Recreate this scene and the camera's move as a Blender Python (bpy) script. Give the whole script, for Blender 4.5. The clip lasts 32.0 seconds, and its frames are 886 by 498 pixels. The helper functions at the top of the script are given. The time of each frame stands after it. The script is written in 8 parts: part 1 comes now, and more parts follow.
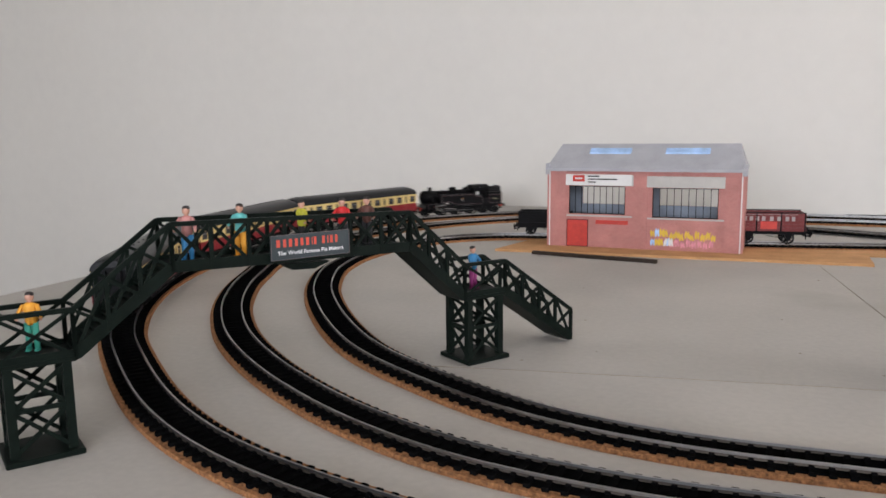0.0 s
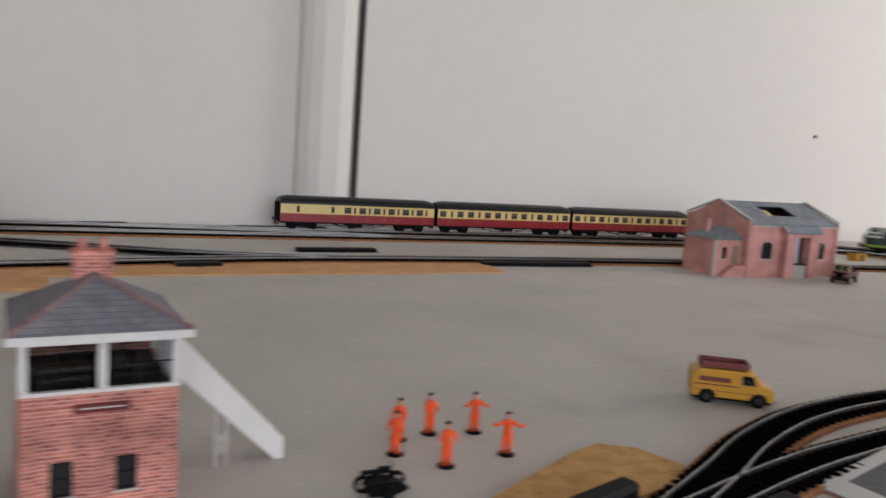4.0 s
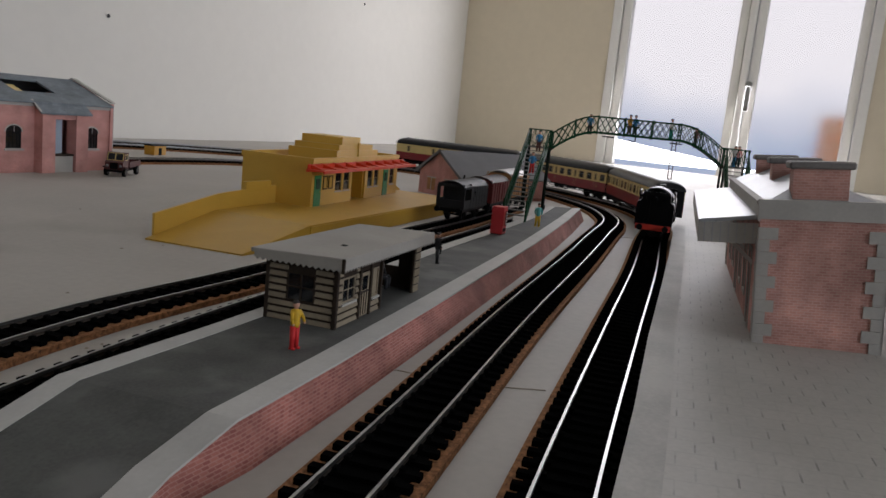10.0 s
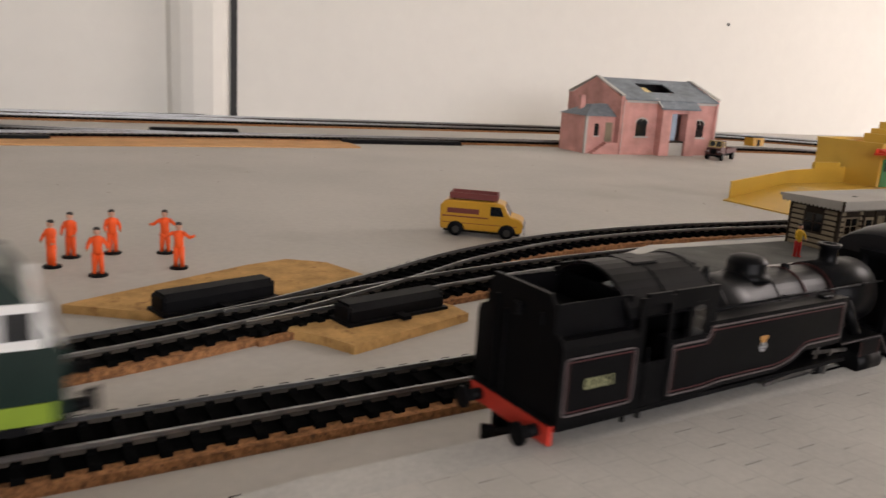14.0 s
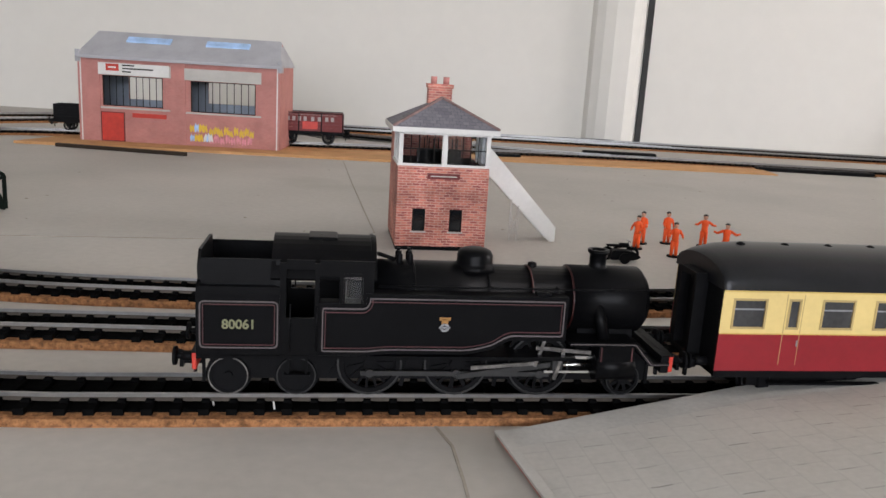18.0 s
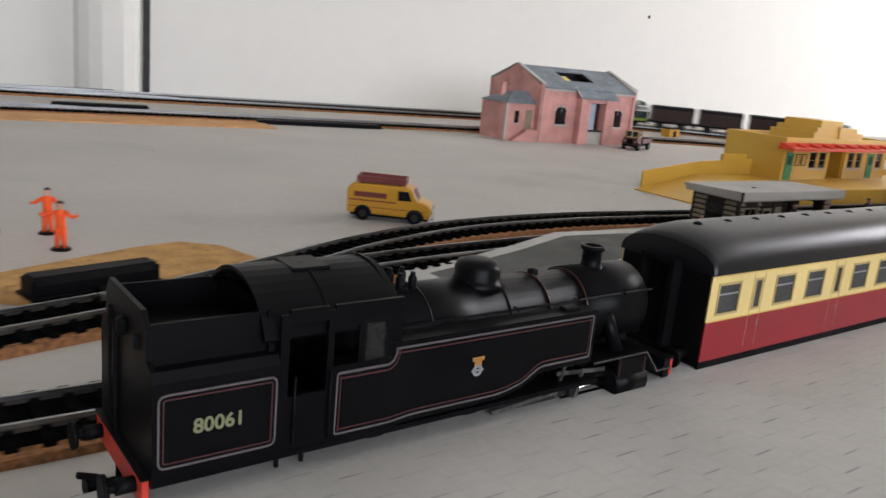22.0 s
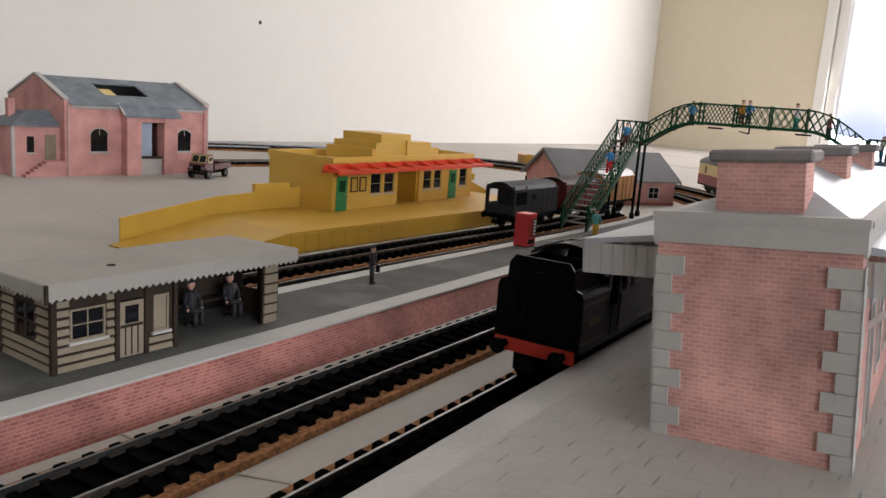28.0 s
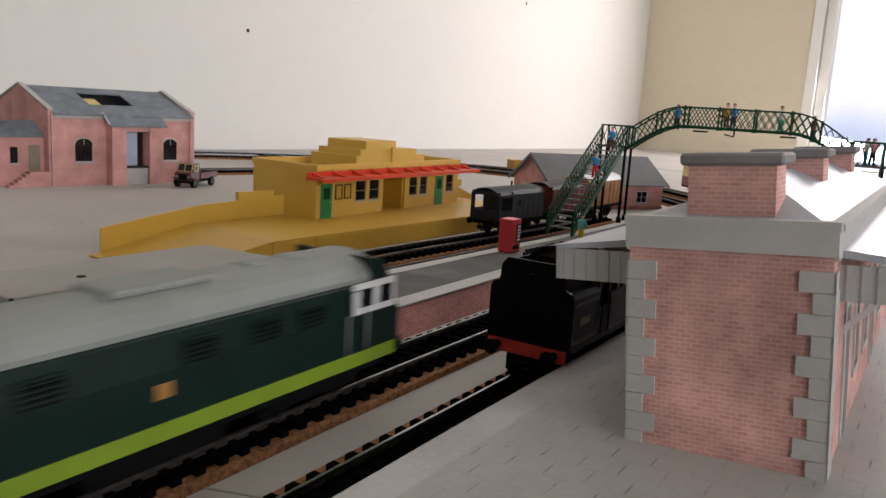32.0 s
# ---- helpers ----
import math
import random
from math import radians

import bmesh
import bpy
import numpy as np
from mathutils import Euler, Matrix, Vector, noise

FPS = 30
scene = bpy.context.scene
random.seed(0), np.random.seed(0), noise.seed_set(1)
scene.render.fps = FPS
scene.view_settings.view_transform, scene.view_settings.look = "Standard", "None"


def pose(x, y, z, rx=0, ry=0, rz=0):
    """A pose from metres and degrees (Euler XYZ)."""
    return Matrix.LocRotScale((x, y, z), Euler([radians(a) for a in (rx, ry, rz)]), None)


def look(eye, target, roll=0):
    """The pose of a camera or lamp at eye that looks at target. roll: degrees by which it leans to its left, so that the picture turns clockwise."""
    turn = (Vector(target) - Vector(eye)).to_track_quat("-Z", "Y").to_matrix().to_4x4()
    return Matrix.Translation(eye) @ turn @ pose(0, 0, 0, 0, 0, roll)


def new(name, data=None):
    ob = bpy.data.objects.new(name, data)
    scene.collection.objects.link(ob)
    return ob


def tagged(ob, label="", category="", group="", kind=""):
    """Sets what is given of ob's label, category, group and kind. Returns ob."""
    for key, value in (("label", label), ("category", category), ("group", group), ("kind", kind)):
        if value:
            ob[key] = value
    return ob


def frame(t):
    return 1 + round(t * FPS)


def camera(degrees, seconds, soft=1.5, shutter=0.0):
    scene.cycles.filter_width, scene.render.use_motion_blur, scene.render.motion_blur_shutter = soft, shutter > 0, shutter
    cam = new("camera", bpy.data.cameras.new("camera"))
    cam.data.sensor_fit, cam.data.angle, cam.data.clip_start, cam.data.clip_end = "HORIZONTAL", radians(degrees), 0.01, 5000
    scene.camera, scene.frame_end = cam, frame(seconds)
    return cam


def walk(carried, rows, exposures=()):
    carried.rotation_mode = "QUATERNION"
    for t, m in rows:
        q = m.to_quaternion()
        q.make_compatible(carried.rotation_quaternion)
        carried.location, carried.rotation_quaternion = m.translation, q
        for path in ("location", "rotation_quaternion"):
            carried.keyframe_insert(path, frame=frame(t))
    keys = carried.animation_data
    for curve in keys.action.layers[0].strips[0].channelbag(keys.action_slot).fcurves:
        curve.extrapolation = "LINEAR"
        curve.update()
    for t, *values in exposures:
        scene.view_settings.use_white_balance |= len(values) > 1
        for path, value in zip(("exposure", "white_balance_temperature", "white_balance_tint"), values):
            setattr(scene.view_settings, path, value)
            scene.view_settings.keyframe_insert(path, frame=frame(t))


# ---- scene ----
cam = camera(58.3, 32.0, soft=1.5, shutter=0.5)
PATH = [
    (0, (0.0928, 0.3718, 0.1572), (-0.0964, 0.8282, 0.0803), -0.71),
    (0.5, (0.0856, 0.3764, 0.1587), (-0.0924, 0.8385, 0.0894), -0.28),
    (1, (0.0840, 0.3864, 0.1679), (-0.0770, 0.8547, 0.0988), 0.42),
    (1.5, (0.0927, 0.4182, 0.1666), (-0.0138, 0.9021, 0.0991), 1.63),
    (2, (0.1030, 0.4573, 0.1645), (0.0726, 0.9517, 0.0963), 2.29),
    (2.5, (0.1286, 0.4895, 0.1622), (0.1774, 0.9826, 0.0958), 2.56),
    (3, (0.1511, 0.5184, 0.1564), (0.2456, 1.0051, 0.0919), 3.46),
    (3.5, (0.1933, 0.5451, 0.1560), (0.3319, 1.0214, 0.0929), 3.85),
    (4, (0.2548, 0.5654, 0.1540), (0.4467, 1.0223, 0.0880), 4.12),
    (6.5, (0.4446, 0.6287, 0.1251), (0.8056, 0.9671, 0.0539), 5.39),
    (7, (0.4733, 0.6278, 0.1231), (0.8583, 0.9381, 0.0493), 5.76),
    (7.5, (0.4948, 0.6236, 0.1218), (0.8985, 0.9089, 0.0469), 6.11),
    (8, (0.5052, 0.6309, 0.1206), (0.9251, 0.8915, 0.0445), 6.58),
    (8.5, (0.5143, 0.6534, 0.1179), (0.9624, 0.8609, 0.0394), 6.29),
    (9, (0.5166, 0.6613, 0.1134), (0.9745, 0.8494, 0.0434), 6.29),
    (9.5, (0.5158, 0.6604, 0.1114), (0.9724, 0.8515, 0.0402), 5.92),
    (10, (0.5153, 0.6655, 0.1022), (0.9695, 0.8582, 0.0207), 5.81),
    (10.5, (0.5139, 0.6628, 0.1025), (0.9642, 0.8642, 0.0207), 5.94),
    (11, (0.5066, 0.6555, 0.1049), (0.9511, 0.8688, 0.0219), 5.85),
    (11.5, (0.4895, 0.6378, 0.1050), (0.9188, 0.8781, 0.0160), 6.04),
    (12, (0.4721, 0.6180, 0.1057), (0.8779, 0.8932, 0.0078), 6.34),
    (12.5, (0.4566, 0.5948, 0.1073), (0.8163, 0.9255, 0.0013), 5.16),
    (13, (0.4390, 0.5710, 0.1095), (0.7580, 0.9414, 0.0043), 4.60),
    (13.5, (0.4097, 0.5414, 0.1065), (0.6644, 0.9580, -0.0009), 4.27),
    (14, (0.4007, 0.5166, 0.1031), (0.6045, 0.9592, -0.0092), 3.62),
    (14.5, (0.3900, 0.4910, 0.1049), (0.5656, 0.9470, -0.0012), 4.03),
    (15, (0.3690, 0.4727, 0.1056), (0.5113, 0.9402, 0.0001), 4.52),
    (15.5, (0.3216, 0.4257, 0.1119), (0.4150, 0.9053, 0.0060), 4.60),
    (17.5, (0.2463, 0.3971, 0.1112), (0.2633, 0.8854, 0.0053), 3.45),
    (18, (0.2401, 0.3990, 0.1093), (0.2546, 0.8866, -0.0004), 3.49),
    (18.5, (0.2421, 0.4021, 0.1073), (0.2615, 0.8894, -0.0027), 3.88),
    (19, (0.2425, 0.4078, 0.1071), (0.2658, 0.8955, -0.0005), 4.10),
    (19.5, (0.2528, 0.4093, 0.1068), (0.2953, 0.8966, 0.0032), 4.89),
    (20, (0.2803, 0.4256, 0.1054), (0.3640, 0.9081, 0.0046), 5.82),
    (20.5, (0.3259, 0.4401, 0.1081), (0.4517, 0.9131, 0.0059), 5.96),
    (21, (0.3744, 0.4705, 0.1052), (0.5562, 0.9236, -0.0029), 6.11),
    (21.5, (0.3945, 0.5075, 0.0995), (0.6180, 0.9386, -0.0195), 6.06),
    (22, (0.4159, 0.5181, 0.1020), (0.6597, 0.9385, -0.0156), 5.60),
    (22.5, (0.4474, 0.5244, 0.1050), (0.7170, 0.9283, -0.0142), 4.93),
    (23, (0.4765, 0.5328, 0.1015), (0.7678, 0.9203, -0.0209), 5.56),
    (23.5, (0.5002, 0.5379, 0.1048), (0.8076, 0.9140, -0.0137), 5.55),
    (24, (0.5368, 0.5517, 0.1006), (0.8686, 0.9087, -0.0112), 5.99),
    (24.5, (0.5749, 0.5678, 0.0995), (0.9202, 0.9127, -0.0094), 6.26),
    (25, (0.5996, 0.5731, 0.0999), (0.9524, 0.9104, -0.0086), 5.67),
    (25.5, (0.6265, 0.5785, 0.1005), (0.9903, 0.9054, -0.0034), 5.45),
    (26, (0.6525, 0.5834, 0.1033), (1.0229, 0.9033, 0.0009), 4.42),
    (26.5, (0.6706, 0.5858, 0.1053), (1.0492, 0.8979, 0.0088), 4.44),
    (28.5, (0.6798, 0.5837, 0.1067), (1.0608, 0.8942, 0.0152), 4.16),
    (29, (0.6827, 0.5823, 0.1057), (1.0637, 0.8930, 0.0150), 4.11),
    (29.5, (0.6816, 0.5832, 0.1060), (1.0601, 0.8961, 0.0123), 3.95),
    (30, (0.6824, 0.5848, 0.1022), (1.0628, 0.8948, 0.0062), 4.25),
    (30.5, (0.6829, 0.5862, 0.1034), (1.0637, 0.8962, 0.0090), 3.90),
    (31, (0.6812, 0.5850, 0.1046), (1.0626, 0.8951, 0.0133), 3.94),
    (31.5, (0.6843, 0.5835, 0.1057), (1.0679, 0.8911, 0.0151), 3.87),
    (32, (0.6841, 0.5817, 0.1070), (1.0679, 0.8897, 0.0185), 3.63),
]
walk(cam, [(t, look(eye, target, roll)) for t, eye, target, roll in PATH],
     exposures=[(0, 0.37, 6650, 20), (2, 0.1, 6650, 20), (4, -0.25, 6650, 20), (7, -0.45, 6300, 18), (8, -0.45, 6250, 18), (9, -0.9, 6500, 18), (11, -1.0, 6500, 18), (12, -0.55, 7200, 20), (13, -0.1, 7400, 23), (14, 0.05, 7400, 23), (15, 0.2, 6900, 21), (19, 0.26, 6750, 19), (20.5, 0.33, 6700, 19), (22, 0.15, 6500, 18), (24, 0.15, 6550, 18), (26, 0.05, 6650, 18), (29, -0.2, 6800, 20), (31, -0.24, 6850, 20), (32, -0.25, 6800, 20)])

# ------------------------------------------------------------------ light: a bright sky through the window
w = bpy.data.worlds.new("sky")
scene.world = w
w.use_nodes = True
sky = w.node_tree.nodes.new("ShaderNodeTexSky")
sky.sky_type, sky.sun_disc, sky.sun_elevation, sky.sun_rotation = "NISHITA", False, radians(50), radians(260)
w.node_tree.links.new(sky.outputs[0], w.node_tree.nodes["Background"].inputs[0])
w.node_tree.nodes["Background"].inputs[1].default_value = 0.12
def area(name, m, sx, sy, power, colour):
    la = bpy.data.lights.new(name, "AREA")
    la.shape, la.size, la.size_y, la.energy, la.color = "RECTANGLE", sx, sy, power, colour
    ob = new(name, la)
    ob.matrix_basis = m
    return ob
area("window_daylight", look((3.27, 0.90, 0.66), (0.8, 0.95, 0.25)), 0.76, 1.3, 35.0, (0.95, 0.98, 1.0))
area("south_window_daylight", look((0.35, -1.93, 0.52), (0.35, 0.5, 0.30)), 2.4, 0.78, 66.0, (0.84, 0.93, 1.0))
scene.view_settings.exposure = 0.0

sun = bpy.data.lights.new("sun", "SUN")
sun.energy, sun.angle, sun.color = 5.0, radians(0.5), (1.0, 0.95, 0.86)
so = new("sun", sun)
so.matrix_basis = look((0, 0, 0), (0.64, -0.05, -0.766))  # SUN: high in the west, over the roof, on the wall outside


# ------------------------------------------------------------------ materials
def mat(name, base, rough=0.7, metal=0.0, var=0.12, scale=60.0, bump=0.15, fine=600.0, spec=0.4, spots=None, coat=0.0):
    """A painted, printed or moulded surface: base colour with patches and grain at two sizes, and fine relief."""
    m = bpy.data.materials.new(name)
    m.use_nodes = True
    nt = m.node_tree
    b = nt.nodes["Principled BSDF"]
    N = nt.nodes.new
    tc = N("ShaderNodeTexCoord")
    n1, n2 = N("ShaderNodeTexNoise"), N("ShaderNodeTexNoise")
    n1.inputs["Scale"].default_value, n2.inputs["Scale"].default_value = scale, fine
    n1.inputs["Detail"].default_value = 4
    for n in (n1, n2):
        nt.links.new(tc.outputs["Object"], n.inputs["Vector"])
    mix = N("ShaderNodeMath"); mix.operation = "MULTIPLY_ADD"
    mix.inputs[1].default_value = 0.45
    nt.links.new(n2.outputs["Fac"], mix.inputs[0])
    nt.links.new(n1.outputs["Fac"], mix.inputs[2])
    ramp = N("ShaderNodeValToRGB")
    lo = [max(0, c * (1 - var)) for c in base]; hi = [min(1, c * (1 + var)) for c in base]
    ramp.color_ramp.elements[0].position, ramp.color_ramp.elements[1].position = 0.5, 0.95
    ramp.color_ramp.elements[0].color, ramp.color_ramp.elements[1].color = (*lo, 1), (*hi, 1)
    nt.links.new(mix.outputs[0], ramp.inputs[0])
    col = ramp.outputs[0]
    if spots:
        colour, amount, size = spots
        n3 = N("ShaderNodeTexNoise"); n3.inputs["Scale"].default_value = size; n3.inputs["Detail"].default_value = 6
        nt.links.new(tc.outputs["Object"], n3.inputs["Vector"])
        r3 = N("ShaderNodeValToRGB")
        r3.color_ramp.elements[0].position, r3.color_ramp.elements[1].position = 1 - amount, min(1, 1.12 - amount)
        nt.links.new(n3.outputs["Fac"], r3.inputs[0])
        mx = N("ShaderNodeMix"); mx.data_type = "RGBA"
        mx.inputs[7].default_value = (*colour, 1)
        nt.links.new(r3.outputs[0], mx.inputs[0]); nt.links.new(col, mx.inputs[6])
        col = mx.outputs[2]
    nt.links.new(col, b.inputs["Base Color"])
    b.inputs["Roughness"].default_value, b.inputs["Metallic"].default_value = rough, metal
    b.inputs["Specular IOR Level"].default_value = spec
    b.inputs["Coat Weight"].default_value = coat
    if bump:
        bp = N("ShaderNodeBump"); bp.inputs["Strength"].default_value = bump; bp.inputs["Distance"].default_value = 0.0006
        nt.links.new(mix.outputs[0], bp.inputs["Height"]); nt.links.new(bp.outputs[0], b.inputs["Normal"])
    return m


def brickmat(name, c1, c2, mortar, w=0.0028, hgt=0.00105, gap=0.00016, rough=0.75, floor=False, var=0.35, offset=0.5):
    """Printed card: courses of brick or slabs with joints, each a little different, over patches of fading."""
    m = bpy.data.materials.new(name)
    m.use_nodes = True
    nt = m.node_tree
    b = nt.nodes["Principled BSDF"]
    N = nt.nodes.new
    tc = N("ShaderNodeTexCoord"); sep = N("ShaderNodeSeparateXYZ"); com = N("ShaderNodeCombineXYZ")
    nt.links.new(tc.outputs["Object"], sep.inputs[0])
    if floor:
        nt.links.new(sep.outputs[0], com.inputs[0]); nt.links.new(sep.outputs[1], com.inputs[1])
    else:
        add = N("ShaderNodeMath"); add.operation = "ADD"
        nt.links.new(sep.outputs[0], add.inputs[0]); nt.links.new(sep.outputs[1], add.inputs[1])
        nt.links.new(add.outputs[0], com.inputs[0]); nt.links.new(sep.outputs[2], com.inputs[1])
    br = N("ShaderNodeTexBrick")
    br.offset = offset
    nt.links.new(com.outputs[0], br.inputs["Vector"])
    br.inputs["Color1"].default_value, br.inputs["Color2"].default_value, br.inputs["Mortar"].default_value = (*c1, 1), (*c2, 1), (*mortar, 1)
    br.inputs["Scale"].default_value = 1.0
    br.inputs["Mortar Size"].default_value, br.inputs["Brick Width"].default_value, br.inputs["Row Height"].default_value = gap, w, hgt
    br.inputs["Mortar Smooth"].default_value = 0.3
    n1 = N("ShaderNodeTexNoise"); n1.inputs["Scale"].default_value = 45; n1.inputs["Detail"].default_value = 8
    nt.links.new(tc.outputs["Object"], n1.inputs["Vector"])
    r = N("ShaderNodeMapRange"); r.inputs[1].default_value, r.inputs[2].default_value = 0.3, 0.75
    r.inputs[3].default_value, r.inputs[4].default_value = 1 - var, 1 + var
    nt.links.new(n1.outputs["Fac"], r.inputs[0])
    mx = N("ShaderNodeMix"); mx.data_type = "RGBA"; mx.blend_type = "MULTIPLY"; mx.inputs[0].default_value = 1
    nt.links.new(br.outputs[0], mx.inputs[6]); nt.links.new(r.outputs[0], mx.inputs[7])
    nt.links.new(mx.outputs[2], b.inputs["Base Color"])
    b.inputs["Roughness"].default_value = rough
    b.inputs["Specular IOR Level"].default_value = 0.3
    bp = N("ShaderNodeBump"); bp.inputs["Strength"].default_value = 0.2; bp.inputs["Distance"].default_value = 0.0002
    nt.links.new(br.outputs["Fac"], bp.inputs["Height"]); bp.invert = True
    nt.links.new(bp.outputs[0], b.inputs["Normal"])
    return m


def glassmat(name, tint=(0.9, 0.95, 1), rough=0.02):
    m = bpy.data.materials.new(name)
    m.use_nodes = True
    b = m.node_tree.nodes["Principled BSDF"]
    b.inputs["Base Color"].default_value = (*tint, 1)
    b.inputs["Transmission Weight"].default_value = 1.0
    b.inputs["Roughness"].default_value = rough
    b.inputs["IOR"].default_value = 1.45
    return m


# ------------------------------------------------------------------ mesh tools
def box(bm, x0, x1, y0, y1, z0, z1):
    v = [bm.verts.new((x, y, z)) for z in (z0, z1) for y in (y0, y1) for x in (x0, x1)]
    for f in ((0, 2, 3, 1), (4, 5, 7, 6), (0, 1, 5, 4), (2, 6, 7, 3), (0, 4, 6, 2), (1, 3, 7, 5)):
        bm.faces.new([v[i] for i in f])
    return bm


def bbox(x0, x1, y0, y1, z0, z1, bevel=0.0, seg=1):
    bm = bmesh.new()
    box(bm, x0, x1, y0, y1, z0, z1)
    if bevel:
        bmesh.ops.bevel(bm, geom=list(bm.edges), offset=bevel, segments=seg, affect="EDGES", profile=0.6)
    return bm


def boxes(*rows):
    bm = bmesh.new()
    for r in rows:
        box(bm, *r)
    return bm


def prism(bm, pts, axis, a, b):
    """A polygon of (u, v) pushed from a to b along an axis: x takes (y, z), y takes (x, z), z takes (x, y)."""
    put = {"x": lambda p, w: (w, p[0], p[1]), "y": lambda p, w: (p[0], w, p[1]), "z": lambda p, w: (p[0], p[1], w)}[axis]
    lo, hi = [bm.verts.new(put(p, a)) for p in pts], [bm.verts.new(put(p, b)) for p in pts]
    n = len(pts)
    bm.faces.new(lo[::-1]); bm.faces.new(hi)
    for i in range(n):
        bm.faces.new((lo[i], lo[(i + 1) % n], hi[(i + 1) % n], hi[i]))
    bmesh.ops.recalc_face_normals(bm, faces=bm.faces)
    return bm


def prisms(*rows):
    bm = bmesh.new()
    for pts, axis, a, b in rows:
        prism(bm, pts, axis, a, b)
    return bm


def beam(bm, p, q, w, h):
    """A square bar from p to q, w wide and h deep."""
    p, q = Vector(p), Vector(q)
    d = (q - p).normalized()
    up = Vector((0, 0, 1)) if abs(d.z) < 0.95 else Vector((1, 0, 0))
    s = d.cross(up).normalized(); u = s.cross(d)
    v = [bm.verts.new(e + s * (w / 2 * i) + u * (h / 2 * j)) for e in (p, q) for i, j in ((-1, -1), (1, -1), (1, 1), (-1, 1))]
    for f in ((3, 2, 1, 0), (4, 5, 6, 7), (0, 1, 5, 4), (1, 2, 6, 5), (2, 3, 7, 6), (3, 0, 4, 7)):
        bm.faces.new([v[i] for i in f])
    return bm


def beams(w, h, *pairs):
    bm = bmesh.new()
    for p, q in pairs:
        beam(bm, p, q, w, h)
    return bm


def tube(bm, p, q, r, r2=None, n=14):
    """A round bar or cone from p to q, capped."""
    p, q = Vector(p), Vector(q)
    d = (q - p).normalized()
    up = Vector((0, 0, 1)) if abs(d.z) < 0.95 else Vector((1, 0, 0))
    s = d.cross(up).normalized(); u = s.cross(d)
    r2 = r if r2 is None else r2
    rings = [[bm.verts.new(e + (s * math.cos(a) + u * math.sin(a)) * rr) for a in [2 * math.pi * k / n for k in range(n)]] for e, rr in ((p, r), (q, r2))]
    bm.faces.new(rings[0][::-1]); bm.faces.new(rings[1])
    for k in range(n):
        f = bm.faces.new((rings[0][k], rings[0][(k + 1) % n], rings[1][(k + 1) % n], rings[1][k]))
        f.smooth = True
    return bm


def tubes(r, *pairs, n=12):
    bm = bmesh.new()
    for p, q in pairs:
        tube(bm, p, q, r, n=n)
    return bm


def lathe(bm, profile, axis="z", at=(0, 0, 0), n=20):
    """Turned shape: profile of (radius, height)."""
    at = Vector(at)
    def put(r, h, a):
        c, s = r * math.cos(a), r * math.sin(a)
        return at + Vector({"z": (c, s, h), "x": (h, c, s), "y": (s, h, c)}[axis])
    rings = [[bm.verts.new(put(r, h, 2 * math.pi * k / n)) for k in range(n)] for r, h in profile]
    for a, b in zip(rings, rings[1:]):
        for k in range(n):
            bm.faces.new((a[k], a[(k + 1) % n], b[(k + 1) % n], b[k])).smooth = True
    bm.faces.new(rings[0][::-1]); bm.faces.new(rings[-1])
    bmesh.ops.recalc_face_normals(bm, faces=bm.faces)
    return bm


def keeper(parent):
    """The parent itself, or the part above it where one more level would be too deep."""
    while parent.parent is not None and parent.parent.parent is not None:
        parent = parent.parent
    return parent


def part(name, bm, material, parent, label=""):
    me = bpy.data.meshes.new(name)
    bm.normal_update()
    bm.to_mesh(me); bm.free()
    me.materials.append(material)
    ob = new(name, me)
    ob.parent = keeper(parent)
    return tagged(ob, label)


def piece(name, me, parent, m):
    ob = new(name, me)
    ob.parent = parent
    ob.matrix_basis = m
    return ob


def thing(name, m, label, category, group="", kind=""):
    ob = new(name)
    ob.empty_display_size = 0.01
    ob.matrix_basis = m
    return tagged(ob, label, category, group, kind)


def solid(name, bm, material, label="", category="", group="", kind="", m=None):
    me = bpy.data.meshes.new(name)
    bm.normal_update()
    bm.to_mesh(me); bm.free()
    me.materials.append(material)
    ob = new(name, me)
    if m is not None:
        ob.matrix_basis = m
    return tagged(ob, label, category, group, kind)


def text(name, body, size, material, parent, m, label="", bold=0.0):
    """Raised lettering as a mesh."""
    cu = bpy.data.curves.new(name, "FONT")
    cu.body, cu.size, cu.extrude, cu.align_x, cu.align_y, cu.offset = body, size, 0.00006, "CENTER", "CENTER", bold
    tmp = bpy.data.objects.new(name, cu)
    scene.collection.objects.link(tmp)
    me = bpy.data.meshes.new_from_object(tmp.evaluated_get(bpy.context.evaluated_depsgraph_get()))
    bpy.data.objects.remove(tmp); bpy.data.curves.remove(cu)
    me.materials.clear(); me.materials.append(material)
    ob = new(name, me)
    ob.parent = keeper(parent)
    ob.matrix_basis = m
    return tagged(ob, label)


# ------------------------------------------------------------------ track lines
RAIL = 0.0072  # height of the rail heads over the board


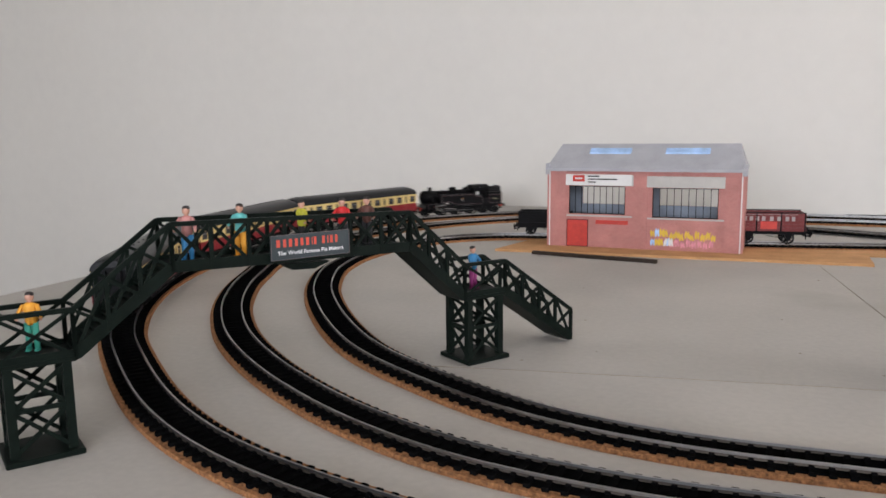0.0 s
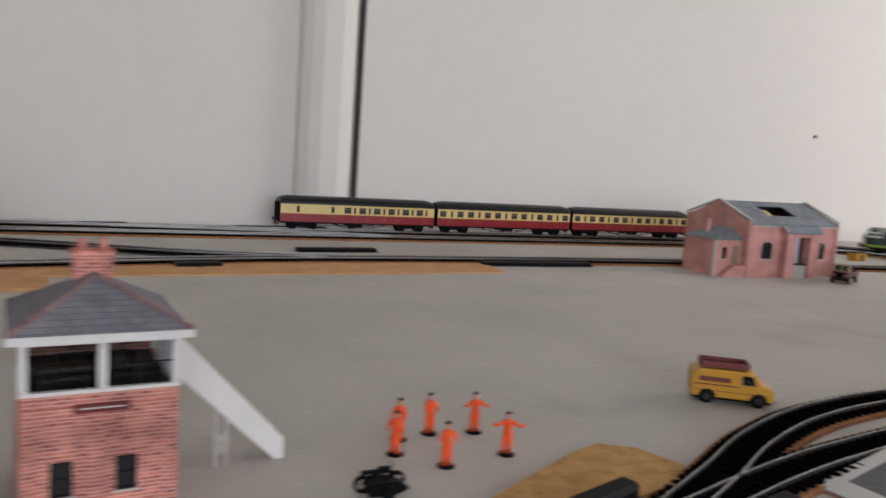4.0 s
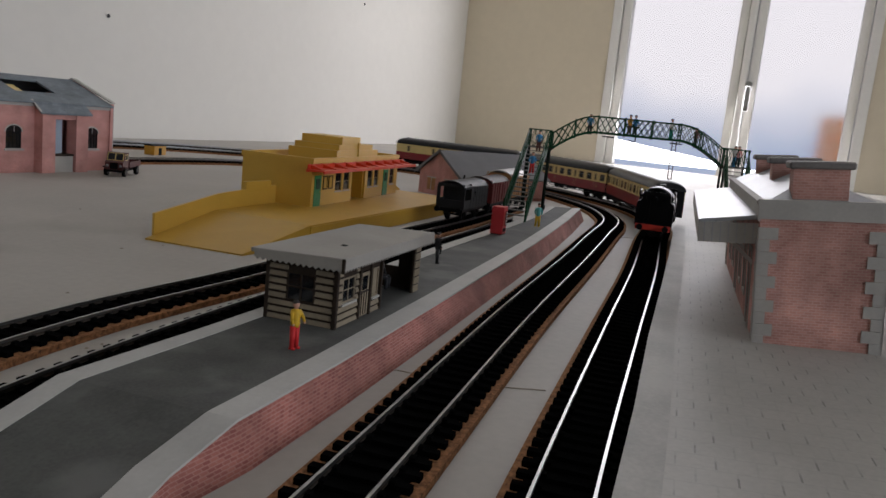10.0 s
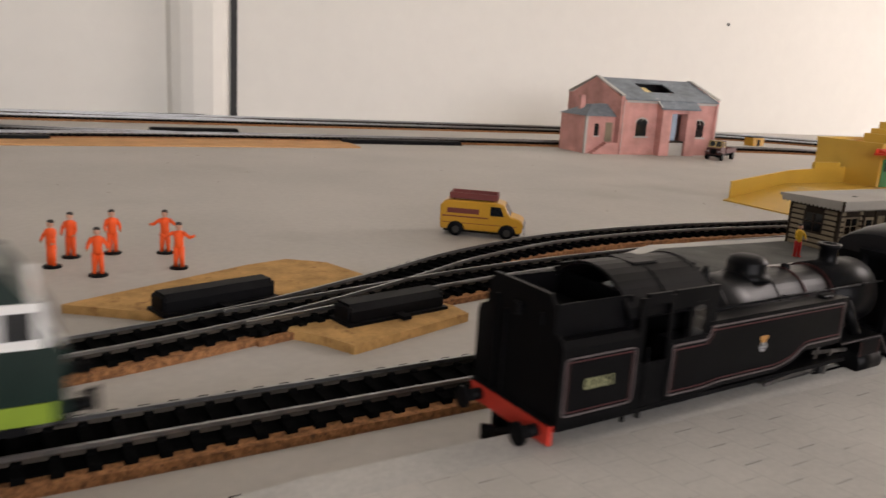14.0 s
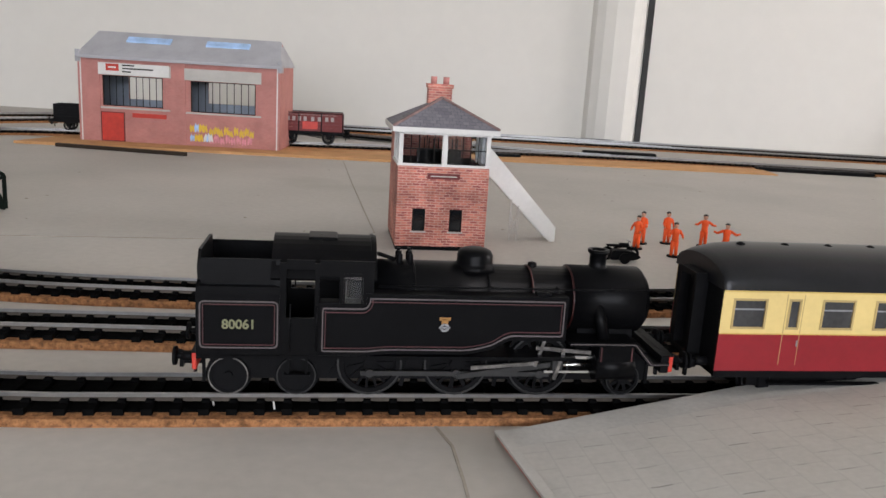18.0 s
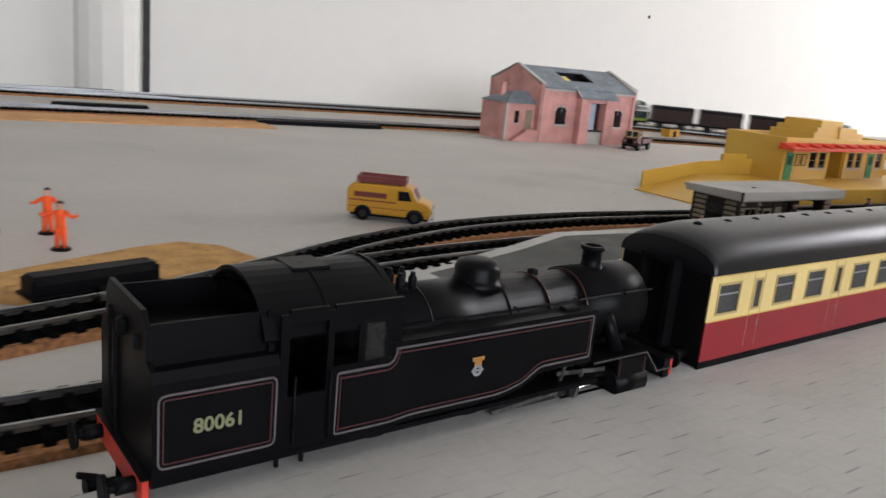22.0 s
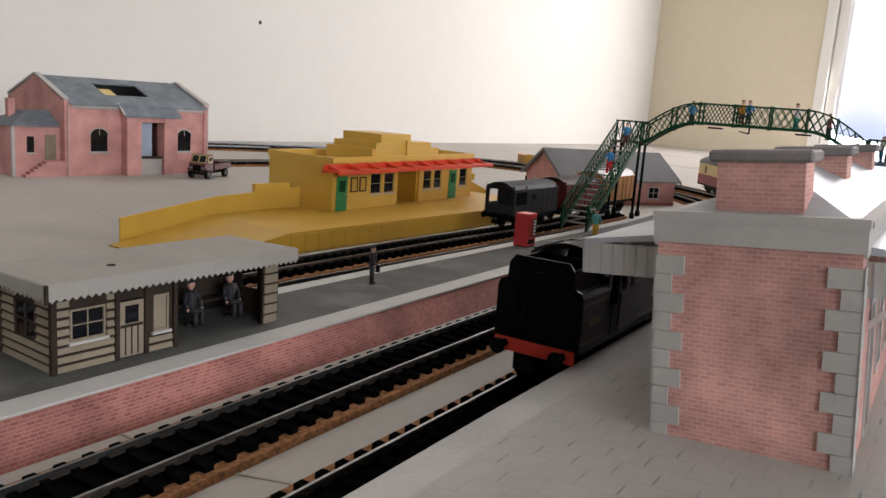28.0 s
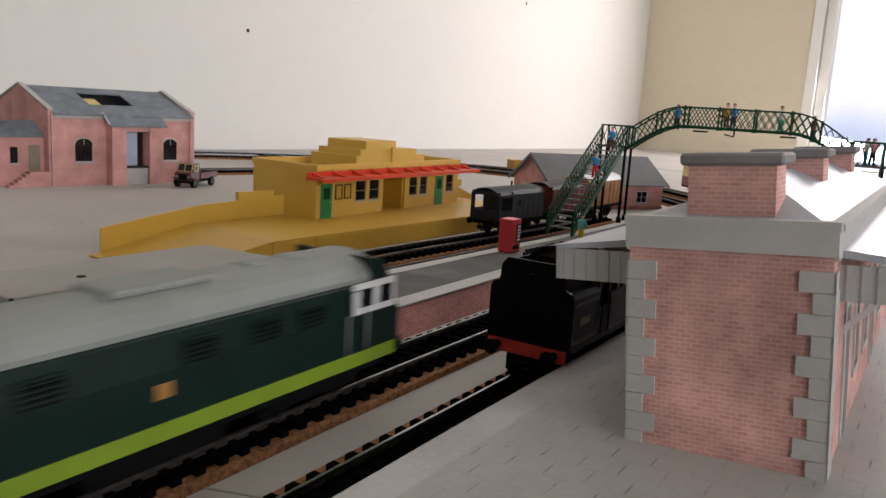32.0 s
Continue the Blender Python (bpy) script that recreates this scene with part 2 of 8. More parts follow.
class Line:
    """A track's middle line: points every few millimetres, and places along it by length."""
    def __init__(self, pts):
        fine = [Vector((*pts[0], 0))]
        for a, b in zip(pts, pts[1:]):
            fine.append(Vector((*b, 0)))
        self.p = [fine[0]]
        for v in fine[1:]:
            if (v - self.p[-1]).length > 1e-5:
                self.p.append(v)
        self.s = [0.0]
        for a, b in zip(self.p, self.p[1:]):
            self.s.append(self.s[-1] + (b - a).length)
        self.length = self.s[-1]

    def at(self, s):
        """Place and heading (unit vector) at length s; goes straight on past the ends of an open line."""
        if (self.p[0] - self.p[-1]).length < 1e-4:
            s %= self.length
        if s <= 0:
            d = (self.p[1] - self.p[0]).normalized(); return self.p[0] + d * s, d
        if s >= self.length:
            d = (self.p[-1] - self.p[-2]).normalized(); return self.p[-1] + d * (s - self.length), d
        k = min(int(np.searchsorted(self.s, s)), len(self.s) - 1)
        k = max(k, 1)
        a, b = self.p[k - 1], self.p[k]
        f = (s - self.s[k - 1]) / (self.s[k] - self.s[k - 1])
        d0 = (b - a).normalized()
        return a + (b - a) * f, d0

    def near(self, x, y):
        q = Vector((x, y, 0))
        k = min(range(len(self.p)), key=lambda i: (self.p[i] - q).length_squared)
        return self.s[k]

    def frame_at(self, s):
        """A pose on the rails: x along the line."""
        p, d = self.at(s)
        e, _ = self.at(s + 0.004); b, _ = self.at(s - 0.004)
        d = (e - b).normalized()
        return Matrix.Translation((p.x, p.y, RAIL)) @ Matrix.Rotation(math.atan2(d.y, d.x), 4, "Z")


def on_rails(line, s, half, turn=False):
    """The pose of a vehicle whose bogies stand half a wheelbase before and behind s."""
    a, b = line.at(s - half)[0], line.at(s + half)[0]
    d, c = b - a, (a + b) / 2
    return Matrix.Translation((c.x, c.y, RAIL)) @ Matrix.Rotation(math.atan2(d.y, d.x) + (math.pi if turn else 0), 4, "Z")


def smooth(ctrl, step=0.006):
    """Points along a rounded line through the control points (centripetal spline)."""
    c = [Vector((*p, 0)) for p in ctrl]
    c = [2 * c[0] - c[1]] + c + [2 * c[-1] - c[-2]]
    out = []
    for i in range(1, len(c) - 2):
        p0, p1, p2, p3 = c[i - 1 : i + 3]
        n = max(2, int((p2 - p1).length / step))
        for k in range(n):
            t = k / n
            out.append(0.5 * ((2 * p1) + (p2 - p0) * t + (2 * p0 - 5 * p1 + 4 * p2 - p3) * t * t + (3 * p1 - p0 - 3 * p2 + p3) * t ** 3))
    out.append(c[-2])
    return [(v.x, v.y) for v in out]


def strip(bm, line, s0, s1, y0, y1, z0, z1, step=0.008):
    """A bar that follows the line from s0 to s1, between sideways y0..y1 and heights z0..z1."""
    n = max(1, int((s1 - s0) / step))
    prev = None
    for k in range(n + 1):
        s = s0 + (s1 - s0) * k / n
        p, _ = line.at(s)
        e, _ = line.at(s + 0.003); b, _ = line.at(s - 0.003)
        d = (e - b).normalized(); w = Vector((-d.y, d.x, 0))
        ring = [bm.verts.new(p + w * yy + Vector((0, 0, zz))) for yy, zz in ((y0, z0), (y1, z0), (y1, z1), (y0, z1))]
        if prev:
            for i in range(4):
                bm.faces.new((prev[i], ring[i], ring[(i + 1) % 4], prev[(i + 1) % 4]))
        else:
            bm.faces.new(ring)
        prev = ring
    bm.faces.new(prev[::-1])
    bmesh.ops.recalc_face_normals(bm, faces=bm.faces)
    return bm

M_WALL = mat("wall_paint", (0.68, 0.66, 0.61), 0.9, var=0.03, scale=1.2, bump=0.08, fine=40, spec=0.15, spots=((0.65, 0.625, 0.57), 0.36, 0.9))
# the window wall takes a warmer, darker cream than the other walls
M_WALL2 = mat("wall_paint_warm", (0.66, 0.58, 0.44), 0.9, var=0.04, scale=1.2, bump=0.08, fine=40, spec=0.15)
M_CEIL = mat("ceiling_paint", (0.75, 0.74, 0.71), 0.9, var=0.02, scale=2, bump=0.0, spec=0.1)
M_FLOOR = mat("carpet", (0.22, 0.19, 0.16), 0.95, var=0.2, scale=8, bump=0.2, fine=300)
M_WHITE = mat("white_gloss", (0.78, 0.76, 0.71), 0.35, var=0.04, scale=6, bump=0.03, fine=120)
M_DARKGAP = mat("dark_joint", (0.03, 0.03, 0.03), 0.8)
M_BOARD = mat("board_paint", (0.40, 0.375, 0.337), 0.62, var=0.09, scale=7, bump=0.12, fine=220, spec=0.35, spots=((0.33, 0.305, 0.265), 0.40, 5.0))
M_CORK = mat("cork", (0.27, 0.125, 0.055), 0.95, var=0.5, scale=500, bump=0.8, fine=1400, spec=0.1, spots=((0.10, 0.05, 0.03), 0.42, 700))
M_OSB = mat("chipboard", (0.42, 0.24, 0.09), 0.9, var=0.25, scale=90, bump=0.3, fine=500, spec=0.15, spots=((0.25, 0.13, 0.05), 0.4, 160))
M_STRIPWOOD = mat("strip_wood", (0.50, 0.27, 0.12), 0.8, var=0.15, scale=40, bump=0.2, fine=400, spec=0.2)
M_SLEEPER = mat("sleeper_plastic", (0.004, 0.004, 0.004), 0.75, var=0.3, scale=200, bump=0.2, fine=900, spec=0.0)
M_RAILMETAL = mat("rail_metal", (0.32, 0.318, 0.315), 0.34, 1.0, var=0.2, scale=30, bump=0.05, fine=400)
M_RAILDULL = mat("rail_web", (0.10, 0.085, 0.07), 0.45, 0.7, var=0.25, scale=40, bump=0.1, fine=400)
M_BLACK = mat("black_plastic", (0.004, 0.004, 0.0045), 0.5, var=0.3, scale=150, bump=0.1, fine=900, spec=0.07)
M_LOCO = mat("satin_black_paint", (0.0028, 0.0028, 0.0032), 0.36, var=0.25, scale=90, bump=0.06, fine=700, spec=0.075)
M_BAND = mat("dark_red_band", (0.035, 0.008, 0.007), 0.4)
M_LINE = mat("grey_lining", (0.085, 0.07, 0.07), 0.5)
M_TYRE = mat("worn_tyre", (0.22, 0.21, 0.20), 0.3, 0.9, var=0.5, scale=200)
M_REDLINE = mat("red_lining", (0.05, 0.009, 0.010), 0.5)
M_CREST = mat("orange_emblem", (0.36, 0.17, 0.04), 0.5)
M_SILVER = mat("silver_print", (0.22, 0.22, 0.23), 0.4)
M_NUMBER = mat("cream_number", (0.17, 0.17, 0.09), 0.5)
M_RED = mat("red_paint", (0.48, 0.035, 0.02), 0.45, var=0.15, scale=120)
M_STEEL = mat("bright_steel", (0.62, 0.61, 0.60), 0.2, 1.0, var=0.1, scale=80, bump=0.05)
M_RODS = mat("dark_steel", (0.05, 0.05, 0.05), 0.35, 0.8)
M_GLASS = glassmat("clear_glazing")
M_COACHGLASS = mat("coach_glazing", (0.05, 0.05, 0.05), 0.08, var=0.3, scale=60, bump=0.0, spec=0.3)
M_DARKGLASS = mat("dark_glazing", (0.01, 0.011, 0.013), 0.08, var=0.2, scale=60, bump=0.0, spec=0.6)
M_MAROON = mat("maroon_paint", (0.24, 0.014, 0.020), 0.3, var=0.1, scale=60, bump=0.04, spec=0.5)
M_CREAM = mat("cream_paint", (0.66, 0.50, 0.20), 0.35, var=0.07, scale=60, bump=0.04, spec=0.45)
M_FRAME = mat("window_frame", (0.40, 0.29, 0.12), 0.5)
M_GOLD = mat("gold_line", (0.55, 0.38, 0.10), 0.45)
M_SEAT = mat("brown_interior", (0.14, 0.075, 0.035), 0.7)
M_ROOF = mat("roof_black", (0.006, 0.0065, 0.008), 0.34, var=0.25, scale=60, bump=0.06, spec=0.28)
M_DGREEN = mat("dark_green_paint", (0.005, 0.016, 0.012), 0.35, var=0.15, scale=60, bump=0.05, spec=0.3)
M_DROOF = mat("grey_roof", (0.21, 0.22, 0.195), 0.55, var=0.1, scale=60)
M_LIME = mat("lime_paint", (0.16, 0.24, 0.015), 0.45)
M_PALE = mat("off_white_print", (0.62, 0.61, 0.58), 0.5, var=0.06)
M_YELLOW = mat("yellow_paint", (0.62, 0.40, 0.03), 0.45, var=0.1)
M_GRAFPINK = mat("pink_spray", (0.62, 0.24, 0.28), 0.6, var=0.2, scale=150)
M_VANBROWN = mat("bauxite_brown", (0.03, 0.015, 0.012), 0.6, var=0.25, scale=120, spec=0.2)
M_WAGGREY = mat("wagon_grey", (0.02, 0.021, 0.023), 0.55, var=0.2, scale=100, spec=0.2)
M_WAGRED = mat("wagon_red", (0.13, 0.014, 0.013), 0.55, var=0.2, scale=100)
M_LETTER = mat("faded_lettering", (0.30, 0.26, 0.25), 0.6)
M_BRICKA = brickmat("brick_shed", (0.47, 0.195, 0.17), (0.41, 0.16, 0.14), (0.45, 0.22, 0.19), var=0.14)
M_BRICKB = brickmat("brick_box", (0.58, 0.20, 0.145), (0.29, 0.080, 0.072), (0.55, 0.32, 0.26), w=0.0046, hgt=0.0016, gap=0.00026, var=0.45)
M_BRICKC = brickmat("brick_goods", (0.58, 0.275, 0.24), (0.50, 0.215, 0.195), (0.60, 0.34, 0.30), var=0.24)
M_BRICKD = brickmat("brick_station", (0.60, 0.31, 0.26), (0.50, 0.24, 0.20), (0.60, 0.37, 0.315), w=0.0030, hgt=0.0012, gap=0.0002, var=0.4)
M_BRICKE = brickmat("brick_platform", (0.40, 0.15, 0.12), (0.27, 0.085, 0.07), (0.42, 0.21, 0.17), var=0.3)
M_STONE = mat("printed_stone", (0.43, 0.412, 0.378), 0.75, var=0.08, scale=60, bump=0.1, fine=700)
M_SLATE = brickmat("printed_slate", (0.20, 0.225, 0.245), (0.155, 0.18, 0.20), (0.10, 0.11, 0.125), w=0.0042, hgt=0.0026, gap=0.00012, floor=True, var=0.25)
M_SLATE2 = brickmat("printed_slate_dark", (0.20, 0.19, 0.21), (0.14, 0.135, 0.155), (0.08, 0.08, 0.09), w=0.0040, hgt=0.0030, gap=0.00014, floor=True, var=0.2)
M_GREYROOF = mat("grey_card_roof", (0.36, 0.36, 0.375), 0.8, var=0.1, scale=40, bump=0.1)
M_LEAD = mat("shiny_roof_card", (0.36, 0.38, 0.40), 0.42, var=0.12, scale=20, bump=0.08)
M_SKYLIGHT = mat("blue_skylight", (0.33, 0.50, 0.74), 0.5, var=0.2, scale=80)
def pavemat(name, base):
    """Printed paving: pale grey with faint slab tones and short dark joint marks, some worn away."""
    m = mat(name, base, 0.6, var=0.10, scale=22, bump=0.06, fine=500, spec=0.3, spots=((base[0] * 0.90, base[1] * 0.90, base[2] * 0.88), 0.42, 14))
    nt = m.node_tree
    b = nt.nodes["Principled BSDF"]
    N, link = nt.nodes.new, nt.links.new
    src = b.inputs["Base Color"].links[0].from_socket
    tc = N("ShaderNodeTexCoord"); turn = N("ShaderNodeMapping"); sep = N("ShaderNodeSeparateXYZ")
    turn.inputs["Rotation"].default_value = (0, 0, radians(-7))
    link(tc.outputs["Object"], turn.inputs[0]); link(turn.outputs[0], sep.inputs[0])
    def calc(op, a, c=None):
        n = N("ShaderNodeMath"); n.operation = op
        for k, v in enumerate((a, c)):
            if v is None:
                continue
            if isinstance(v, float):
                n.inputs[k].default_value = v
            else:
                link(v, n.inputs[k])
        return n.outputs[0]
    row = calc("DIVIDE", sep.outputs[0], 0.0098)
    odd = calc("MULTIPLY", calc("FLOOR", row), 0.5)
    across = calc("FRACT", calc("ADD", calc("DIVIDE", sep.outputs[1], 0.0105), odd))
    line = calc("LESS_THAN", across, 0.055)
    along = calc("FRACT", row)
    inside = calc("MULTIPLY", calc("GREATER_THAN", along, 0.12), calc("LESS_THAN", along, 0.72))
    worn = N("ShaderNodeTexNoise"); worn.inputs["Scale"].default_value = 75; worn.inputs["Detail"].default_value = 3
    link(tc.outputs["Object"], worn.inputs["Vector"])
    fade = N("ShaderNodeMapRange"); fade.inputs[1].default_value, fade.inputs[2].default_value = 0.44, 0.62
    fade.inputs[3].default_value, fade.inputs[4].default_value = 0.06, 0.6
    link(worn.outputs["Fac"], fade.inputs[0])
    grid = calc("MULTIPLY", calc("MAXIMUM", calc("LESS_THAN", across, 0.06), calc("LESS_THAN", along, 0.06)), 0.10)
    fac = calc("MAXIMUM", grid, calc("MULTIPLY", calc("MULTIPLY", line, inside), fade.outputs[0]))
    mx = N("ShaderNodeMix"); mx.data_type = "RGBA"
    link(fac, mx.inputs[0]); link(src, mx.inputs[6]); mx.inputs[7].default_value = (0.13, 0.125, 0.115, 1)
    link(mx.outputs[2], b.inputs["Base Color"])
    return m


M_PAVE = pavemat("printed_paving", (0.44, 0.422, 0.388))
M_PAVEEDGE = mat("printed_edging", (0.47, 0.46, 0.43), 0.65, var=0.08, scale=50, bump=0.06)
M_ASPHALT = mat("printed_asphalt", (0.085, 0.087, 0.08), 0.8, var=0.3, scale=45, bump=0.2, fine=800, spots=((0.14, 0.14, 0.13), 0.42, 30))
M_YCARD = mat("yellow_station_plastic", (0.60, 0.36, 0.055), 0.42, var=0.05, scale=30, bump=0.05, spec=0.45)
M_YCARD2 = mat("ochre_platform_plastic", (0.52, 0.30, 0.035), 0.45, var=0.06, scale=30, bump=0.05, spec=0.45)
M_REDCAN = mat("red_canopy", (0.60, 0.05, 0.015), 0.4)
M_GREENDOOR = mat("green_door", (0.01, 0.20, 0.06), 0.4)
M_GREENBR = mat("green_bridge", (0.004, 0.042, 0.016), 0.42, var=0.2, scale=80, spec=0.1)
M_DKBR = mat("dark_green_bridge", (0.005, 0.0085, 0.0065), 0.5, var=0.25, scale=90, spec=0.06)
M_PLANK = mat("weathered_board", (0.245, 0.20, 0.137), 0.75, var=0.15, scale=60, bump=0.2, fine=500)
M_TIMBER = mat("dark_timber", (0.035, 0.025, 0.018), 0.7, var=0.25, scale=90, spec=0.15)
M_SHROOF = mat("felt_roof", (0.33, 0.31, 0.275), 0.8, var=0.08, scale=30, bump=0.1, spots=((0.31, 0.29, 0.25), 0.4, 25))
M_INSIDE = mat("dark_interior", (0.012, 0.011, 0.010), 0.8, spec=0.1)
M_ORANGE = mat("orange_overalls", (0.85, 0.095, 0.012), 0.6)
M_SKIN = mat("painted_flesh", (0.50, 0.27, 0.19), 0.6)
M_TEAL = mat("teal_coat", (0.10, 0.42, 0.40), 0.6)
M_BLUEF = mat("blue_coat", (0.03, 0.20, 0.40), 0.6)
M_FYELLOW = mat("yellow_coat", (0.60, 0.36, 0.02), 0.6)
M_PINKF = mat("pink_coat", (0.50, 0.22, 0.20), 0.6)
M_DARKF = mat("dark_suit", (0.02, 0.02, 0.022), 0.6)

def glowmat(name, colour, strength):
    m = bpy.data.materials.new(name)
    m.use_nodes = True
    b = m.node_tree.nodes["Principled BSDF"]
    b.inputs["Base Color"].default_value = (*colour, 1)
    b.inputs["Emission Color"].default_value = (*colour, 1)
    b.inputs["Emission Strength"].default_value = strength
    return m


def hazemat(name):
    """Blurred garden and sky beyond misted glass: bright patches over pale blue."""
    m = glowmat(name, (1, 1, 1), 1.0)
    nt = m.node_tree
    b = nt.nodes["Principled BSDF"]
    tc = nt.nodes.new("ShaderNodeTexCoord"); n = nt.nodes.new("ShaderNodeTexNoise"); r = nt.nodes.new("ShaderNodeValToRGB")
    sp = nt.nodes.new("ShaderNodeSeparateXYZ"); ma = nt.nodes.new("ShaderNodeMath")
    n.inputs["Scale"].default_value, n.inputs["Detail"].default_value = 1.6, 3
    nt.links.new(tc.outputs["Object"], n.inputs["Vector"]); nt.links.new(tc.outputs["Object"], sp.inputs[0])
    ma.operation = "MULTIPLY_ADD"; ma.inputs[1].default_value = 0.7
    nt.links.new(n.outputs["Fac"], ma.inputs[0]); nt.links.new(sp.outputs[2], ma.inputs[2])
    e = r.color_ramp.elements
    e[0].position, e[0].color = 0.42, (0.40, 0.50, 0.66, 1)
    e[1].position, e[1].color = 0.80, (1.0, 1.0, 1.0, 1)
    nt.links.new(ma.outputs[0], r.inputs[0])
    nt.links.new(r.outputs[0], b.inputs["Emission Color"])
    b.inputs["Base Color"].default_value = (0, 0, 0, 1)
    b.inputs["Emission Strength"].default_value = 1.7
    return m


M_OUT = hazemat("outside_daylight")
M_PANE = glassmat("window_glass", (0.97, 0.98, 1.0), 0.16)
M_BRICKOUT = brickmat("outside_brick", (0.55, 0.24, 0.12), (0.48, 0.19, 0.09), (0.5, 0.4, 0.3), w=0.22, hgt=0.075, gap=0.01)
M_SHEDGLASS = mat("blue_grey_door", (0.26, 0.30, 0.35), 0.5, var=0.15, scale=60)
M_STONEDK = mat("grey_card_cap", (0.19, 0.175, 0.165), 0.75, var=0.15, scale=60, bump=0.15)
M_TREAD = mat("grey_tread", (0.17, 0.17, 0.16), 0.6, var=0.15, scale=80)
M_SIGN = mat("sign_board", (0.020, 0.032, 0.036), 0.4)
M_SIGNRED = mat("sign_red", (0.55, 0.07, 0.04), 0.5)
M_SIGNWHITE = mat("sign_white", (0.70, 0.70, 0.70), 0.5)
M_VANYEL = mat("yellow_van_paint", (0.46, 0.225, 0.012), 0.35, var=0.06, scale=100, bump=0.03, spec=0.5)
M_RUST = mat("maroon_rack", (0.14, 0.025, 0.02), 0.55)
M_LORRY = mat("maroon_lorry_paint", (0.085, 0.022, 0.022), 0.4, var=0.2, scale=100)
M_VEND = mat("red_machine_paint", (0.58, 0.035, 0.045), 0.35, var=0.06, scale=90)
M_PURPLE = mat("purple_skirt", (0.25, 0.03, 0.14), 0.6)
M_GREENF = mat("green_trousers", (0.03, 0.30, 0.22), 0.6)
M_AMBER = mat("amber_coat", (0.72, 0.32, 0.03), 0.6)
M_OLIVE = mat("olive_coat", (0.42, 0.40, 0.03), 0.6)
M_REDF = mat("red_coat", (0.55, 0.02, 0.02), 0.6)
M_BROWNF = mat("brown_coat", (0.10, 0.035, 0.025), 0.6)
M_HAIR = mat("dark_hair", (0.02, 0.015, 0.012), 0.5)
M_WOODWAG = mat("teak_wagon", (0.36, 0.17, 0.06), 0.55, var=0.2, scale=120)
M_STAIN = mat("scuffed_paint", (0.30, 0.27, 0.22), 0.7, var=0.2, scale=30, bump=0.1)
M_HIP = mat("dull_ridge_tile", (0.22, 0.14, 0.13), 0.8, var=0.3, scale=200)
M_DOORBLUE = mat("pale_blue_door", (0.42, 0.52, 0.62), 0.5, var=0.1, scale=60)
M_EDGE = mat("platform_edging_slab", (0.42, 0.405, 0.375), 0.7, var=0.15, scale=35, bump=0.1)
M_HOUSEROOF = mat("dark_card_roof", (0.17, 0.165, 0.165), 0.85, var=0.12, scale=30, bump=0.1)


# ------------------------------------------------------------------ trains (built in millimetres, x ahead, rails at z = 0)
def mm(name, bm, material, parent, label=""):
    bmesh.ops.scale(bm, vec=(0.001,) * 3, verts=bm.verts)
    return part(name, bm, material, parent, label)


def ring(bm, at, r0, r1, y0, y1, n=28):
    """A flat ring round the y axis: tyre, rim or wheel."""
    x, z = at
    loops = [[bm.verts.new((x + r * math.cos(2 * math.pi * k / n), y, z + r * math.sin(2 * math.pi * k / n))) for k in range(n)] for r, y in ((r0, y0), (r1, y0), (r1, y1), (r0, y1))]
    for i in range(4):
        a, b = loops[i], loops[(i + 1) % 4]
        for k in range(n):
            bm.faces.new((a[k], a[(k + 1) % n], b[(k + 1) % n], b[k])).smooth = i % 2 == 1
    bmesh.ops.recalc_face_normals(bm, faces=bm.faces)
    return bm


def wheelset(parent, x, r, material, spokes=0, tread=None):
    """Two wheels on an axle, standing on the rails."""
    for side in (1, -1):
        y0, y1 = side * 7.2, side * 9.6
        bm = bmesh.new()
        ring(bm, (x, r), r * 0.8, r, y0, y1)
        ring(bm, (x, r), r * 0.82, r + 0.9, side * 7.0, side * 7.7)
        if spokes:
            tube(bm, (x, side * 7.6, r), (x, side * 10.2, r), 2.0)
        else:
            tube(bm, (x, side * 8.0, r), (x, side * 9.0, r), r * 0.83, n=24)
            tube(bm, (x, side * 8.5, r), (x, side * 10.0, r), 1.4)
        w = mm("wheel", bm, material, parent)
        for k in range(spokes):
            a = 2 * math.pi * k / spokes
            mm("spoke", beams(0.8, 1.0, ((x + 1.2 * math.cos(a), side * 8.5, r + 1.2 * math.sin(a)), (x + r * 0.82 * math.cos(a), side * 8.5, r + r * 0.82 * math.sin(a)))), material, w)
        if tread:
            mm("tyre", ring(bmesh.new(), (x, r), r * 0.93, r * 0.985, side * 9.55, side * 9.7), tread, w, "bright steel tyre")
    mm("axle", tubes(1.0, ((x, -8, r), (x, 8, r))), material, parent)


def outline(pts, inset):
    """The polygon moved inwards."""
    c = [Vector((p[0], p[1], 0)) for p in pts]
    n, out = len(c), []
    area = sum(c[i].x * c[(i + 1) % n].y - c[(i + 1) % n].x * c[i].y for i in range(n))
    sg = 1 if area > 0 else -1
    for i in range(n):
        a = (c[i] - c[i - 1]).normalized(); b = (c[(i + 1) % n] - c[i]).normalized()
        na, nb = Vector((-a.y, a.x, 0)) * sg, Vector((-b.y, b.x, 0)) * sg
        m = na + nb
        m = m / max(0.3, m.dot(na))
        out.append((c[i].x + m.x * inset, c[i].y + m.y * inset))
    return out


def frame_bm(pts, inset, width, axis, a, b):
    """A thin line that follows a polygon: lining on a panel."""
    bm = bmesh.new()
    o, i = outline(pts, inset), outline(pts, inset + width)
    n = len(pts)
    for k in range(n):
        prism(bm, [o[k], o[(k + 1) % n], i[(k + 1) % n], i[k]], axis, a, b)
    return bm


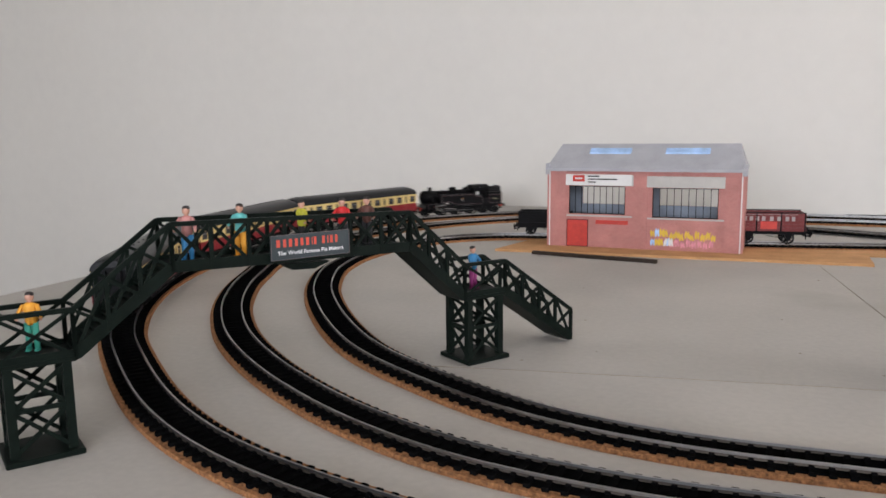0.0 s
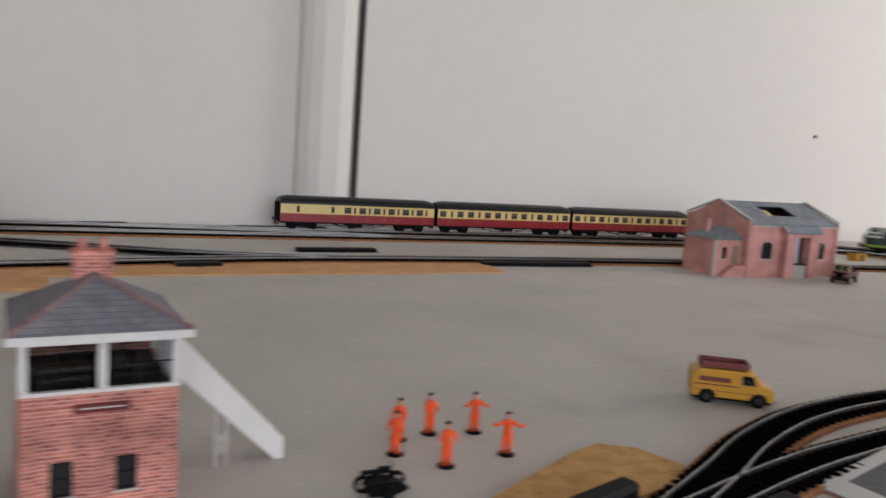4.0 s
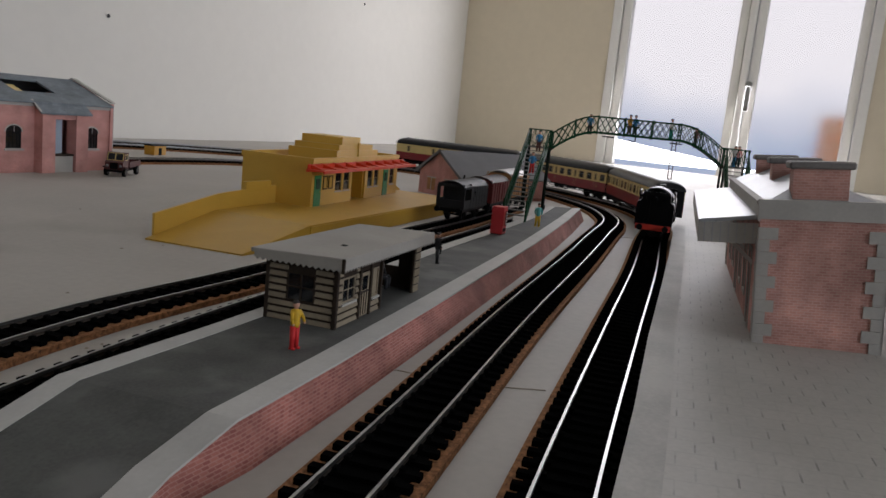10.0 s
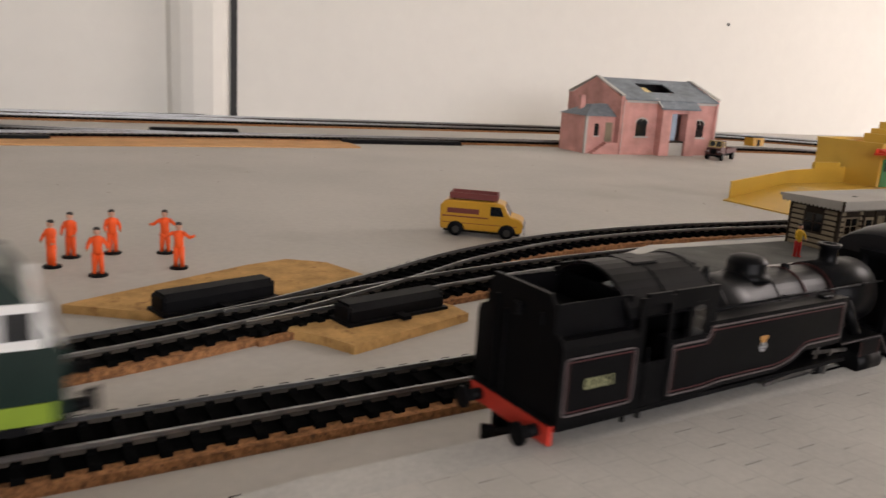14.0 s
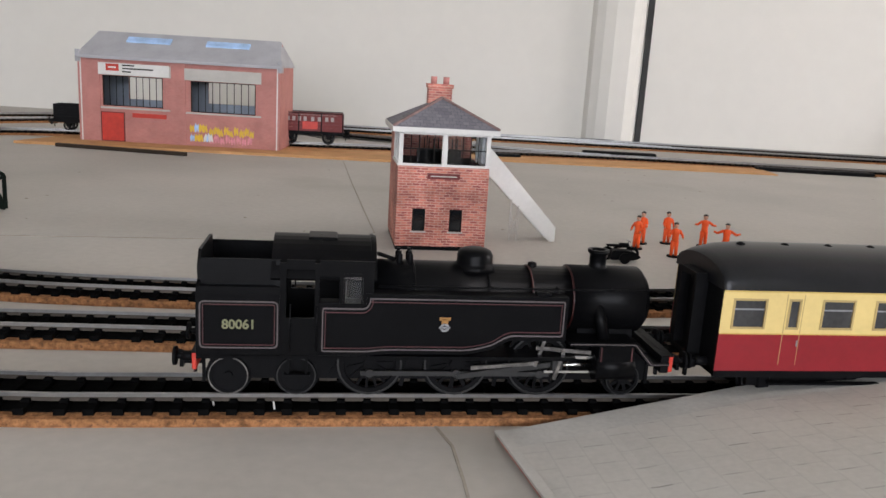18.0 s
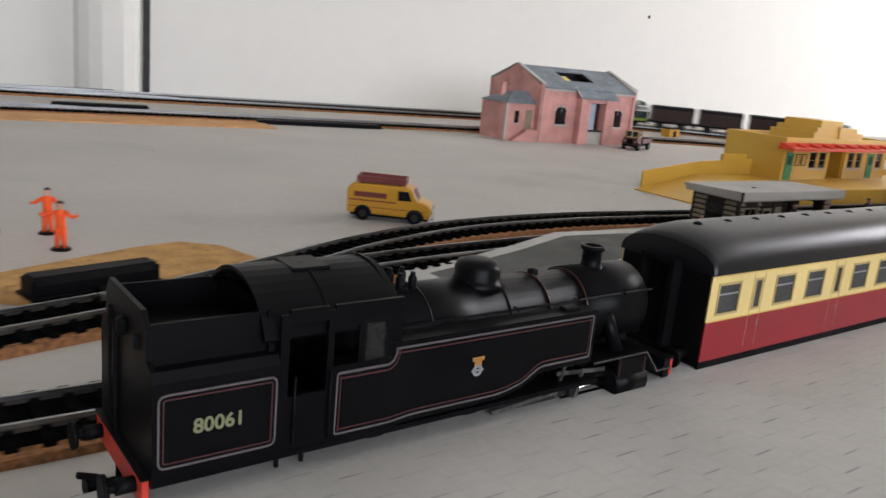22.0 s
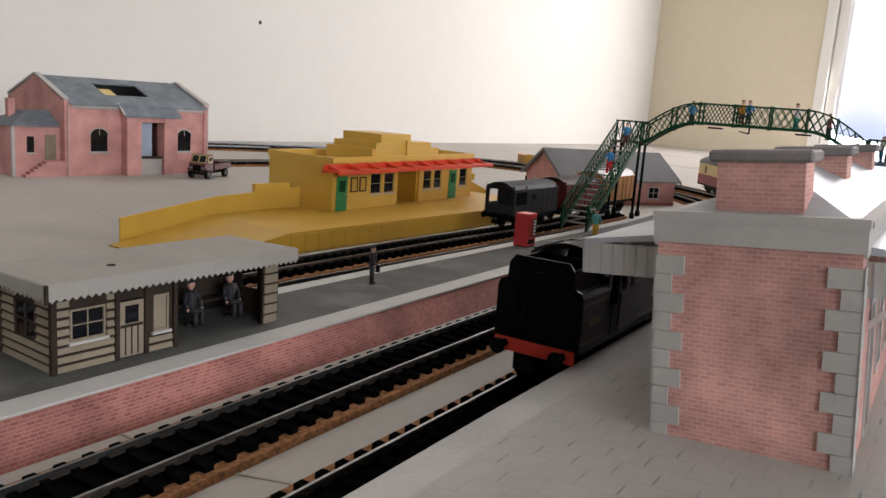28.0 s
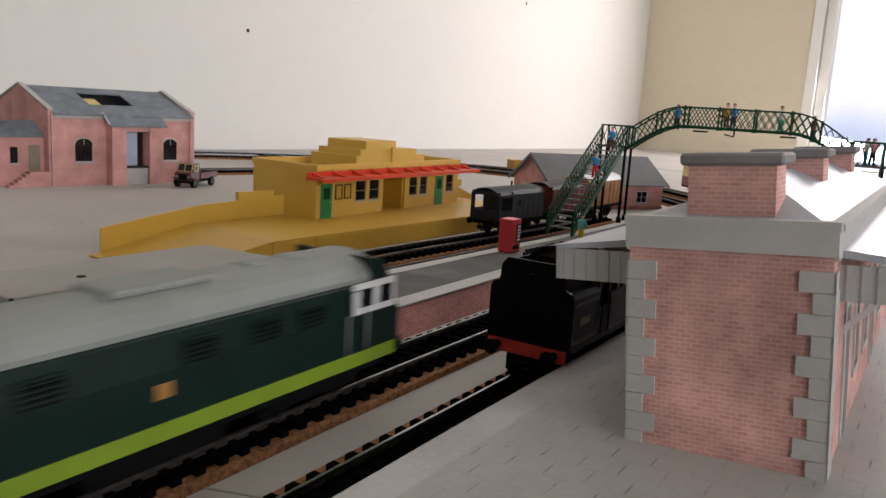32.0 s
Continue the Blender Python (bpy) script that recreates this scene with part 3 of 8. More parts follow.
def rounded(pts, r, steps=4):
    """A polygon with its corners rounded."""
    c = [Vector((p[0], p[1], 0)) for p in pts]
    out, n = [], len(c)
    for i in range(n):
        a, b = c[i - 1] - c[i], c[(i + 1) % n] - c[i]
        k = min(r, a.length / 2.2, b.length / 2.2)
        p, q = c[i] + a.normalized() * k, c[i] + b.normalized() * k
        for j in range(steps + 1):
            t = j / steps
            v = p * (1 - t) ** 2 + c[i] * 2 * t * (1 - t) + q * t * t
            out.append((v.x, v.y))
    return out


def coupling(parent, x, d, z=9.0):
    bm = beams(3.0, 1.2, ((x, 0, z), (x + d * 7, 0, z)))
    beam(bm, (x + d * 7, 0, z - 1.5), (x + d * 7, 0, z + 2.2), 5.0, 1.2)
    beam(bm, (x + d * 5, 0, z + 2), (x + d * 9, 0, z + 3.4), 1.2, 1.0)
    beam(bm, (x + d * 3, 0, z - 4), (x + d * 3, 0, z), 1.4, 1.0)
    mm("coupling", bm, M_BLACK, parent, "black hook coupling")


def buffers(parent, x, d, z=14.0, y=12.0, head=3.0):
    for s in (1, -1):
        bm = bmesh.new()
        tube(bm, (x, s * y, z), (x + d * 4.0, s * y, z), 1.6)
        tube(bm, (x + d * 3.2, s * y, z), (x + d * 6.2, s * y, z), 1.0)
        tube(bm, (x + d * 5.6, s * y, z), (x + d * 6.6, s * y, z), head, n=18)
        mm("buffer", bm, M_BLACK, parent)


ENGINE_SIZE = 0.965


def steam_engine():
    e = thing("steam_locomotive", Matrix(), "black lined tank locomotive numbered 80061 with red buffer beams", "locomotive")
    # frames, running plate
    mm("frame", boxes((-80, 80, -8, 8, 5, 15), (-82, 50, -10, 10, 13, 16)), M_BLACK, e)
    mm("running_plate", boxes((-83, 52, -17.6, 17.6, 15.2, 16.4)), M_LOCO, e)
    mm("front_plate", prisms(([(50, 21.4), (72, 21.4), (78, 14.5), (84, 14.5), (84, 13.4), (77.4, 13.4), (71.4, 20.2), (50, 20.2)], "y", -17, 17)), M_LOCO, e)
    for s in (1, -1):
        mm("edge_line", prisms(([(50, 20.7), (71.7, 20.7), (77.7, 13.8), (84, 13.8), (84, 14.1), (77.9, 14.1), (71.9, 21.0), (50, 21.0)], "y", s * 17.0, s * 17.15)), M_LINE, e, "thin grey lining")
    # boiler, smokebox
    bm = bmesh.new()
    lathe(bm, [(11.6, -22), (11.6, 20), (10.9, 20), (10.6, 52)], "x", (0, 0, 35), 36)
    mm("boiler", bm, M_LOCO, e)
    bm = bmesh.new()
    lathe(bm, [(11.4, 52), (11.4, 76), (10.6, 77), (9.2, 77.4), (9.0, 78.2), (4, 79.2), (1.6, 79.4), (1.4, 80.6), (0.4, 80.8)], "x", (0, 0, 35), 36)
    mm("smokebox", bm, M_LOCO, e)
    mm("saddle", boxes((55, 74, -7, 7, 14, 26)), M_BLACK, e)
    for x in (-5, 19, 36, 51.5):
        bm = bmesh.new()
        lathe(bm, [(11.7, x), (11.75, x + 0.4), (11.7, x + 0.8)] if x < 20 else [(11.0, x), (11.1, x + 0.4), (11.0, x + 0.8)], "x", (0, 0, 35), 36)
        b = mm("boiler_band", bm, M_LOCO if x < 30 else M_BAND, e, "boiler band edged in dark red")
    bm = bmesh.new()
    lathe(bm, [(4.6, 44.5), (3.4, 46), (2.9, 47), (2.9, 50.6), (3.7, 51.2), (3.7, 52.2), (2.4, 52.2), (2.2, 49)], "z", (62, 0, 0), 24)
    mm("chimney", bm, M_LOCO, e)
    bm = bmesh.new()
    lathe(bm, [(8.0, 44.6), (6.4, 46), (6.0, 47.5), (6.0, 50.2), (5.2, 52.0), (3.4, 52.9), (0.6, 53.1)], "z", (15, 0, 0), 26)
    mm("dome", bm, M_LOCO, e)
    bm = bmesh.new()
    lathe(bm, [(1.8, 44.5), (1.5, 47), (0.4, 47.3)], "z", (38, 0, 0), 14)
    mm("clack_cover", bm, M_LOCO, e)
    for s in (1, -1):
        for x in (-10, -6):
            bm = bmesh.new()
            lathe(bm, [(1.2, 45), (1.2, 49), (0.7, 49.6), (0.7, 50.4)], "z", (x, s * 2.4, 0), 12)
            mm("safety_valve", bm, M_BLACK, e)
        mm("handrail", tubes(0.35, ((-18, s * 12.6, 39.5), (76, s * 11.9, 39.5)), n=6), M_BLACK, e)
        mm("steam_pipe", tubes(2.0, ((60, s * 8.5, 36), (62, s * 14, 23))), M_LOCO, e)
        for x in (20, 45, 64):
            mm("lamp_iron", tubes(0.5, ((x, s * 11, 39.5), (x, s * 12.8, 39.5)), n=6), M_BLACK, e)
    mm("whistle_pipe", tubes(0.6, ((-18, 1.5, 48.5), (-11, 1.5, 46.5)), ((-18, -2.0, 49.0), (-12, -2.0, 47.5))), M_BLACK, e)
    # side tanks, with the rise beside the boiler
    tank = [(-40, 17), (47.5, 21.6), (47.5, 33.4), (-22.5, 34.8), (-22.5, 32.0), (-40, 32.0)]
    low = [(-40.5, 16.5), (-22, 16.5), (-15, 17.2), (12, 17.2), (20, 19.0), (26, 22.0), (48, 22.0), (48, 34.6), (-22.5, 34.6), (-22.5, 31.6), (-40.5, 31.6)]
    for s in (1, -1):
        y0, y1 = sorted((s * 12.2, s * 17.6))
        t = mm("side_tank", prisms((low, "y", y0, y1)), M_LOCO, e)
        shape = rounded(low, 2.2)
        mm("lining", frame_bm(shape, 1.2, 0.45, "y", s * 17.6, s * 17.72), M_LINE, t, "pale grey lining")
        mm("lining", frame_bm(shape, 2.3, 0.3, "y", s * 17.6, s * 17.72), M_REDLINE, t, "thin red lining")
        bm = boxes((4.9, 7.1, s * 17.6 - 0.1, s * 17.6 + 0.1, 27.4, 29.0), (4.2, 7.8, s * 17.6 - 0.1, s * 17.6 + 0.1, 28.6, 29.6))
        mm("crest", bm, M_CREST, t, "orange emblem")
        bm = bmesh.new(); ring(bm, (6, 26.2), 0.7, 1.5, s * 17.6 - 0.1, s * 17.6 + 0.12, 18)
        mm("crest_wheel", bm, M_SILVER, t, "silver wheel emblem")
        mm("crest_bar", boxes((4.2, 7.8, s * 17.6 - 0.1, s * 17.6 + 0.14, 25.9, 26.5)), M_SILVER, t)
        mm("tank_filler", bbox(36, 42, min(s * 13, s * 16), max(s * 13, s * 16), 34, 35.6, 0.4), M_LOCO, t)
    # cab with open doorway and windows; rounded roof
    for s in (1, -1):
        ys = sorted((s * 16.6, s * 17.4))
        c = mm("cab_side", boxes((-40.5, -20, *ys, 42.0, 47)), M_LOCO, e)
        for row in ((-42.5, -40.5, *ys, 16, 46), (-57, -54.4, *ys, 16, 46), (-24, -20, *ys, 31, 42), (-33, -31.5, *ys, 31, 42)):
            mm("cab_pillar", boxes(row), M_LOCO, c)
        mm("cab_door", boxes((-54.4, -42.5, *ys, 16, 28.5)), M_LOCO, c)
        mm("door_head", boxes((-54.4, -42.5, *ys, 44.0, 47)), M_LOCO, c)
        mm("window_pane", boxes((-31.5, -24, s * 17.0 - 0.15, s * 17.0 + 0.15, 32.5, 42.0)), M_GLASS, c, "clear cab window")
        mm("window_frame", frame_bm([(-31.5, 32.0), (-24, 32.0), (-24, 42.2), (-31.5, 42.2)], 0.1, 0.5, "y", s * 17.4, s * 17.55), M_BLACK, c)
        mm("grab_rail", tubes(0.35, ((-52.6, s * 18, 18), (-52.6, s * 18, 33)), ((-41.4, s * 18, 18), (-41.4, s * 18, 33)), n=6), M_BLACK, c)
    arc = [(17.6 * math.sin(a), 35.5 + 17.0 * math.cos(a)) for a in [math.radians(-68 + 136 * k / 16) for k in range(17)]]
    inner = [(0.955 * y, z - 0.8) for y, z in arc[::-1]]
    mm("cab_roof", prisms((arc + inner, "x", -60, -19)), M_LOCO, e)
    mm("roof_vent", bbox(-46, -34, -5, 5, 51.6, 53.2, 0.4), M_LOCO, e)
    mm("roof_rib", prisms(([(1.012 * y, z + 0.2) for y, z in arc] + [(y, z - 0.4) for y, z in arc[::-1]], "x", -41, -40)), M_LOCO, e)
    front = [(-16.6, 31)] + [(0.95 * y, z - 0.6) for y, z in arc[2:-2]] + [(16.6, 31)]
    mm("cab_front", prisms((front, "x", -21, -20)), M_LOCO, e)
    mm("cab_floor", boxes((-57, -20, -16.6, 16.6, 16, 18)), M_BLACK, e)
    mm("backhead", bbox(-30, -21, -9, 9, 18, 40, 1.0), M_BLACK, e)
    # bunker: wide below, set in above with rounded shoulders
    prof = [(-17.6, 16.2), (17.6, 16.2), (17.6, 36), (16.6, 38), (13.8, 39.2), (13.4, 45), (11, 48.2), (-11, 48.2), (-13.4, 45), (-13.8, 39.2), (-16.6, 38), (-17.6, 36)]
    b = mm("bunker", prisms((prof, "x", -83, -82), ([(-17.6, 16.2), (17.6, 16.2), (17.6, 36), (16.6, 38), (-16.6, 38), (-17.6, 36)], "x", -82, -57), ), M_LOCO, e)
    mm("bunker_rail", prisms(([(13.2, 38), (13.9, 38), (13.4, 46), (12.8, 46)], "x", -82, -57)), M_LOCO, b)
    mm("bunker_rail", prisms(([(-13.2, 38), (-13.9, 38), (-13.4, 46), (-12.8, 46)], "x", -82, -57)), M_LOCO, b)
    mm("cab_back", prisms(([(-15, 38), (15, 38), (14, 46), (-14, 46)], "x", -58.5, -57)), M_LOCO, b)
    mm("coal_well", boxes((-81.5, -58.5, -13, 13, 38.0, 39.4)), M_BLACK, b)
    for s in (1, -1):
        panel = rounded([(-82.2, 18.4), (-57.2, 18.4), (-57.2, 34.0), (-82.2, 34.0)], 2.0)
        mm("lining", frame_bm(panel, 0.2, 0.45, "y", s * 17.6, s * 17.72), M_LINE, b, "pale grey lining")
        mm("lining", frame_bm(panel, 1.2, 0.3, "y", s * 17.6, s * 17.72), M_REDLINE, b, "thin red lining")
        text("number", "80061", 0.0041, M_NUMBER, b, pose(-0.0697, s * 0.01765, 0.0262, 90, 0, 0 if s < 0 else 180), "cream number 80061", 0.0001)
        mm("lamp_bracket", beams(0.8, 0.8, ((-83.4, s * 9, 40), (-83.4, s * 9, 43))), M_BLACK, b)
        mm("step", boxes((-55, -44, min(s * 11.5, s * 13.6), max(s * 11.5, s * 13.6), 7.6, 8.4), (-54, -53, min(s * 12, s * 12.9), max(s * 12, s * 12.9), 8, 16), (-46, -45, min(s * 12, s * 12.9), max(s * 12, s * 12.9), 8, 16)), M_BLACK, e)
        for x in (-82, 80):
            mm("guard_iron", beams(1.0, 1.0, ((x, s * 8.2, 4), (x, s * 8.2, 14))), M_BLACK, e)
    mm("rear_lamp", bbox(-84.6, -83, -1.4, 1.4, 40, 43.4, 0.3), M_BLACK, b)
    mm("ladder", beams(0.6, 0.6, ((-83.5, 5, 17), (-83.5, 5, 40)), ((-83.5, 9, 17), (-83.5, 9, 40))), M_BLACK, b)
    # buffer beams
    for x, d in ((-83, -1), (84, 1)):
        bb = mm("buffer_beam", bbox(min(x, x + d * 1.4), max(x, x + d * 1.4), -16.5, 16.5, 11.2, 16.6, 0.2), M_RED, e, "red buffer beam")
        mm("beam_cap", boxes((min(x - d, x + d * 1.6), max(x - d, x + d * 1.6), -16.7, 16.7, 16.6, 17.0)), M_BLACK, bb)
        buffers(bb, x + d, d)
        coupling(bb, x, d, 8.0)
    mm("beam_back", boxes((81.2, 83.8, -16.7, 16.7, 11, 16.9)), M_BLACK, e)
    # wheels
    # rear pair's tyres in brighter steel: a glint put into the colour
    for x in (-74, -50):
        wheelset(e, x, 6.4, M_BLACK, 0, M_TYRE if x < -60 else M_RODS)
    for x in (-20, 10.5, 41):
        wheelset(e, x, 10.8, M_BLACK, 15, M_RODS)
    wheelset(e, 71.5, 6.0, M_BLACK, 10, M_RODS)
    # cylinders, rods
    for s in (1, -1):
        bm = bmesh.new(); tube(bm, (59, s * 14, 12.4), (72, s * 14, 12.4), 4.6, n=20); box(bm, 59.5, 71.5, min(s * 10, s * 17.6), max(s * 10, s * 17.6), 12.4, 20.5)
        cy = mm("cylinder", bm, M_LOCO, e)
        mm("lining", boxes((60.2, 60.6, s * 17.6 - 0.1, s * 17.6 + 0.1, 11, 20), (70.4, 70.8, s * 17.6 - 0.1, s * 17.6 + 0.1, 11, 20)), M_REDLINE, cy)
        mm("slide_bar", boxes((42, 59, s * 13 - 0.7, s * 13 + 0.7, 14.6, 15.6), (42, 59, s * 13 - 0.7, s * 13 + 0.7, 9.6, 10.4)), M_STEEL, e, "bright steel slide bars")
        mm("coupling_rod", boxes((-21, 42, s * 11.2 - 0.4, s * 11.2 + 0.4, 7.4, 9.0)), M_RODS, e)
        mm("connecting_rod", beams(0.8, 1.8, ((10.5, s * 12.3, 7.6), (48, s * 12.3, 12.4))), M_RODS, e)
        mm("piston_rod", tubes(0.7, ((47, s * 13, 12.4), (60, s * 13, 12.4))), M_STEEL, e)
        mm("valve_gear", beams(0.7, 1.2, ((38, s * 14, 18.5), (58, s * 14, 17)), ((46, s * 14.4, 7.5), (49, s * 14.4, 18.5)), ((38, s * 14.2, 12), (41, s * 14.2, 21)), ((14, s * 13.2, 11), (38, s * 13.8, 13))), M_TYRE, e)
        mm("crosshead", bbox(45, 49, s * 13 - 1.2, s * 13 + 1.2, 10.4, 14.6, 0.2), M_RODS, e)
        for x in (-20, 10.5, 41):
            mm("crank_boss", tubes(1.4, ((x, s * 9, 8.2), (x, s * 12, 8.2))), M_RODS, e)
        for x0, x1, z in ((-8, -5, 2.6), (24, 26, 2.6), (-36, -30, 6)):
            mm("brake_hanger", beams(1.0, 1.4, ((x0, s * 8, z), (x1, s * 8, 13))), M_BLACK, e)
    # the cab and bunker stand closer up than the frames were drawn
    marks = [(-200, -187.5), (-83, -70.5), (-57, -45.5), (-40.5, -33.5), (-22.5, -19), (6, 6), (15, 17.5), (48, 46), (84, 83), (200, 199)]
    xs, ys = [m[0] for m in marks], [m[1] for m in marks]
    whole = ("wheel", "tyre", "axle", "dome", "chimney", "crank", "crest", "buffer", "coupling", "clack")
    for o in e.children_recursive:
        if o.name.startswith("number"):
            o.location.x = float(np.interp(o.location.x * 1000, xs, ys)) / 1000
            continue
        vs = o.data.vertices
        x = np.array([p.co.x for p in vs]) * 1000
        mid = (x.min() + x.max()) / 2
        y = x + (np.interp(mid, xs, ys) - mid) if o.name.split(".")[0] in ("buffer_beam",) or o.name.startswith(whole) else np.interp(x, xs, ys)
        for p, q in zip(vs, y):
            p.co.x = float(q) / 1000
    # low boiler between high tanks, squat dome and chimney, and the whole engine a little under size
    drop = {"boiler": 3.0, "smokebox": 3.0, "boiler_band": 3.0, "clack_cover": 3.0, "safety_valve": 3.0, "lamp_iron": 1.5, "handrail": 1.5, "whistle_pipe": 3.0, "steam_pipe": 1.5, "roof_vent": 1.6, "cab_roof": 1.0, "roof_rib": 1.0, "tank_filler": -2.2, "window_pane": -1.0, "window_frame": -1.0}
    for o in e.children_recursive:
        kind = o.name.split(".")[0]
        if kind == "number":
            o.location *= ENGINE_SIZE
            o.scale *= ENGINE_SIZE
            continue
        tank = kind == "side_tank" or (kind == "lining" and o.parent.name.startswith("side_tank"))
        for v in o.data.vertices:
            z = v.co.z * 1000
            if kind in ("dome", "chimney"):
                z = z - 3.0 if z < 46 or kind == "chimney" else 43.0 + (z - 46) * 0.8
            elif tank:
                z = float(np.interp(z, (0, 22.0, 31.6, 34.6, 60), (0, 22.0, 33.6, 36.8, 62.2)))
            else:
                z -= drop.get(kind, 0.0)
            v.co.z = z / 1000
            v.co *= ENGINE_SIZE
    return e


def coach(brake):
    """Cream over maroon corridor coach; the brake coach has a long plain van end."""
    L = 125.0
    e = thing("passenger_coach", Matrix(), "cream and maroon brake coach with a plain luggage end" if brake else "cream and maroon corridor coach with a black domed roof", "coach", "coaches of the passenger train")
    mm("floor", boxes((-L, L, -16.5, 16.5, 10.5, 12.5)), M_BLACK, e)
    wins = []
    if brake:
        for x in (-20, 4, 28, 52, 76, 100):
            wins += [(x, 5.6), (x + 11.5, 1.7)]
        wins += [(-98, 2.4), (-44, 2.4)]
    else:
        for x in (-100, -50, 0, 50, 100):
            wins += [(x - 15.5, 5.6), (x, 1.9), (x + 15.5, 5.6)]
    wins.sort()
    for s in (1, -1):
        lower = mm("lower_panel", boxes((-L, L, min(s * 16.9, s * 17.6), max(s * 16.9, s * 17.6), 12.4, 25)), M_MAROON, e, "maroon lower side")
        mm("solebar", boxes((-L, L, min(s * 16.4, s * 17.4), max(s * 16.4, s * 17.4), 10, 12.4)), M_BLACK, e)
        bm = boxes((-L, L, min(s * 16.9, s * 17.5), max(s * 16.9, s * 17.5), 25, 27), (-L, L, min(s * 16.9, s * 17.5), max(s * 16.9, s * 17.5), 36.6, 39.8))
        x = -L
        for c, w in wins:
            if c - w > x:
                box(bm, x, c - w, min(s * 16.9, s * 17.5), max(s * 16.9, s * 17.5), 27, 36.6)
            x = c + w
        box(bm, x, L, min(s * 16.9, s * 17.5), max(s * 16.9, s * 17.5), 27, 36.6)
        up = mm("upper_panel", bm, M_CREAM, e, "cream upper side")
        mm("lining", boxes((-L, L, s * 17.6 - 0.08, s * 17.6 + 0.08, 24.9, 25.3), (-L, L, s * 17.5 - 0.08, s * 17.5 + 0.1, 39.0, 39.4)), M_GOLD, up)
        for c, w in wins:
            f = mm("window", frame_bm([(c - w, 27), (c + w, 27), (c + w, 36.6), (c - w, 36.6)], -0.3, 0.7, "y", s * 17.3, s * 17.75), M_FRAME, up)
            mm("pane", boxes((c - w, c + w, s * 17.1 - 0.1, s * 17.1 + 0.1, 27, 36.6)), M_COACHGLASS, f, "dark window pane")
            if w > 3:
                mm("glazing_bar", boxes((c - w, c + w, s * 17.35 - 0.1, s * 17.35 + 0.1, 33.0, 33.5)), M_SILVER, f)
                mm("curtain", boxes((c - w, c - w + 1.2, s * 16.2 - 0.1, s * 16.2 + 0.1, 27, 36.6), (c + w - 1.2, c + w, s * 16.2 - 0.1, s * 16.2 + 0.1, 27, 36.6)), M_CREAM, f)
        for c, w in wins:
            if w < 3:
                mm("door_handle", boxes((c + w + 0.3, c + w + 0.7, s * 17.7 - 0.2, s * 17.7 + 0.2, 21, 23)), M_SILVER, up)
                mm("door_gap", boxes((c - w - 1.2, c - w - 1.0, s * 17.5 - 0.12, s * 17.5 + 0.16, 14.6, 38.5), (c + w + 1.0, c + w + 1.2, s * 17.5 - 0.12, s * 17.5 + 0.16, 14.6, 38.5)), M_FRAME, up)
        mm("step_board", boxes((-L + 20, L - 20, min(s * 16, s * 18), max(s * 16, s * 18), 7.5, 8.1)), M_BLACK, e)
    # inside
    mm("partition", boxes(*[(x - 0.5, x + 0.5, -16, 6, 12.5, 40) for x in range(-120, 121, 30)]), M_SEAT, e, "brown compartment walls")
    mm("corridor_wall", boxes((-L + 2, L - 2, 5.6, 6.2, 12.5, 26), (-L + 2, L - 2, 5.6, 6.2, 37, 40)), M_SEAT, e)
    # roof: elliptical, dropping at the ends
    bm = bmesh.new()
    prev = None
    for x, dz in ((-L - 0.5, -4.0), (-L + 2, -2.4), (-L + 8, -0.7), (-L + 16, 0), (L - 16, 0), (L - 8, -0.7), (L - 2, -2.4), (L + 0.5, -4.0)):
        row = [bm.verts.new((x, 18.0 * math.sin(a), 39.6 + (11.6 + dz) * max(0.0, math.cos(a)) ** 0.75)) for a in [math.radians(-90 + 180 * k / 16) for k in range(17)]]
        if prev:
            for k in range(16):
                bm.faces.new((prev[k], row[k], row[k + 1], prev[k + 1])).smooth = True
        else:
            bm.faces.new(row)
        prev = row
    bm.faces.new(prev[::-1])
    bmesh.ops.recalc_face_normals(bm, faces=bm.faces)
    roof = mm("roof", bm, M_ROOF, e, "black domed roof")
    for x in range(-112, 113, 16):
        bm = bmesh.new(); lathe(bm, [(1.7, 49.8), (1.5, 51.2), (0.5, 51.7)], "z", (x, 0, 0), 10)
        mm("vent", bm, M_BLACK, roof)
    for d in (1, -1):
        x = d * L
        end = mm("end_wall", prisms(([(-17.4, 11), (17.4, 11), (17.4, 39.5), (13, 43.5), (0, 46), (-13, 43.5), (-17.4, 39.5)], "x", min(x, x - d * 1.0), max(x, x - d * 1.0))), M_BLACK, e, "black coach end")
        g = frame_bm([(-6.5, 13), (6.5, 13), (6.5, 42), (-6.5, 42)], 0, 1.8, "x", min(x, x + d * 4.4), max(x, x + d * 4.4))
        mm("gangway", g, M_BLACK, end)
        mm("gangway_door", boxes((min(x, x + d * 1), max(x, x + d * 1), -4.7, 4.7, 14, 40)), M_BLACK, end)
        buffers(end, x, d, 13.5, 11.5, 2.6)
        coupling(end, x - d * 2, d, 8.0)
        bx = d * 88
        bg = mm("bogie", boxes((bx - 22, bx + 22, 10.6, 12.4, 5.2, 8.6), (bx - 22, bx + 22, -12.4, -10.6, 5.2, 8.6), (bx - 4, bx + 4, -12, 12, 6, 10)), M_BLACK, e)
        for ax in (bx - 16, bx + 16):
            wheelset(bg, ax, 6.2, M_BLACK, 0, M_RODS)
            for s in (1, -1):
                mm("axle_box", bbox(ax - 2.2, ax + 2.2, s * 12.2 - 0.9, s * 12.2 + 0.9, 4.0, 9.4, 0.4), M_BLACK, bg)
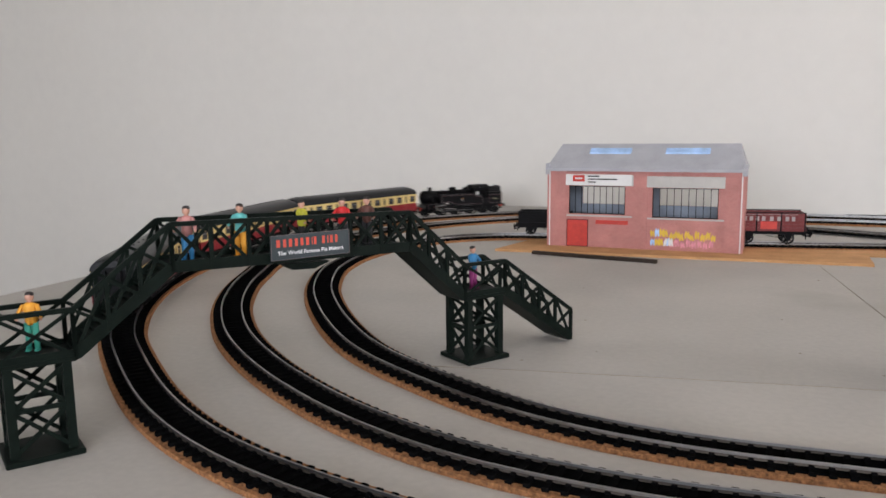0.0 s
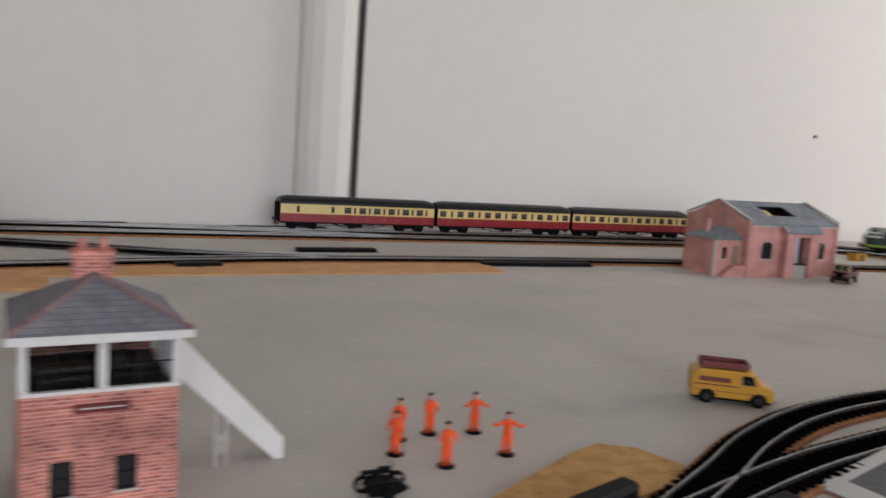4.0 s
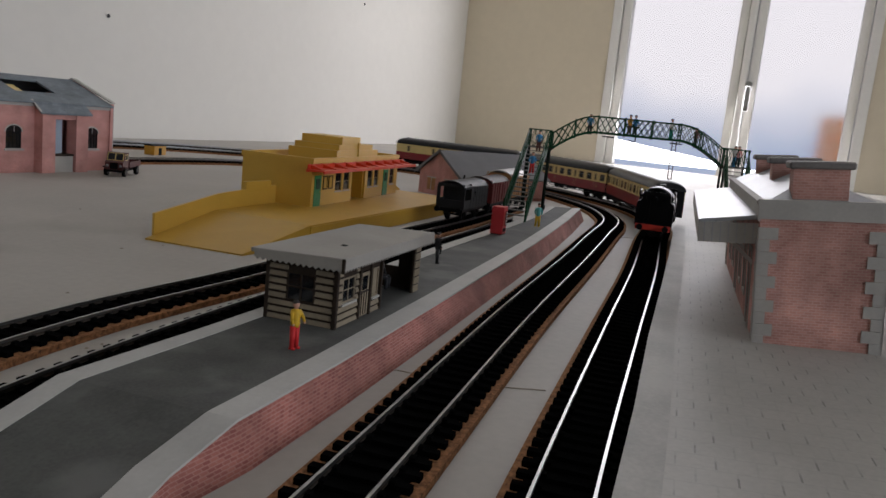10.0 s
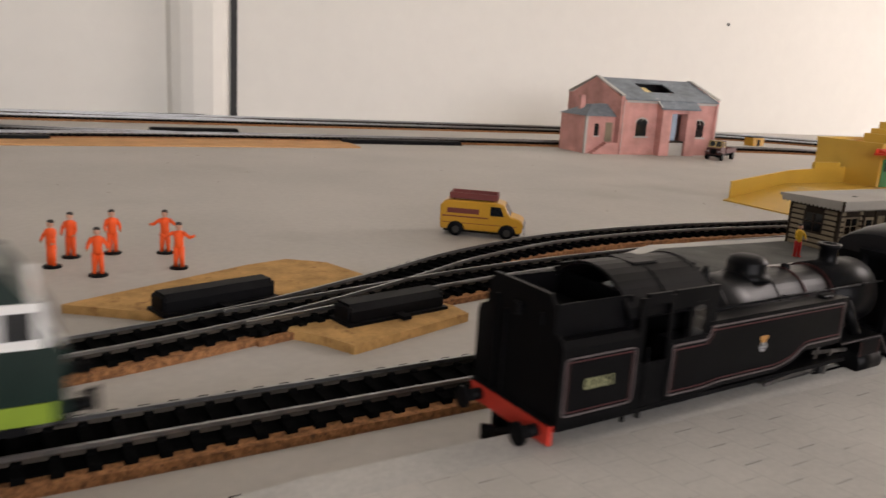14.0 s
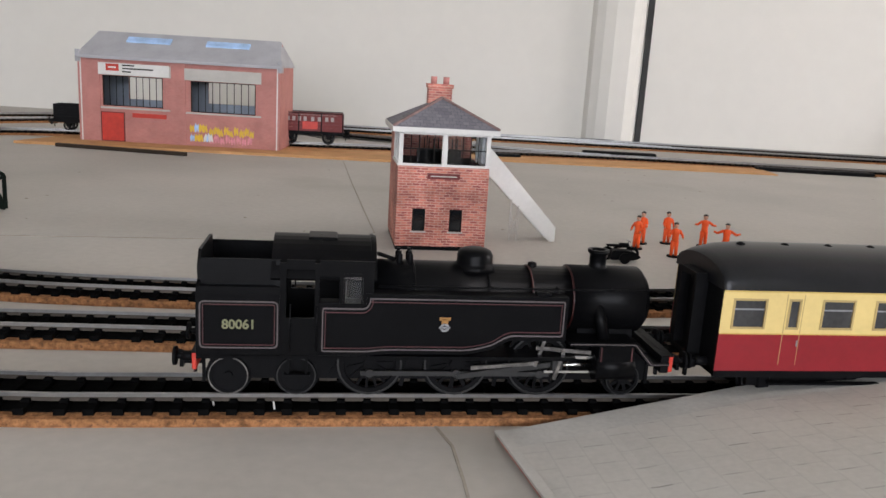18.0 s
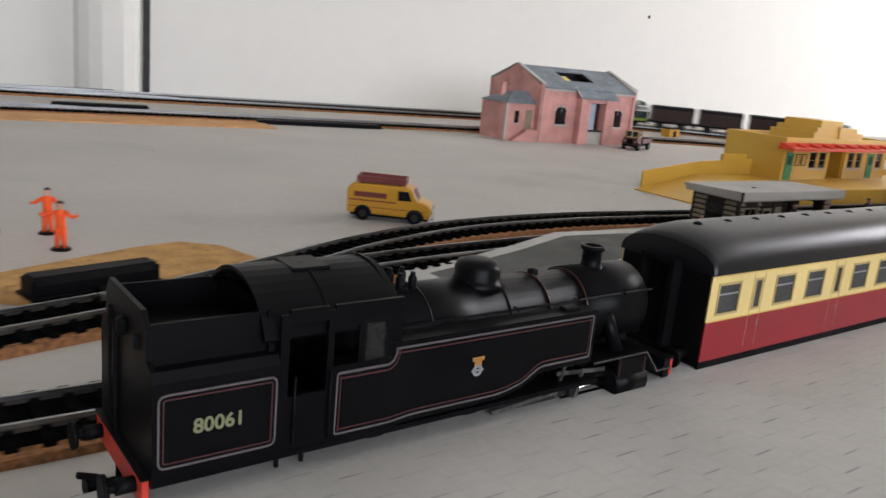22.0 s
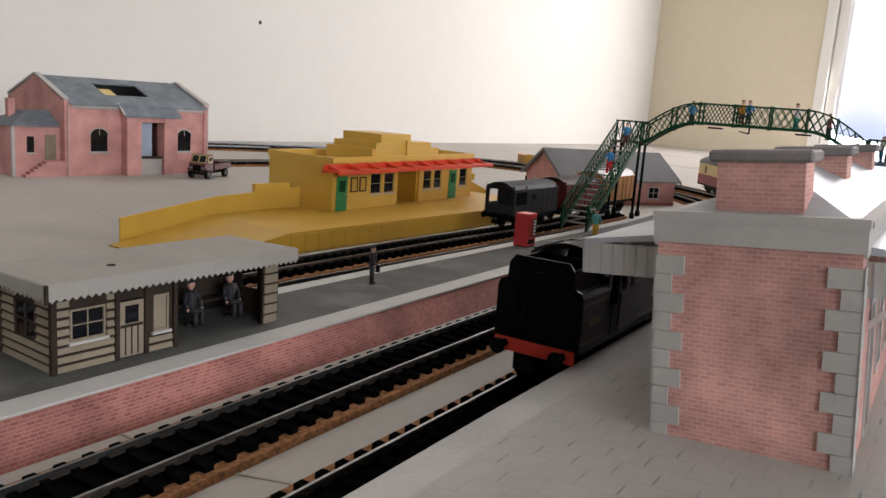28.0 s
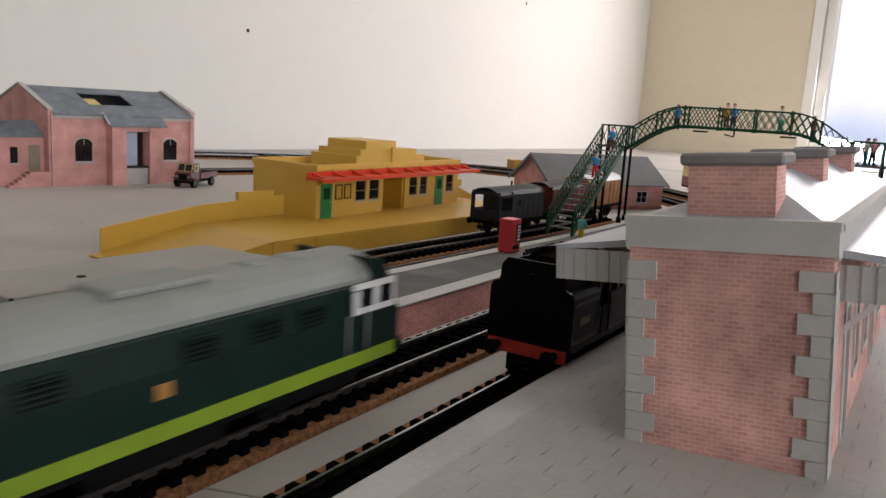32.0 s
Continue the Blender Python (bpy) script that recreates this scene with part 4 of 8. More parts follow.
    for s in (1, -1):
        mm("truss_rod", beams(0.9, 0.9, ((-44, s * 13, 10.5), (-24, s * 13, 4.5)), ((-24, s * 13, 4.5), (24, s * 13, 4.5)), ((24, s * 13, 4.5), (44, s * 13, 10.5)), ((-24, s * 13, 4.5), (-24, s * 13, 11)), ((24, s * 13, 4.5), (24, s * 13, 11))), M_BLACK, e)
        mm("battery_box", bbox(-16, 6, s * 12 - 2, s * 12 + 2, 5.4, 10.6, 0.3), M_BLACK, e)
    return e


def diesel():
    """Two-cab diesel: dark green, lime band along the foot, pale window surrounds, grey roof."""
    L = 100.0
    e = thing("diesel_locomotive", Matrix(), "dark green diesel locomotive with a lime band and grey roof", "locomotive")
    prof = [(-17.6, 12), (17.6, 12), (17.9, 30), (16.6, 39), (14, 42), (-14, 42), (-16.6, 39), (-17.9, 30)]
    mm("body", prisms((prof, "x", -L + 8, L - 8)), M_DGREEN, e, "dark green body side")
    roof = [(-16.4, 40)] + [(16.8 * math.sin(a), 40 + 8.6 * math.cos(a)) for a in [math.radians(-80 + 160 * k / 12) for k in range(13)]] + [(16.4, 40)]
    r = mm("roof", prisms((roof, "x", -L + 10, L - 10)), M_DROOF, e, "pale grey roof")
    mm("roof_fan", bbox(-10, 22, -8, 8, 47.6, 49.6, 0.6), M_DROOF, r)
    for x in (-60, 45, 62):
        mm("roof_vent", bbox(x - 4, x + 4, -4, 4, 47.8, 49.2, 0.5), M_DROOF, r)
    mm("underframe", boxes((-L + 6, L - 6, -15, 15, 8, 12), (-22, 22, -14.5, 14.5, 3.5, 9)), M_BLACK, e)
    for s in (1, -1):
        mm("lime_band", boxes((-L + 2, L - 2, min(s * 17.5, s * 18.1), max(s * 17.5, s * 18.1), 11.6, 16.4)), M_LIME, e, "lime green band")
        for x in (-52, -34, 10, 34, 54):
            g = mm("grille", frame_bm([(x - 6, 29), (x + 6, 29), (x + 6, 37), (x - 6, 37)], 0, 0.7, "y", s * 17.2, s * 18.1), M_DGREEN, e)
            mm("louvre", boxes(*[(x - 5.4, x + 5.4, s * 17.5 - 0.5, s * 17.5 + 0.4, z, z + 0.6) for z in (30.2, 31.6, 33.0, 34.4, 35.8)]), M_BLACK, g)
        mm("crest", boxes((-4, 0, s * 18.0 - 0.2, s * 18.0 + 0.1, 23, 27)), M_CREST, e, "orange emblem")
        for x in (-76, 76):
            d = mm("cab_door", frame_bm([(x - 4, 14), (x + 4, 14), (x + 4, 38), (x - 4, 38)], 0, 0.4, "y", s * 17.4, s * 18.05), M_DGREEN, e)
            mm("handrail", tubes(0.35, ((x - 5, s * 18.5, 17), (x - 5, s * 18.5, 30)), ((x + 5, s * 18.5, 17), (x + 5, s * 18.5, 30)), n=6), M_SILVER, d)
    for d in (1, -1):
        # sloping cab with a pale band of windows
        lo, mid, hi = d * (L - 8), d * (L + 1), d * (L - 6)
        nose = [(lo, 12), (mid, 12), (mid, 28), (d * (L - 0.5), 29.5), (hi, 41), (d * (L - 10), 46.5), (lo - d * 8, 47.8), (lo - d * 8, 30), (lo, 30)]
        c = mm("cab", prisms((nose, "y", -17.2, 17.2)), M_DGREEN, e)
        mm("cab_window_band", prisms(([(d * (L + 0.2), 29.3), (hi + d * 0.9, 41), (hi - d * 0.2, 41), (d * (L - 1.2), 29.3)], "y", -16.6, 16.6)), M_PALE, c, "off-white window surround")
        for s in (1, -1):
            mm("cab_side_surround", boxes((min(lo - d * 18, lo + d * 5), max(lo - d * 18, lo + d * 5), min(s * 17.2, s * 18.0), max(s * 17.2, s * 18.0), 29.5, 40)), M_PALE, c, "off-white window surround")
            for k in (0, 11):
                mm("side_window", boxes((min(lo - d * (4 + k), lo + d * (3 - k)), max(lo - d * (4 + k), lo + d * (3 - k)), s * 18.1 - 0.15, s * 18.1 + 0.1, 31.8, 38.0)), M_DARKGLASS, c)
            mm("windscreen", prisms(([(d * (L + 0.3), 31), (hi + d * 1.15, 39.6), (hi + d * 0.5, 39.6), (d * (L - 0.4), 31)], "y", min(s * 1.2, s * 14), max(s * 1.2, s * 14))), M_DARKGLASS, c)
        mm("nose_panel", boxes((min(mid, mid + d * 0.3), max(mid, mid + d * 0.3), -9, 9, 14.5, 27)), M_YELLOW, c, "yellow warning panel")
        bb = mm("buffer_beam", bbox(min(mid, mid - d * 3), max(mid, mid - d * 3), -16.5, 16.5, 9.5, 13.5, 0.3), M_BLACK, e)
        buffers(bb, mid, d, 12.5)
        coupling(bb, mid - d, d, 8)
        bx = d * 62
        bg = mm("bogie", boxes((bx - 22, bx + 22, 10.8, 13.4, 4.6, 9), (bx - 22, bx + 22, -13.4, -10.8, 4.6, 9), (bx - 5, bx + 5, -12, 12, 6, 10)), M_BLACK, e)
        for ax in (bx - 15, bx + 15):
            wheelset(bg, ax, 7.0, M_BLACK, 0, M_RODS)
            for s in (1, -1):
                mm("axle_box", bbox(ax - 2.4, ax + 2.4, s * 13.4 - 0.9, s * 13.4 + 0.9, 4.4, 9.6, 0.4), M_BLACK, bg)
    return e


def chassis(e, L, wb):
    mm("solebar", boxes((-L, L, 11, 13, 10, 13), (-L, L, -13, -11, 10, 13), (-L, L, -14, 14, 13, 13.8)), M_BLACK, e)
    for x in (-wb, wb):
        wheelset(e, x, 6.0, M_BLACK, 8, M_RODS)
        for s in (1, -1):
            mm("axle_guard", prisms(([(x - 4, 10.5), (x + 4, 10.5), (x + 1.6, 4.6), (x - 1.6, 4.6)], "y", s * 12 - 0.5, s * 12 + 0.5)), M_BLACK, e)
    for s in (1, -1):
        mm("brake_lever", beams(0.7, 0.7, ((-2, s * 13.6, 9), (18, s * 13.6, 6))), M_BLACK, e)
    for d in (1, -1):
        bb = mm("headstock", boxes((min(d * L, d * (L + 1)), max(d * L, d * (L + 1)), -15, 15, 10, 14)), M_BLACK, e)
        buffers(bb, d * L, d, 12.6)
        coupling(bb, d * L, d, 7.5)


def open_wagon(material, label, load=None, L=36.0, lettering=False, group="wagons"):
    e = thing("open_wagon", Matrix(), label, "wagon", group)
    chassis(e, L, 20)
    mm("wagon_floor", boxes((-L, L, -15.5, 15.5, 13.8, 14.8)), material, e)
    for s in (1, -1):
        for k in range(5):
            z = 14.2 + k * 3.7
            mm("side_plank", boxes((-L, L, min(s * 14.6, s * 15.8), max(s * 14.6, s * 15.8), z, z + 3.45)), material, e)
        for x in (-L + 1, -12, 12, L - 1):
            mm("strap", boxes((x - 0.7, x + 0.7, s * 15.8 - 0.1, s * 15.8 + 0.5, 13.5, 33)), M_BLACK, e)
        if lettering:
            for x0 in (-31, -25, -19, -13, -7, 1, 8, 16, 22):
                mm("lettering_bar", boxes((x0, x0 + 3.4, s * 15.8 - 0.1, s * 15.8 + 0.2, 24.6, 29.2)), M_LETTER, e, "grey lettering bar")
            mm("lettering_line", boxes((-28, 28, s * 15.8 - 0.1, s * 15.8 + 0.15, 31.0, 31.4)), M_LETTER, e)
            mm("top_rim", boxes((-L, L, min(s * 14.6, s * 16.0), max(s * 14.6, s * 16.0), 32.7, 33.6)), M_BLACK, e, "black top edge")
            mm("door_panel", boxes((-8, 8, s * 15.8 - 0.1, s * 15.8 + 0.35, 16, 24)), M_RED, e, "brighter red side door")
    for d in (1, -1):
        for k in range(5):
            z = 14.2 + k * 3.7
            mm("end_plank", boxes((min(d * L, d * (L - 1.2)), max(d * L, d * (L - 1.2)), -14.6, 14.6, z, z + 3.45)), material, e)
    if load:
        bm = bmesh.new()
        rnd = random.Random(5)
        n, m = 14, 7
        g = [[bm.verts.new((-L + 1.2 + (2 * L - 2.4) * i / n, -14.6 + 29.2 * j / m, 29 + 5 * math.sin(math.pi * i / n) * math.sin(math.pi * j / m) + rnd.uniform(-0.8, 0.8))) for j in range(m + 1)] for i in range(n + 1)]
        for i in range(n):
            for j in range(m):
                bm.faces.new((g[i][j], g[i + 1][j], g[i + 1][j + 1], g[i][j + 1]))
        mm("coal_load", bm, load, e, "heap of coal")
    return e


def box_van(body, roofmat, label, L=38.0, verandah=False, group="wagons"):
    e = thing("brake_van" if verandah else "box_van", Matrix(), label, "wagon", group)
    chassis(e, L, 21)
    a, b = (-L, L) if not verandah else (-L + 22, L)
    for s in (1, -1):
        n = 6 if verandah else 7
        for k in range(n):
            x0 = a + (b - a) * k / n
            mm("side_panel", boxes((x0, x0 + (b - a) / n - 0.5, min(s * 14.8, s * 15.8), max(s * 14.8, s * 15.8), 13.8, 37)), body, e)
        for k in range(n + 1):
            x = a + (b - a) * k / n
            mm("upright", boxes((x - 0.9, x + 0.5, s * 15.8 - 0.2, s * 15.8 + 0.6, 13.8, 37)), body, e)
        if verandah:
            mm("verandah_rail", boxes((-L, a, min(s * 14.8, s * 15.8), max(s * 14.8, s * 15.8), 13.8, 23), (-L, -L + 2, min(s * 14.8, s * 15.8), max(s * 14.8, s * 15.8), 23, 37), (-L, a, min(s * 14.8, s * 15.8), max(s * 14.8, s * 15.8), 35, 37)), body, e)
            mm("window", boxes((a + 8, a + 14, s * 15.9 - 0.1, s * 15.9 + 0.1, 26, 32)), M_DARKGLASS, e)
        else:
            mm("door", frame_bm([(-8, 14), (8, 14), (8, 36), (-8, 36)], 0, 0.8, "y", s * 15.8 - 0.2, s * 15.8 + 0.7), body, e)
    mm("end_wall", boxes((a, a + 1, -15, 15, 13.8, 40)), body, e)
    mm("end_wall", boxes((b - 1, b, -15, 15, 13.8, 40)), body, e)
    if verandah:
        mm("verandah_end", boxes((-L, -L + 1, -15, 15, 13.8, 23), (-L, -L + 1, -15, -12, 23, 38), (-L, -L + 1, 12, 15, 23, 38), (-L, -L + 1, -15, 15, 36.5, 40)), body, e)
    arc = [(16.6 * math.sin(t), 33.2 + 10.2 * math.cos(t)) for t in [math.radians(-66 + 132 * k / 10) for k in range(11)]]
    mm("roof", prisms((arc + [(0.97 * y, z - 1.0) for y, z in arc[::-1]], "x", -L - 1.5, L + 1.5)), roofmat, e)
    if verandah:
        mm("stove_pipe", tubes(0.9, ((10, 4, 41), (10, 4, 47))), M_BLACK, e)
    return e

# ------------------------------------------------------------------ the room
WY = 1.86   # the long wall behind the tracks
WX = 3.34   # the window wall
solid("wall_north", bbox(-3.0, WX + 0.12, WY, WY + 0.12, -0.75, 1.65), M_WALL, "cream painted plaster wall", "wall", kind="structure")
solid("wall_west", bbox(-3.12, -3.0, -1.9, WY + 0.12, -0.75, 1.65), M_WALL, "cream painted plaster wall", "wall", kind="structure")
S0, S1 = -0.9, 1.6   # a second window, in the wall behind the camera: x from, to
solid("wall_south", boxes((-3.0, S0, -2.02, -1.9, -0.75, 1.65), (S1, WX + 0.12, -2.02, -1.9, -0.75, 1.65), (S0, S1, -2.02, -1.9, -0.75, 0.1), (S0, S1, -2.02, -1.9, 0.95, 1.65)), M_WALL, "cream painted plaster wall", "wall", kind="structure")
W0, W1, WB, WT = 0.482, 1.315, -0.085, 1.40  # window opening: y from, to; z from, to
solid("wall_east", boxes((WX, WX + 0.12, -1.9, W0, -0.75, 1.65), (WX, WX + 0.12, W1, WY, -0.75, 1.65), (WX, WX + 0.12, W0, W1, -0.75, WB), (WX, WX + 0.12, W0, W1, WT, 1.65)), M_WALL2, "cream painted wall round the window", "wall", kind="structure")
solid("ceiling", bbox(-3.12, WX + 0.12, -2.02, WY + 0.12, 1.65, 1.77), M_CEIL, "white ceiling", "ceiling", kind="structure")
solid("floor", bbox(-3.12, WX + 0.12, -2.02, WY + 0.12, -0.85, -0.75), M_FLOOR, "brown carpet", "floor", kind="structure")
# boxed pipe on the wall with a dark joint beside it
solid("pipe_boxing", prisms(([(0.523, WY), (0.529, WY - 0.014), (0.542, WY - 0.024), (0.560, WY - 0.029), (0.590, WY - 0.029), (0.606, WY - 0.020), (0.615, WY - 0.010), (0.619, WY)], "z", -0.02, 1.65)), M_WALL, "white painted pipe boxing on the wall", "boxing", kind="structure")
# the dark joint, drawn as a thin raised strip
solid("wall_joint", bbox(0.621, 0.631, WY - 0.006, WY + 0.001, -0.02, 1.65), M_DARKGAP, "dark joint line on the wall beside the boxing", "trunking", kind="structure")
# window: outer frame, two opening lights with their own stiles, panes
win = thing("window_1", Matrix(), "white painted casement window with two tall lights", "window", kind="structure")
FB = 0.03
part("window_frame", boxes((WX - 0.005, WX + 0.09, W0, W0 + FB, WB, WT), (WX - 0.005, WX + 0.09, W1 - FB, W1, WB, WT), (WX - 0.005, WX + 0.09, W0 + FB, W1 - FB, WB, WB + 0.04), (WX - 0.005, WX + 0.09, W0 + FB, W1 - FB, WT - 0.05, WT)), M_WHITE, win)
part("mullion", bbox(WX - 0.008, WX + 0.09, 0.848, 0.872, WB + 0.04, WT - 0.05, 0.004), M_WHITE, win)
part("window_sill", bbox(WX - 0.10, WX + 0.09, W0 - 0.04, W1 + 0.04, WB - 0.03, WB, 0.006), M_WHITE, win)
for a, b in ((W0 + FB, 0.848), (0.872, W1 - FB)):
    c = part("casement_frame", boxes((WX + 0.01, WX + 0.06, a + 0.003, a + 0.030, WB + 0.044, WT - 0.054), (WX + 0.01, WX + 0.06, b - 0.030, b - 0.003, WB + 0.044, WT - 0.054), (WX + 0.01, WX + 0.06, a + 0.030, b - 0.030, WB + 0.044, WB + 0.085), (WX + 0.01, WX + 0.06, a + 0.030, b - 0.030, WT - 0.095, WT - 0.054)), M_WHITE, win, "white opening light")
    p = part("pane", bbox(WX + 0.032, WX + 0.036, a + 0.030, b - 0.030, WB + 0.085, WT - 0.095), M_PANE, c, "misted glass pane")
    p.visible_shadow = False
st = part("catch", tubes(0.011, ((WX - 0.02, 0.840, 0.305), (WX + 0.012, 0.840, 0.305))), M_STEEL, win, "metal window catch")
part("catch_handle", bbox(WX - 0.026, WX - 0.016, 0.832, 0.848, 0.22, 0.30, 0.002), M_STEEL, st)
win2 = thing("window_2", Matrix(), "white painted window behind the camera", "window", kind="structure")
part("window_frame", boxes((S0, S0 + 0.05, -2.0, -1.89, 0.1, 0.95), (S1 - 0.05, S1, -2.0, -1.89, 0.1, 0.95), (S0 + 0.05, S1 - 0.05, -2.0, -1.89, 0.1, 0.15), (S0 + 0.05, S1 - 0.05, -2.0, -1.89, 0.90, 0.95), (0.32, 0.38, -2.0, -1.89, 0.15, 0.90)), M_WHITE, win2)
# outside
solid("backdrop", bbox(WX + 1.9, WX + 1.92, -3.5, 4.5, -1.5, 3.5), M_OUT, "bright hazy daylight outside", "backdrop", kind="structure")
solid("outside_wall", bbox(WX + 1.64, WX + 1.74, -1.8, 0.575, -1.2, 0.30), M_BRICKOUT, "orange brick garden wall outside", "wall", kind="structure")

# ------------------------------------------------------------------ the baseboard
solid("baseboard", bbox(-0.590, WX - 0.004, 0.36, WY - 0.004, -0.018, 0.0), M_BOARD, "grey painted model railway board", "table", kind="structure")
legs = thing("trestle", Matrix(), "plain timber trestle under the board", "trestle")
for x in (-0.5, 0.6, 2.0, 3.1):
    for y in (0.45, 1.7):
        part("leg", bbox(x - 0.03, x + 0.03, y - 0.03, y + 0.03, -0.75, -0.06), M_STRIPWOOD, legs)
    part("bearer", bbox(x - 0.03, x + 0.03, 0.4, 1.8, -0.06, -0.018), M_STRIPWOOD, legs)

# ------------------------------------------------------------------ tracks
def arc(cx, cy, r, a0, a1, n=24):
    return [(cx + r * math.cos(math.radians(a0 + (a1 - a0) * k / n)), cy + r * math.sin(math.radians(a0 + (a1 - a0) * k / n))) for k in range(n + 1)]


EY1, EY2 = 1.78, 1.715
A_LEFT = [(0.0, 1.780), (-0.15, 1.768), (-0.28, 1.722), (-0.385, 1.645), (-0.465, 1.545), (-0.515, 1.42), (-0.532, 1.30), (-0.526, 1.19), (-0.503, 1.08), (-0.468, 0.985), (-0.42, 0.900), (-0.365, 0.829), (-0.308, 0.775), (-0.22, 0.706), (-0.14, 0.664), (-0.05, 0.640), (0.04, 0.630)]
B_LEFT = [(0.0, 1.712), (-0.13, 1.700), (-0.235, 1.660), (-0.325, 1.590), (-0.395, 1.500), (-0.440, 1.40), (-0.458, 1.30), (-0.452, 1.20), (-0.434, 1.12), (-0.412, 1.066), (-0.385, 1.007), (-0.351, 0.948), (-0.317, 0.900), (-0.273, 0.849), (-0.222, 0.803), (-0.165, 0.762), (-0.10, 0.726), (-0.03, 0.702), (0.05, 0.694)]
A_PTS = [(0.13, 0.634), (0.30, 0.654), (0.50, 0.677), (0.70, 0.706), (0.90, 0.730), (1.10, 0.753), (1.30, 0.780), (1.42, 0.794), (1.51, 0.814), (1.60, 0.856), (1.69, 0.925), (1.78, 1.03), (1.84, 1.14), (1.86, 1.26), (1.84, 1.40), (1.765, 1.55), (1.645, 1.67), (1.50, 1.745), (1.35, 1.776), (1.2, EY1), (1.0, EY1), (0.7, EY1), (0.4, EY1), (0.2, EY1)] + A_LEFT
B_PTS = [(0.13, 0.699), (0.30, 0.712), (0.50, 0.735), (0.70, 0.760), (0.90, 0.785), (1.10, 0.806), (1.29, 0.828), (1.379, 0.838), (1.446, 0.853), (1.525, 0.885), (1.60, 0.934), (1.66, 0.988), (1.72, 1.065), (1.765, 1.16), (1.78, 1.27), (1.76, 1.40), (1.70, 1.51), (1.60, 1.61), (1.48, 1.68), (1.34, 1.711), (1.2, EY2), (1.0, EY2), (0.7, EY2), (0.4, EY2), (0.2, EY2)] + B_LEFT
LA, LB = Line(smooth(A_PTS + [A_PTS[0]])), Line(smooth(B_PTS + [B_PTS[0]]))
LC = Line(smooth([(1.42, 0.968), (1.25, 0.955), (1.10, 0.948), (0.95, 0.938), (0.86, 0.933), (0.753, 0.930), (0.658, 0.914), (0.584, 0.884), (0.525, 0.848), (0.45, 0.808), (0.36, 0.779), (0.25, 0.764), (0.13, 0.753), (0.05, 0.752), (-0.02, 0.766), (-0.09, 0.799), (-0.16, 0.845), (-0.222, 0.909), (-0.285, 0.993), (-0.325, 1.065), (-0.350, 1.13), (-0.362, 1.21), (-0.352, 1.29), (-0.318, 1.365), (-0.255, 1.415), (-0.16, 1.436), (-0.04, 1.436), (0.08, 1.438), (0.30, 1.480), (0.50, 1.508), (0.80, 1.512), (1.04, 1.505), (1.30, 1.478), (1.45, 1.455), (1.58, 1.40)]))
LD = Line(smooth([(0.45, 0.806), (0.50, 0.823), (0.56, 0.843), (0.63, 0.860), (0.75, 0.879), (0.90, 0.892), (1.08, 0.902), (1.30, 0.915)]))
LF = Line(smooth([(-0.2, 1.655), (0.0, 1.645), (0.15, 1.605), (0.32, 1.545), (0.50, 1.512)]))
LG = Line(smooth([(0.25, 1.775), (0.45, 1.757), (0.65, 1.72)]))


def sleeper_mesh():
    bm = bbox(-0.0016, 0.0016, -0.0150, 0.0150, 0.0026, 0.0047)
    for y in (-0.0083, 0.0083):
        box(bm, -0.0012, 0.0012, y - 0.0020, y + 0.0020, 0.0046, 0.0056)
    me = bpy.data.meshes.new("sleeper")
    bm.normal_update(); bm.to_mesh(me); bm.free()
    me.materials.append(M_SLEEPER)
    return me


SLEEPER = sleeper_mesh()


def track(name, line, near, label, cork=True, pitch=0.0083):
    """Track along a line: cork bed, two rails, sleepers; near: stretches (s0, s1) where each sleeper is its own piece."""
    t = thing(name, Matrix(), label, "track", "tracks on the board", "structure")
    if cork:
        part("cork_bed", strip(bmesh.new(), line, 0, line.length, -0.0175, 0.0175, 0.0, 0.0027), M_CORK, t, "brown cork underlay")
    # one black strip over the cork: webbing, and the gaps' deep shade painted in
    part("sleeper_web", strip(bmesh.new(), line, 0, line.length, -0.0126, 0.0126, 0.0026, 0.0032), M_SLEEPER, t, "black strip for the webbing and the deep shade between the sleepers")
    for y in (-0.0083, 0.0083):
        r = part("rail", strip(bmesh.new(), line, 0, line.length, y - 0.00048, y + 0.00048, 0.0060, RAIL), M_RAILMETAL, t, "worn bright rail head")
        part("rail_web", strip(bmesh.new(), line, 0, line.length, y - 0.00034, y + 0.00034, 0.0046, 0.0060), M_RAILDULL, r)
    n = int(line.length / pitch)
    picks, rest = [], bmesh.new()
    for k in range(n):
        s = (k + 0.5) * pitch
        m = line.frame_at(s); m.translation.z = 0
        if len(picks) < 300 and any(a <= s <= b for a, b in near):
            picks.append(m)
        else:
            for x0, x1, y0, y1, z0, z1 in ((-0.0016, 0.0016, -0.0150, 0.0150, 0.0026, 0.0047), (-0.0012, 0.0012, -0.0103, -0.0063, 0.0046, 0.0056), (-0.0012, 0.0012, 0.0063, 0.0103, 0.0046, 0.0056)):
                v = [rest.verts.new(m @ Vector((x, y, z))) for z in (z0, z1) for y in (y0, y1) for x in (x0, x1)]
                for f in ((0, 2, 3, 1), (4, 5, 7, 6), (0, 1, 5, 4), (2, 6, 7, 3), (0, 4, 6, 2), (1, 3, 7, 5)):
                    rest.faces.new([v[i] for i in f])
    tagged(part("sleepers", rest, M_SLEEPER, t), kind="stuff")
    LATER.append((t, picks))
    return t


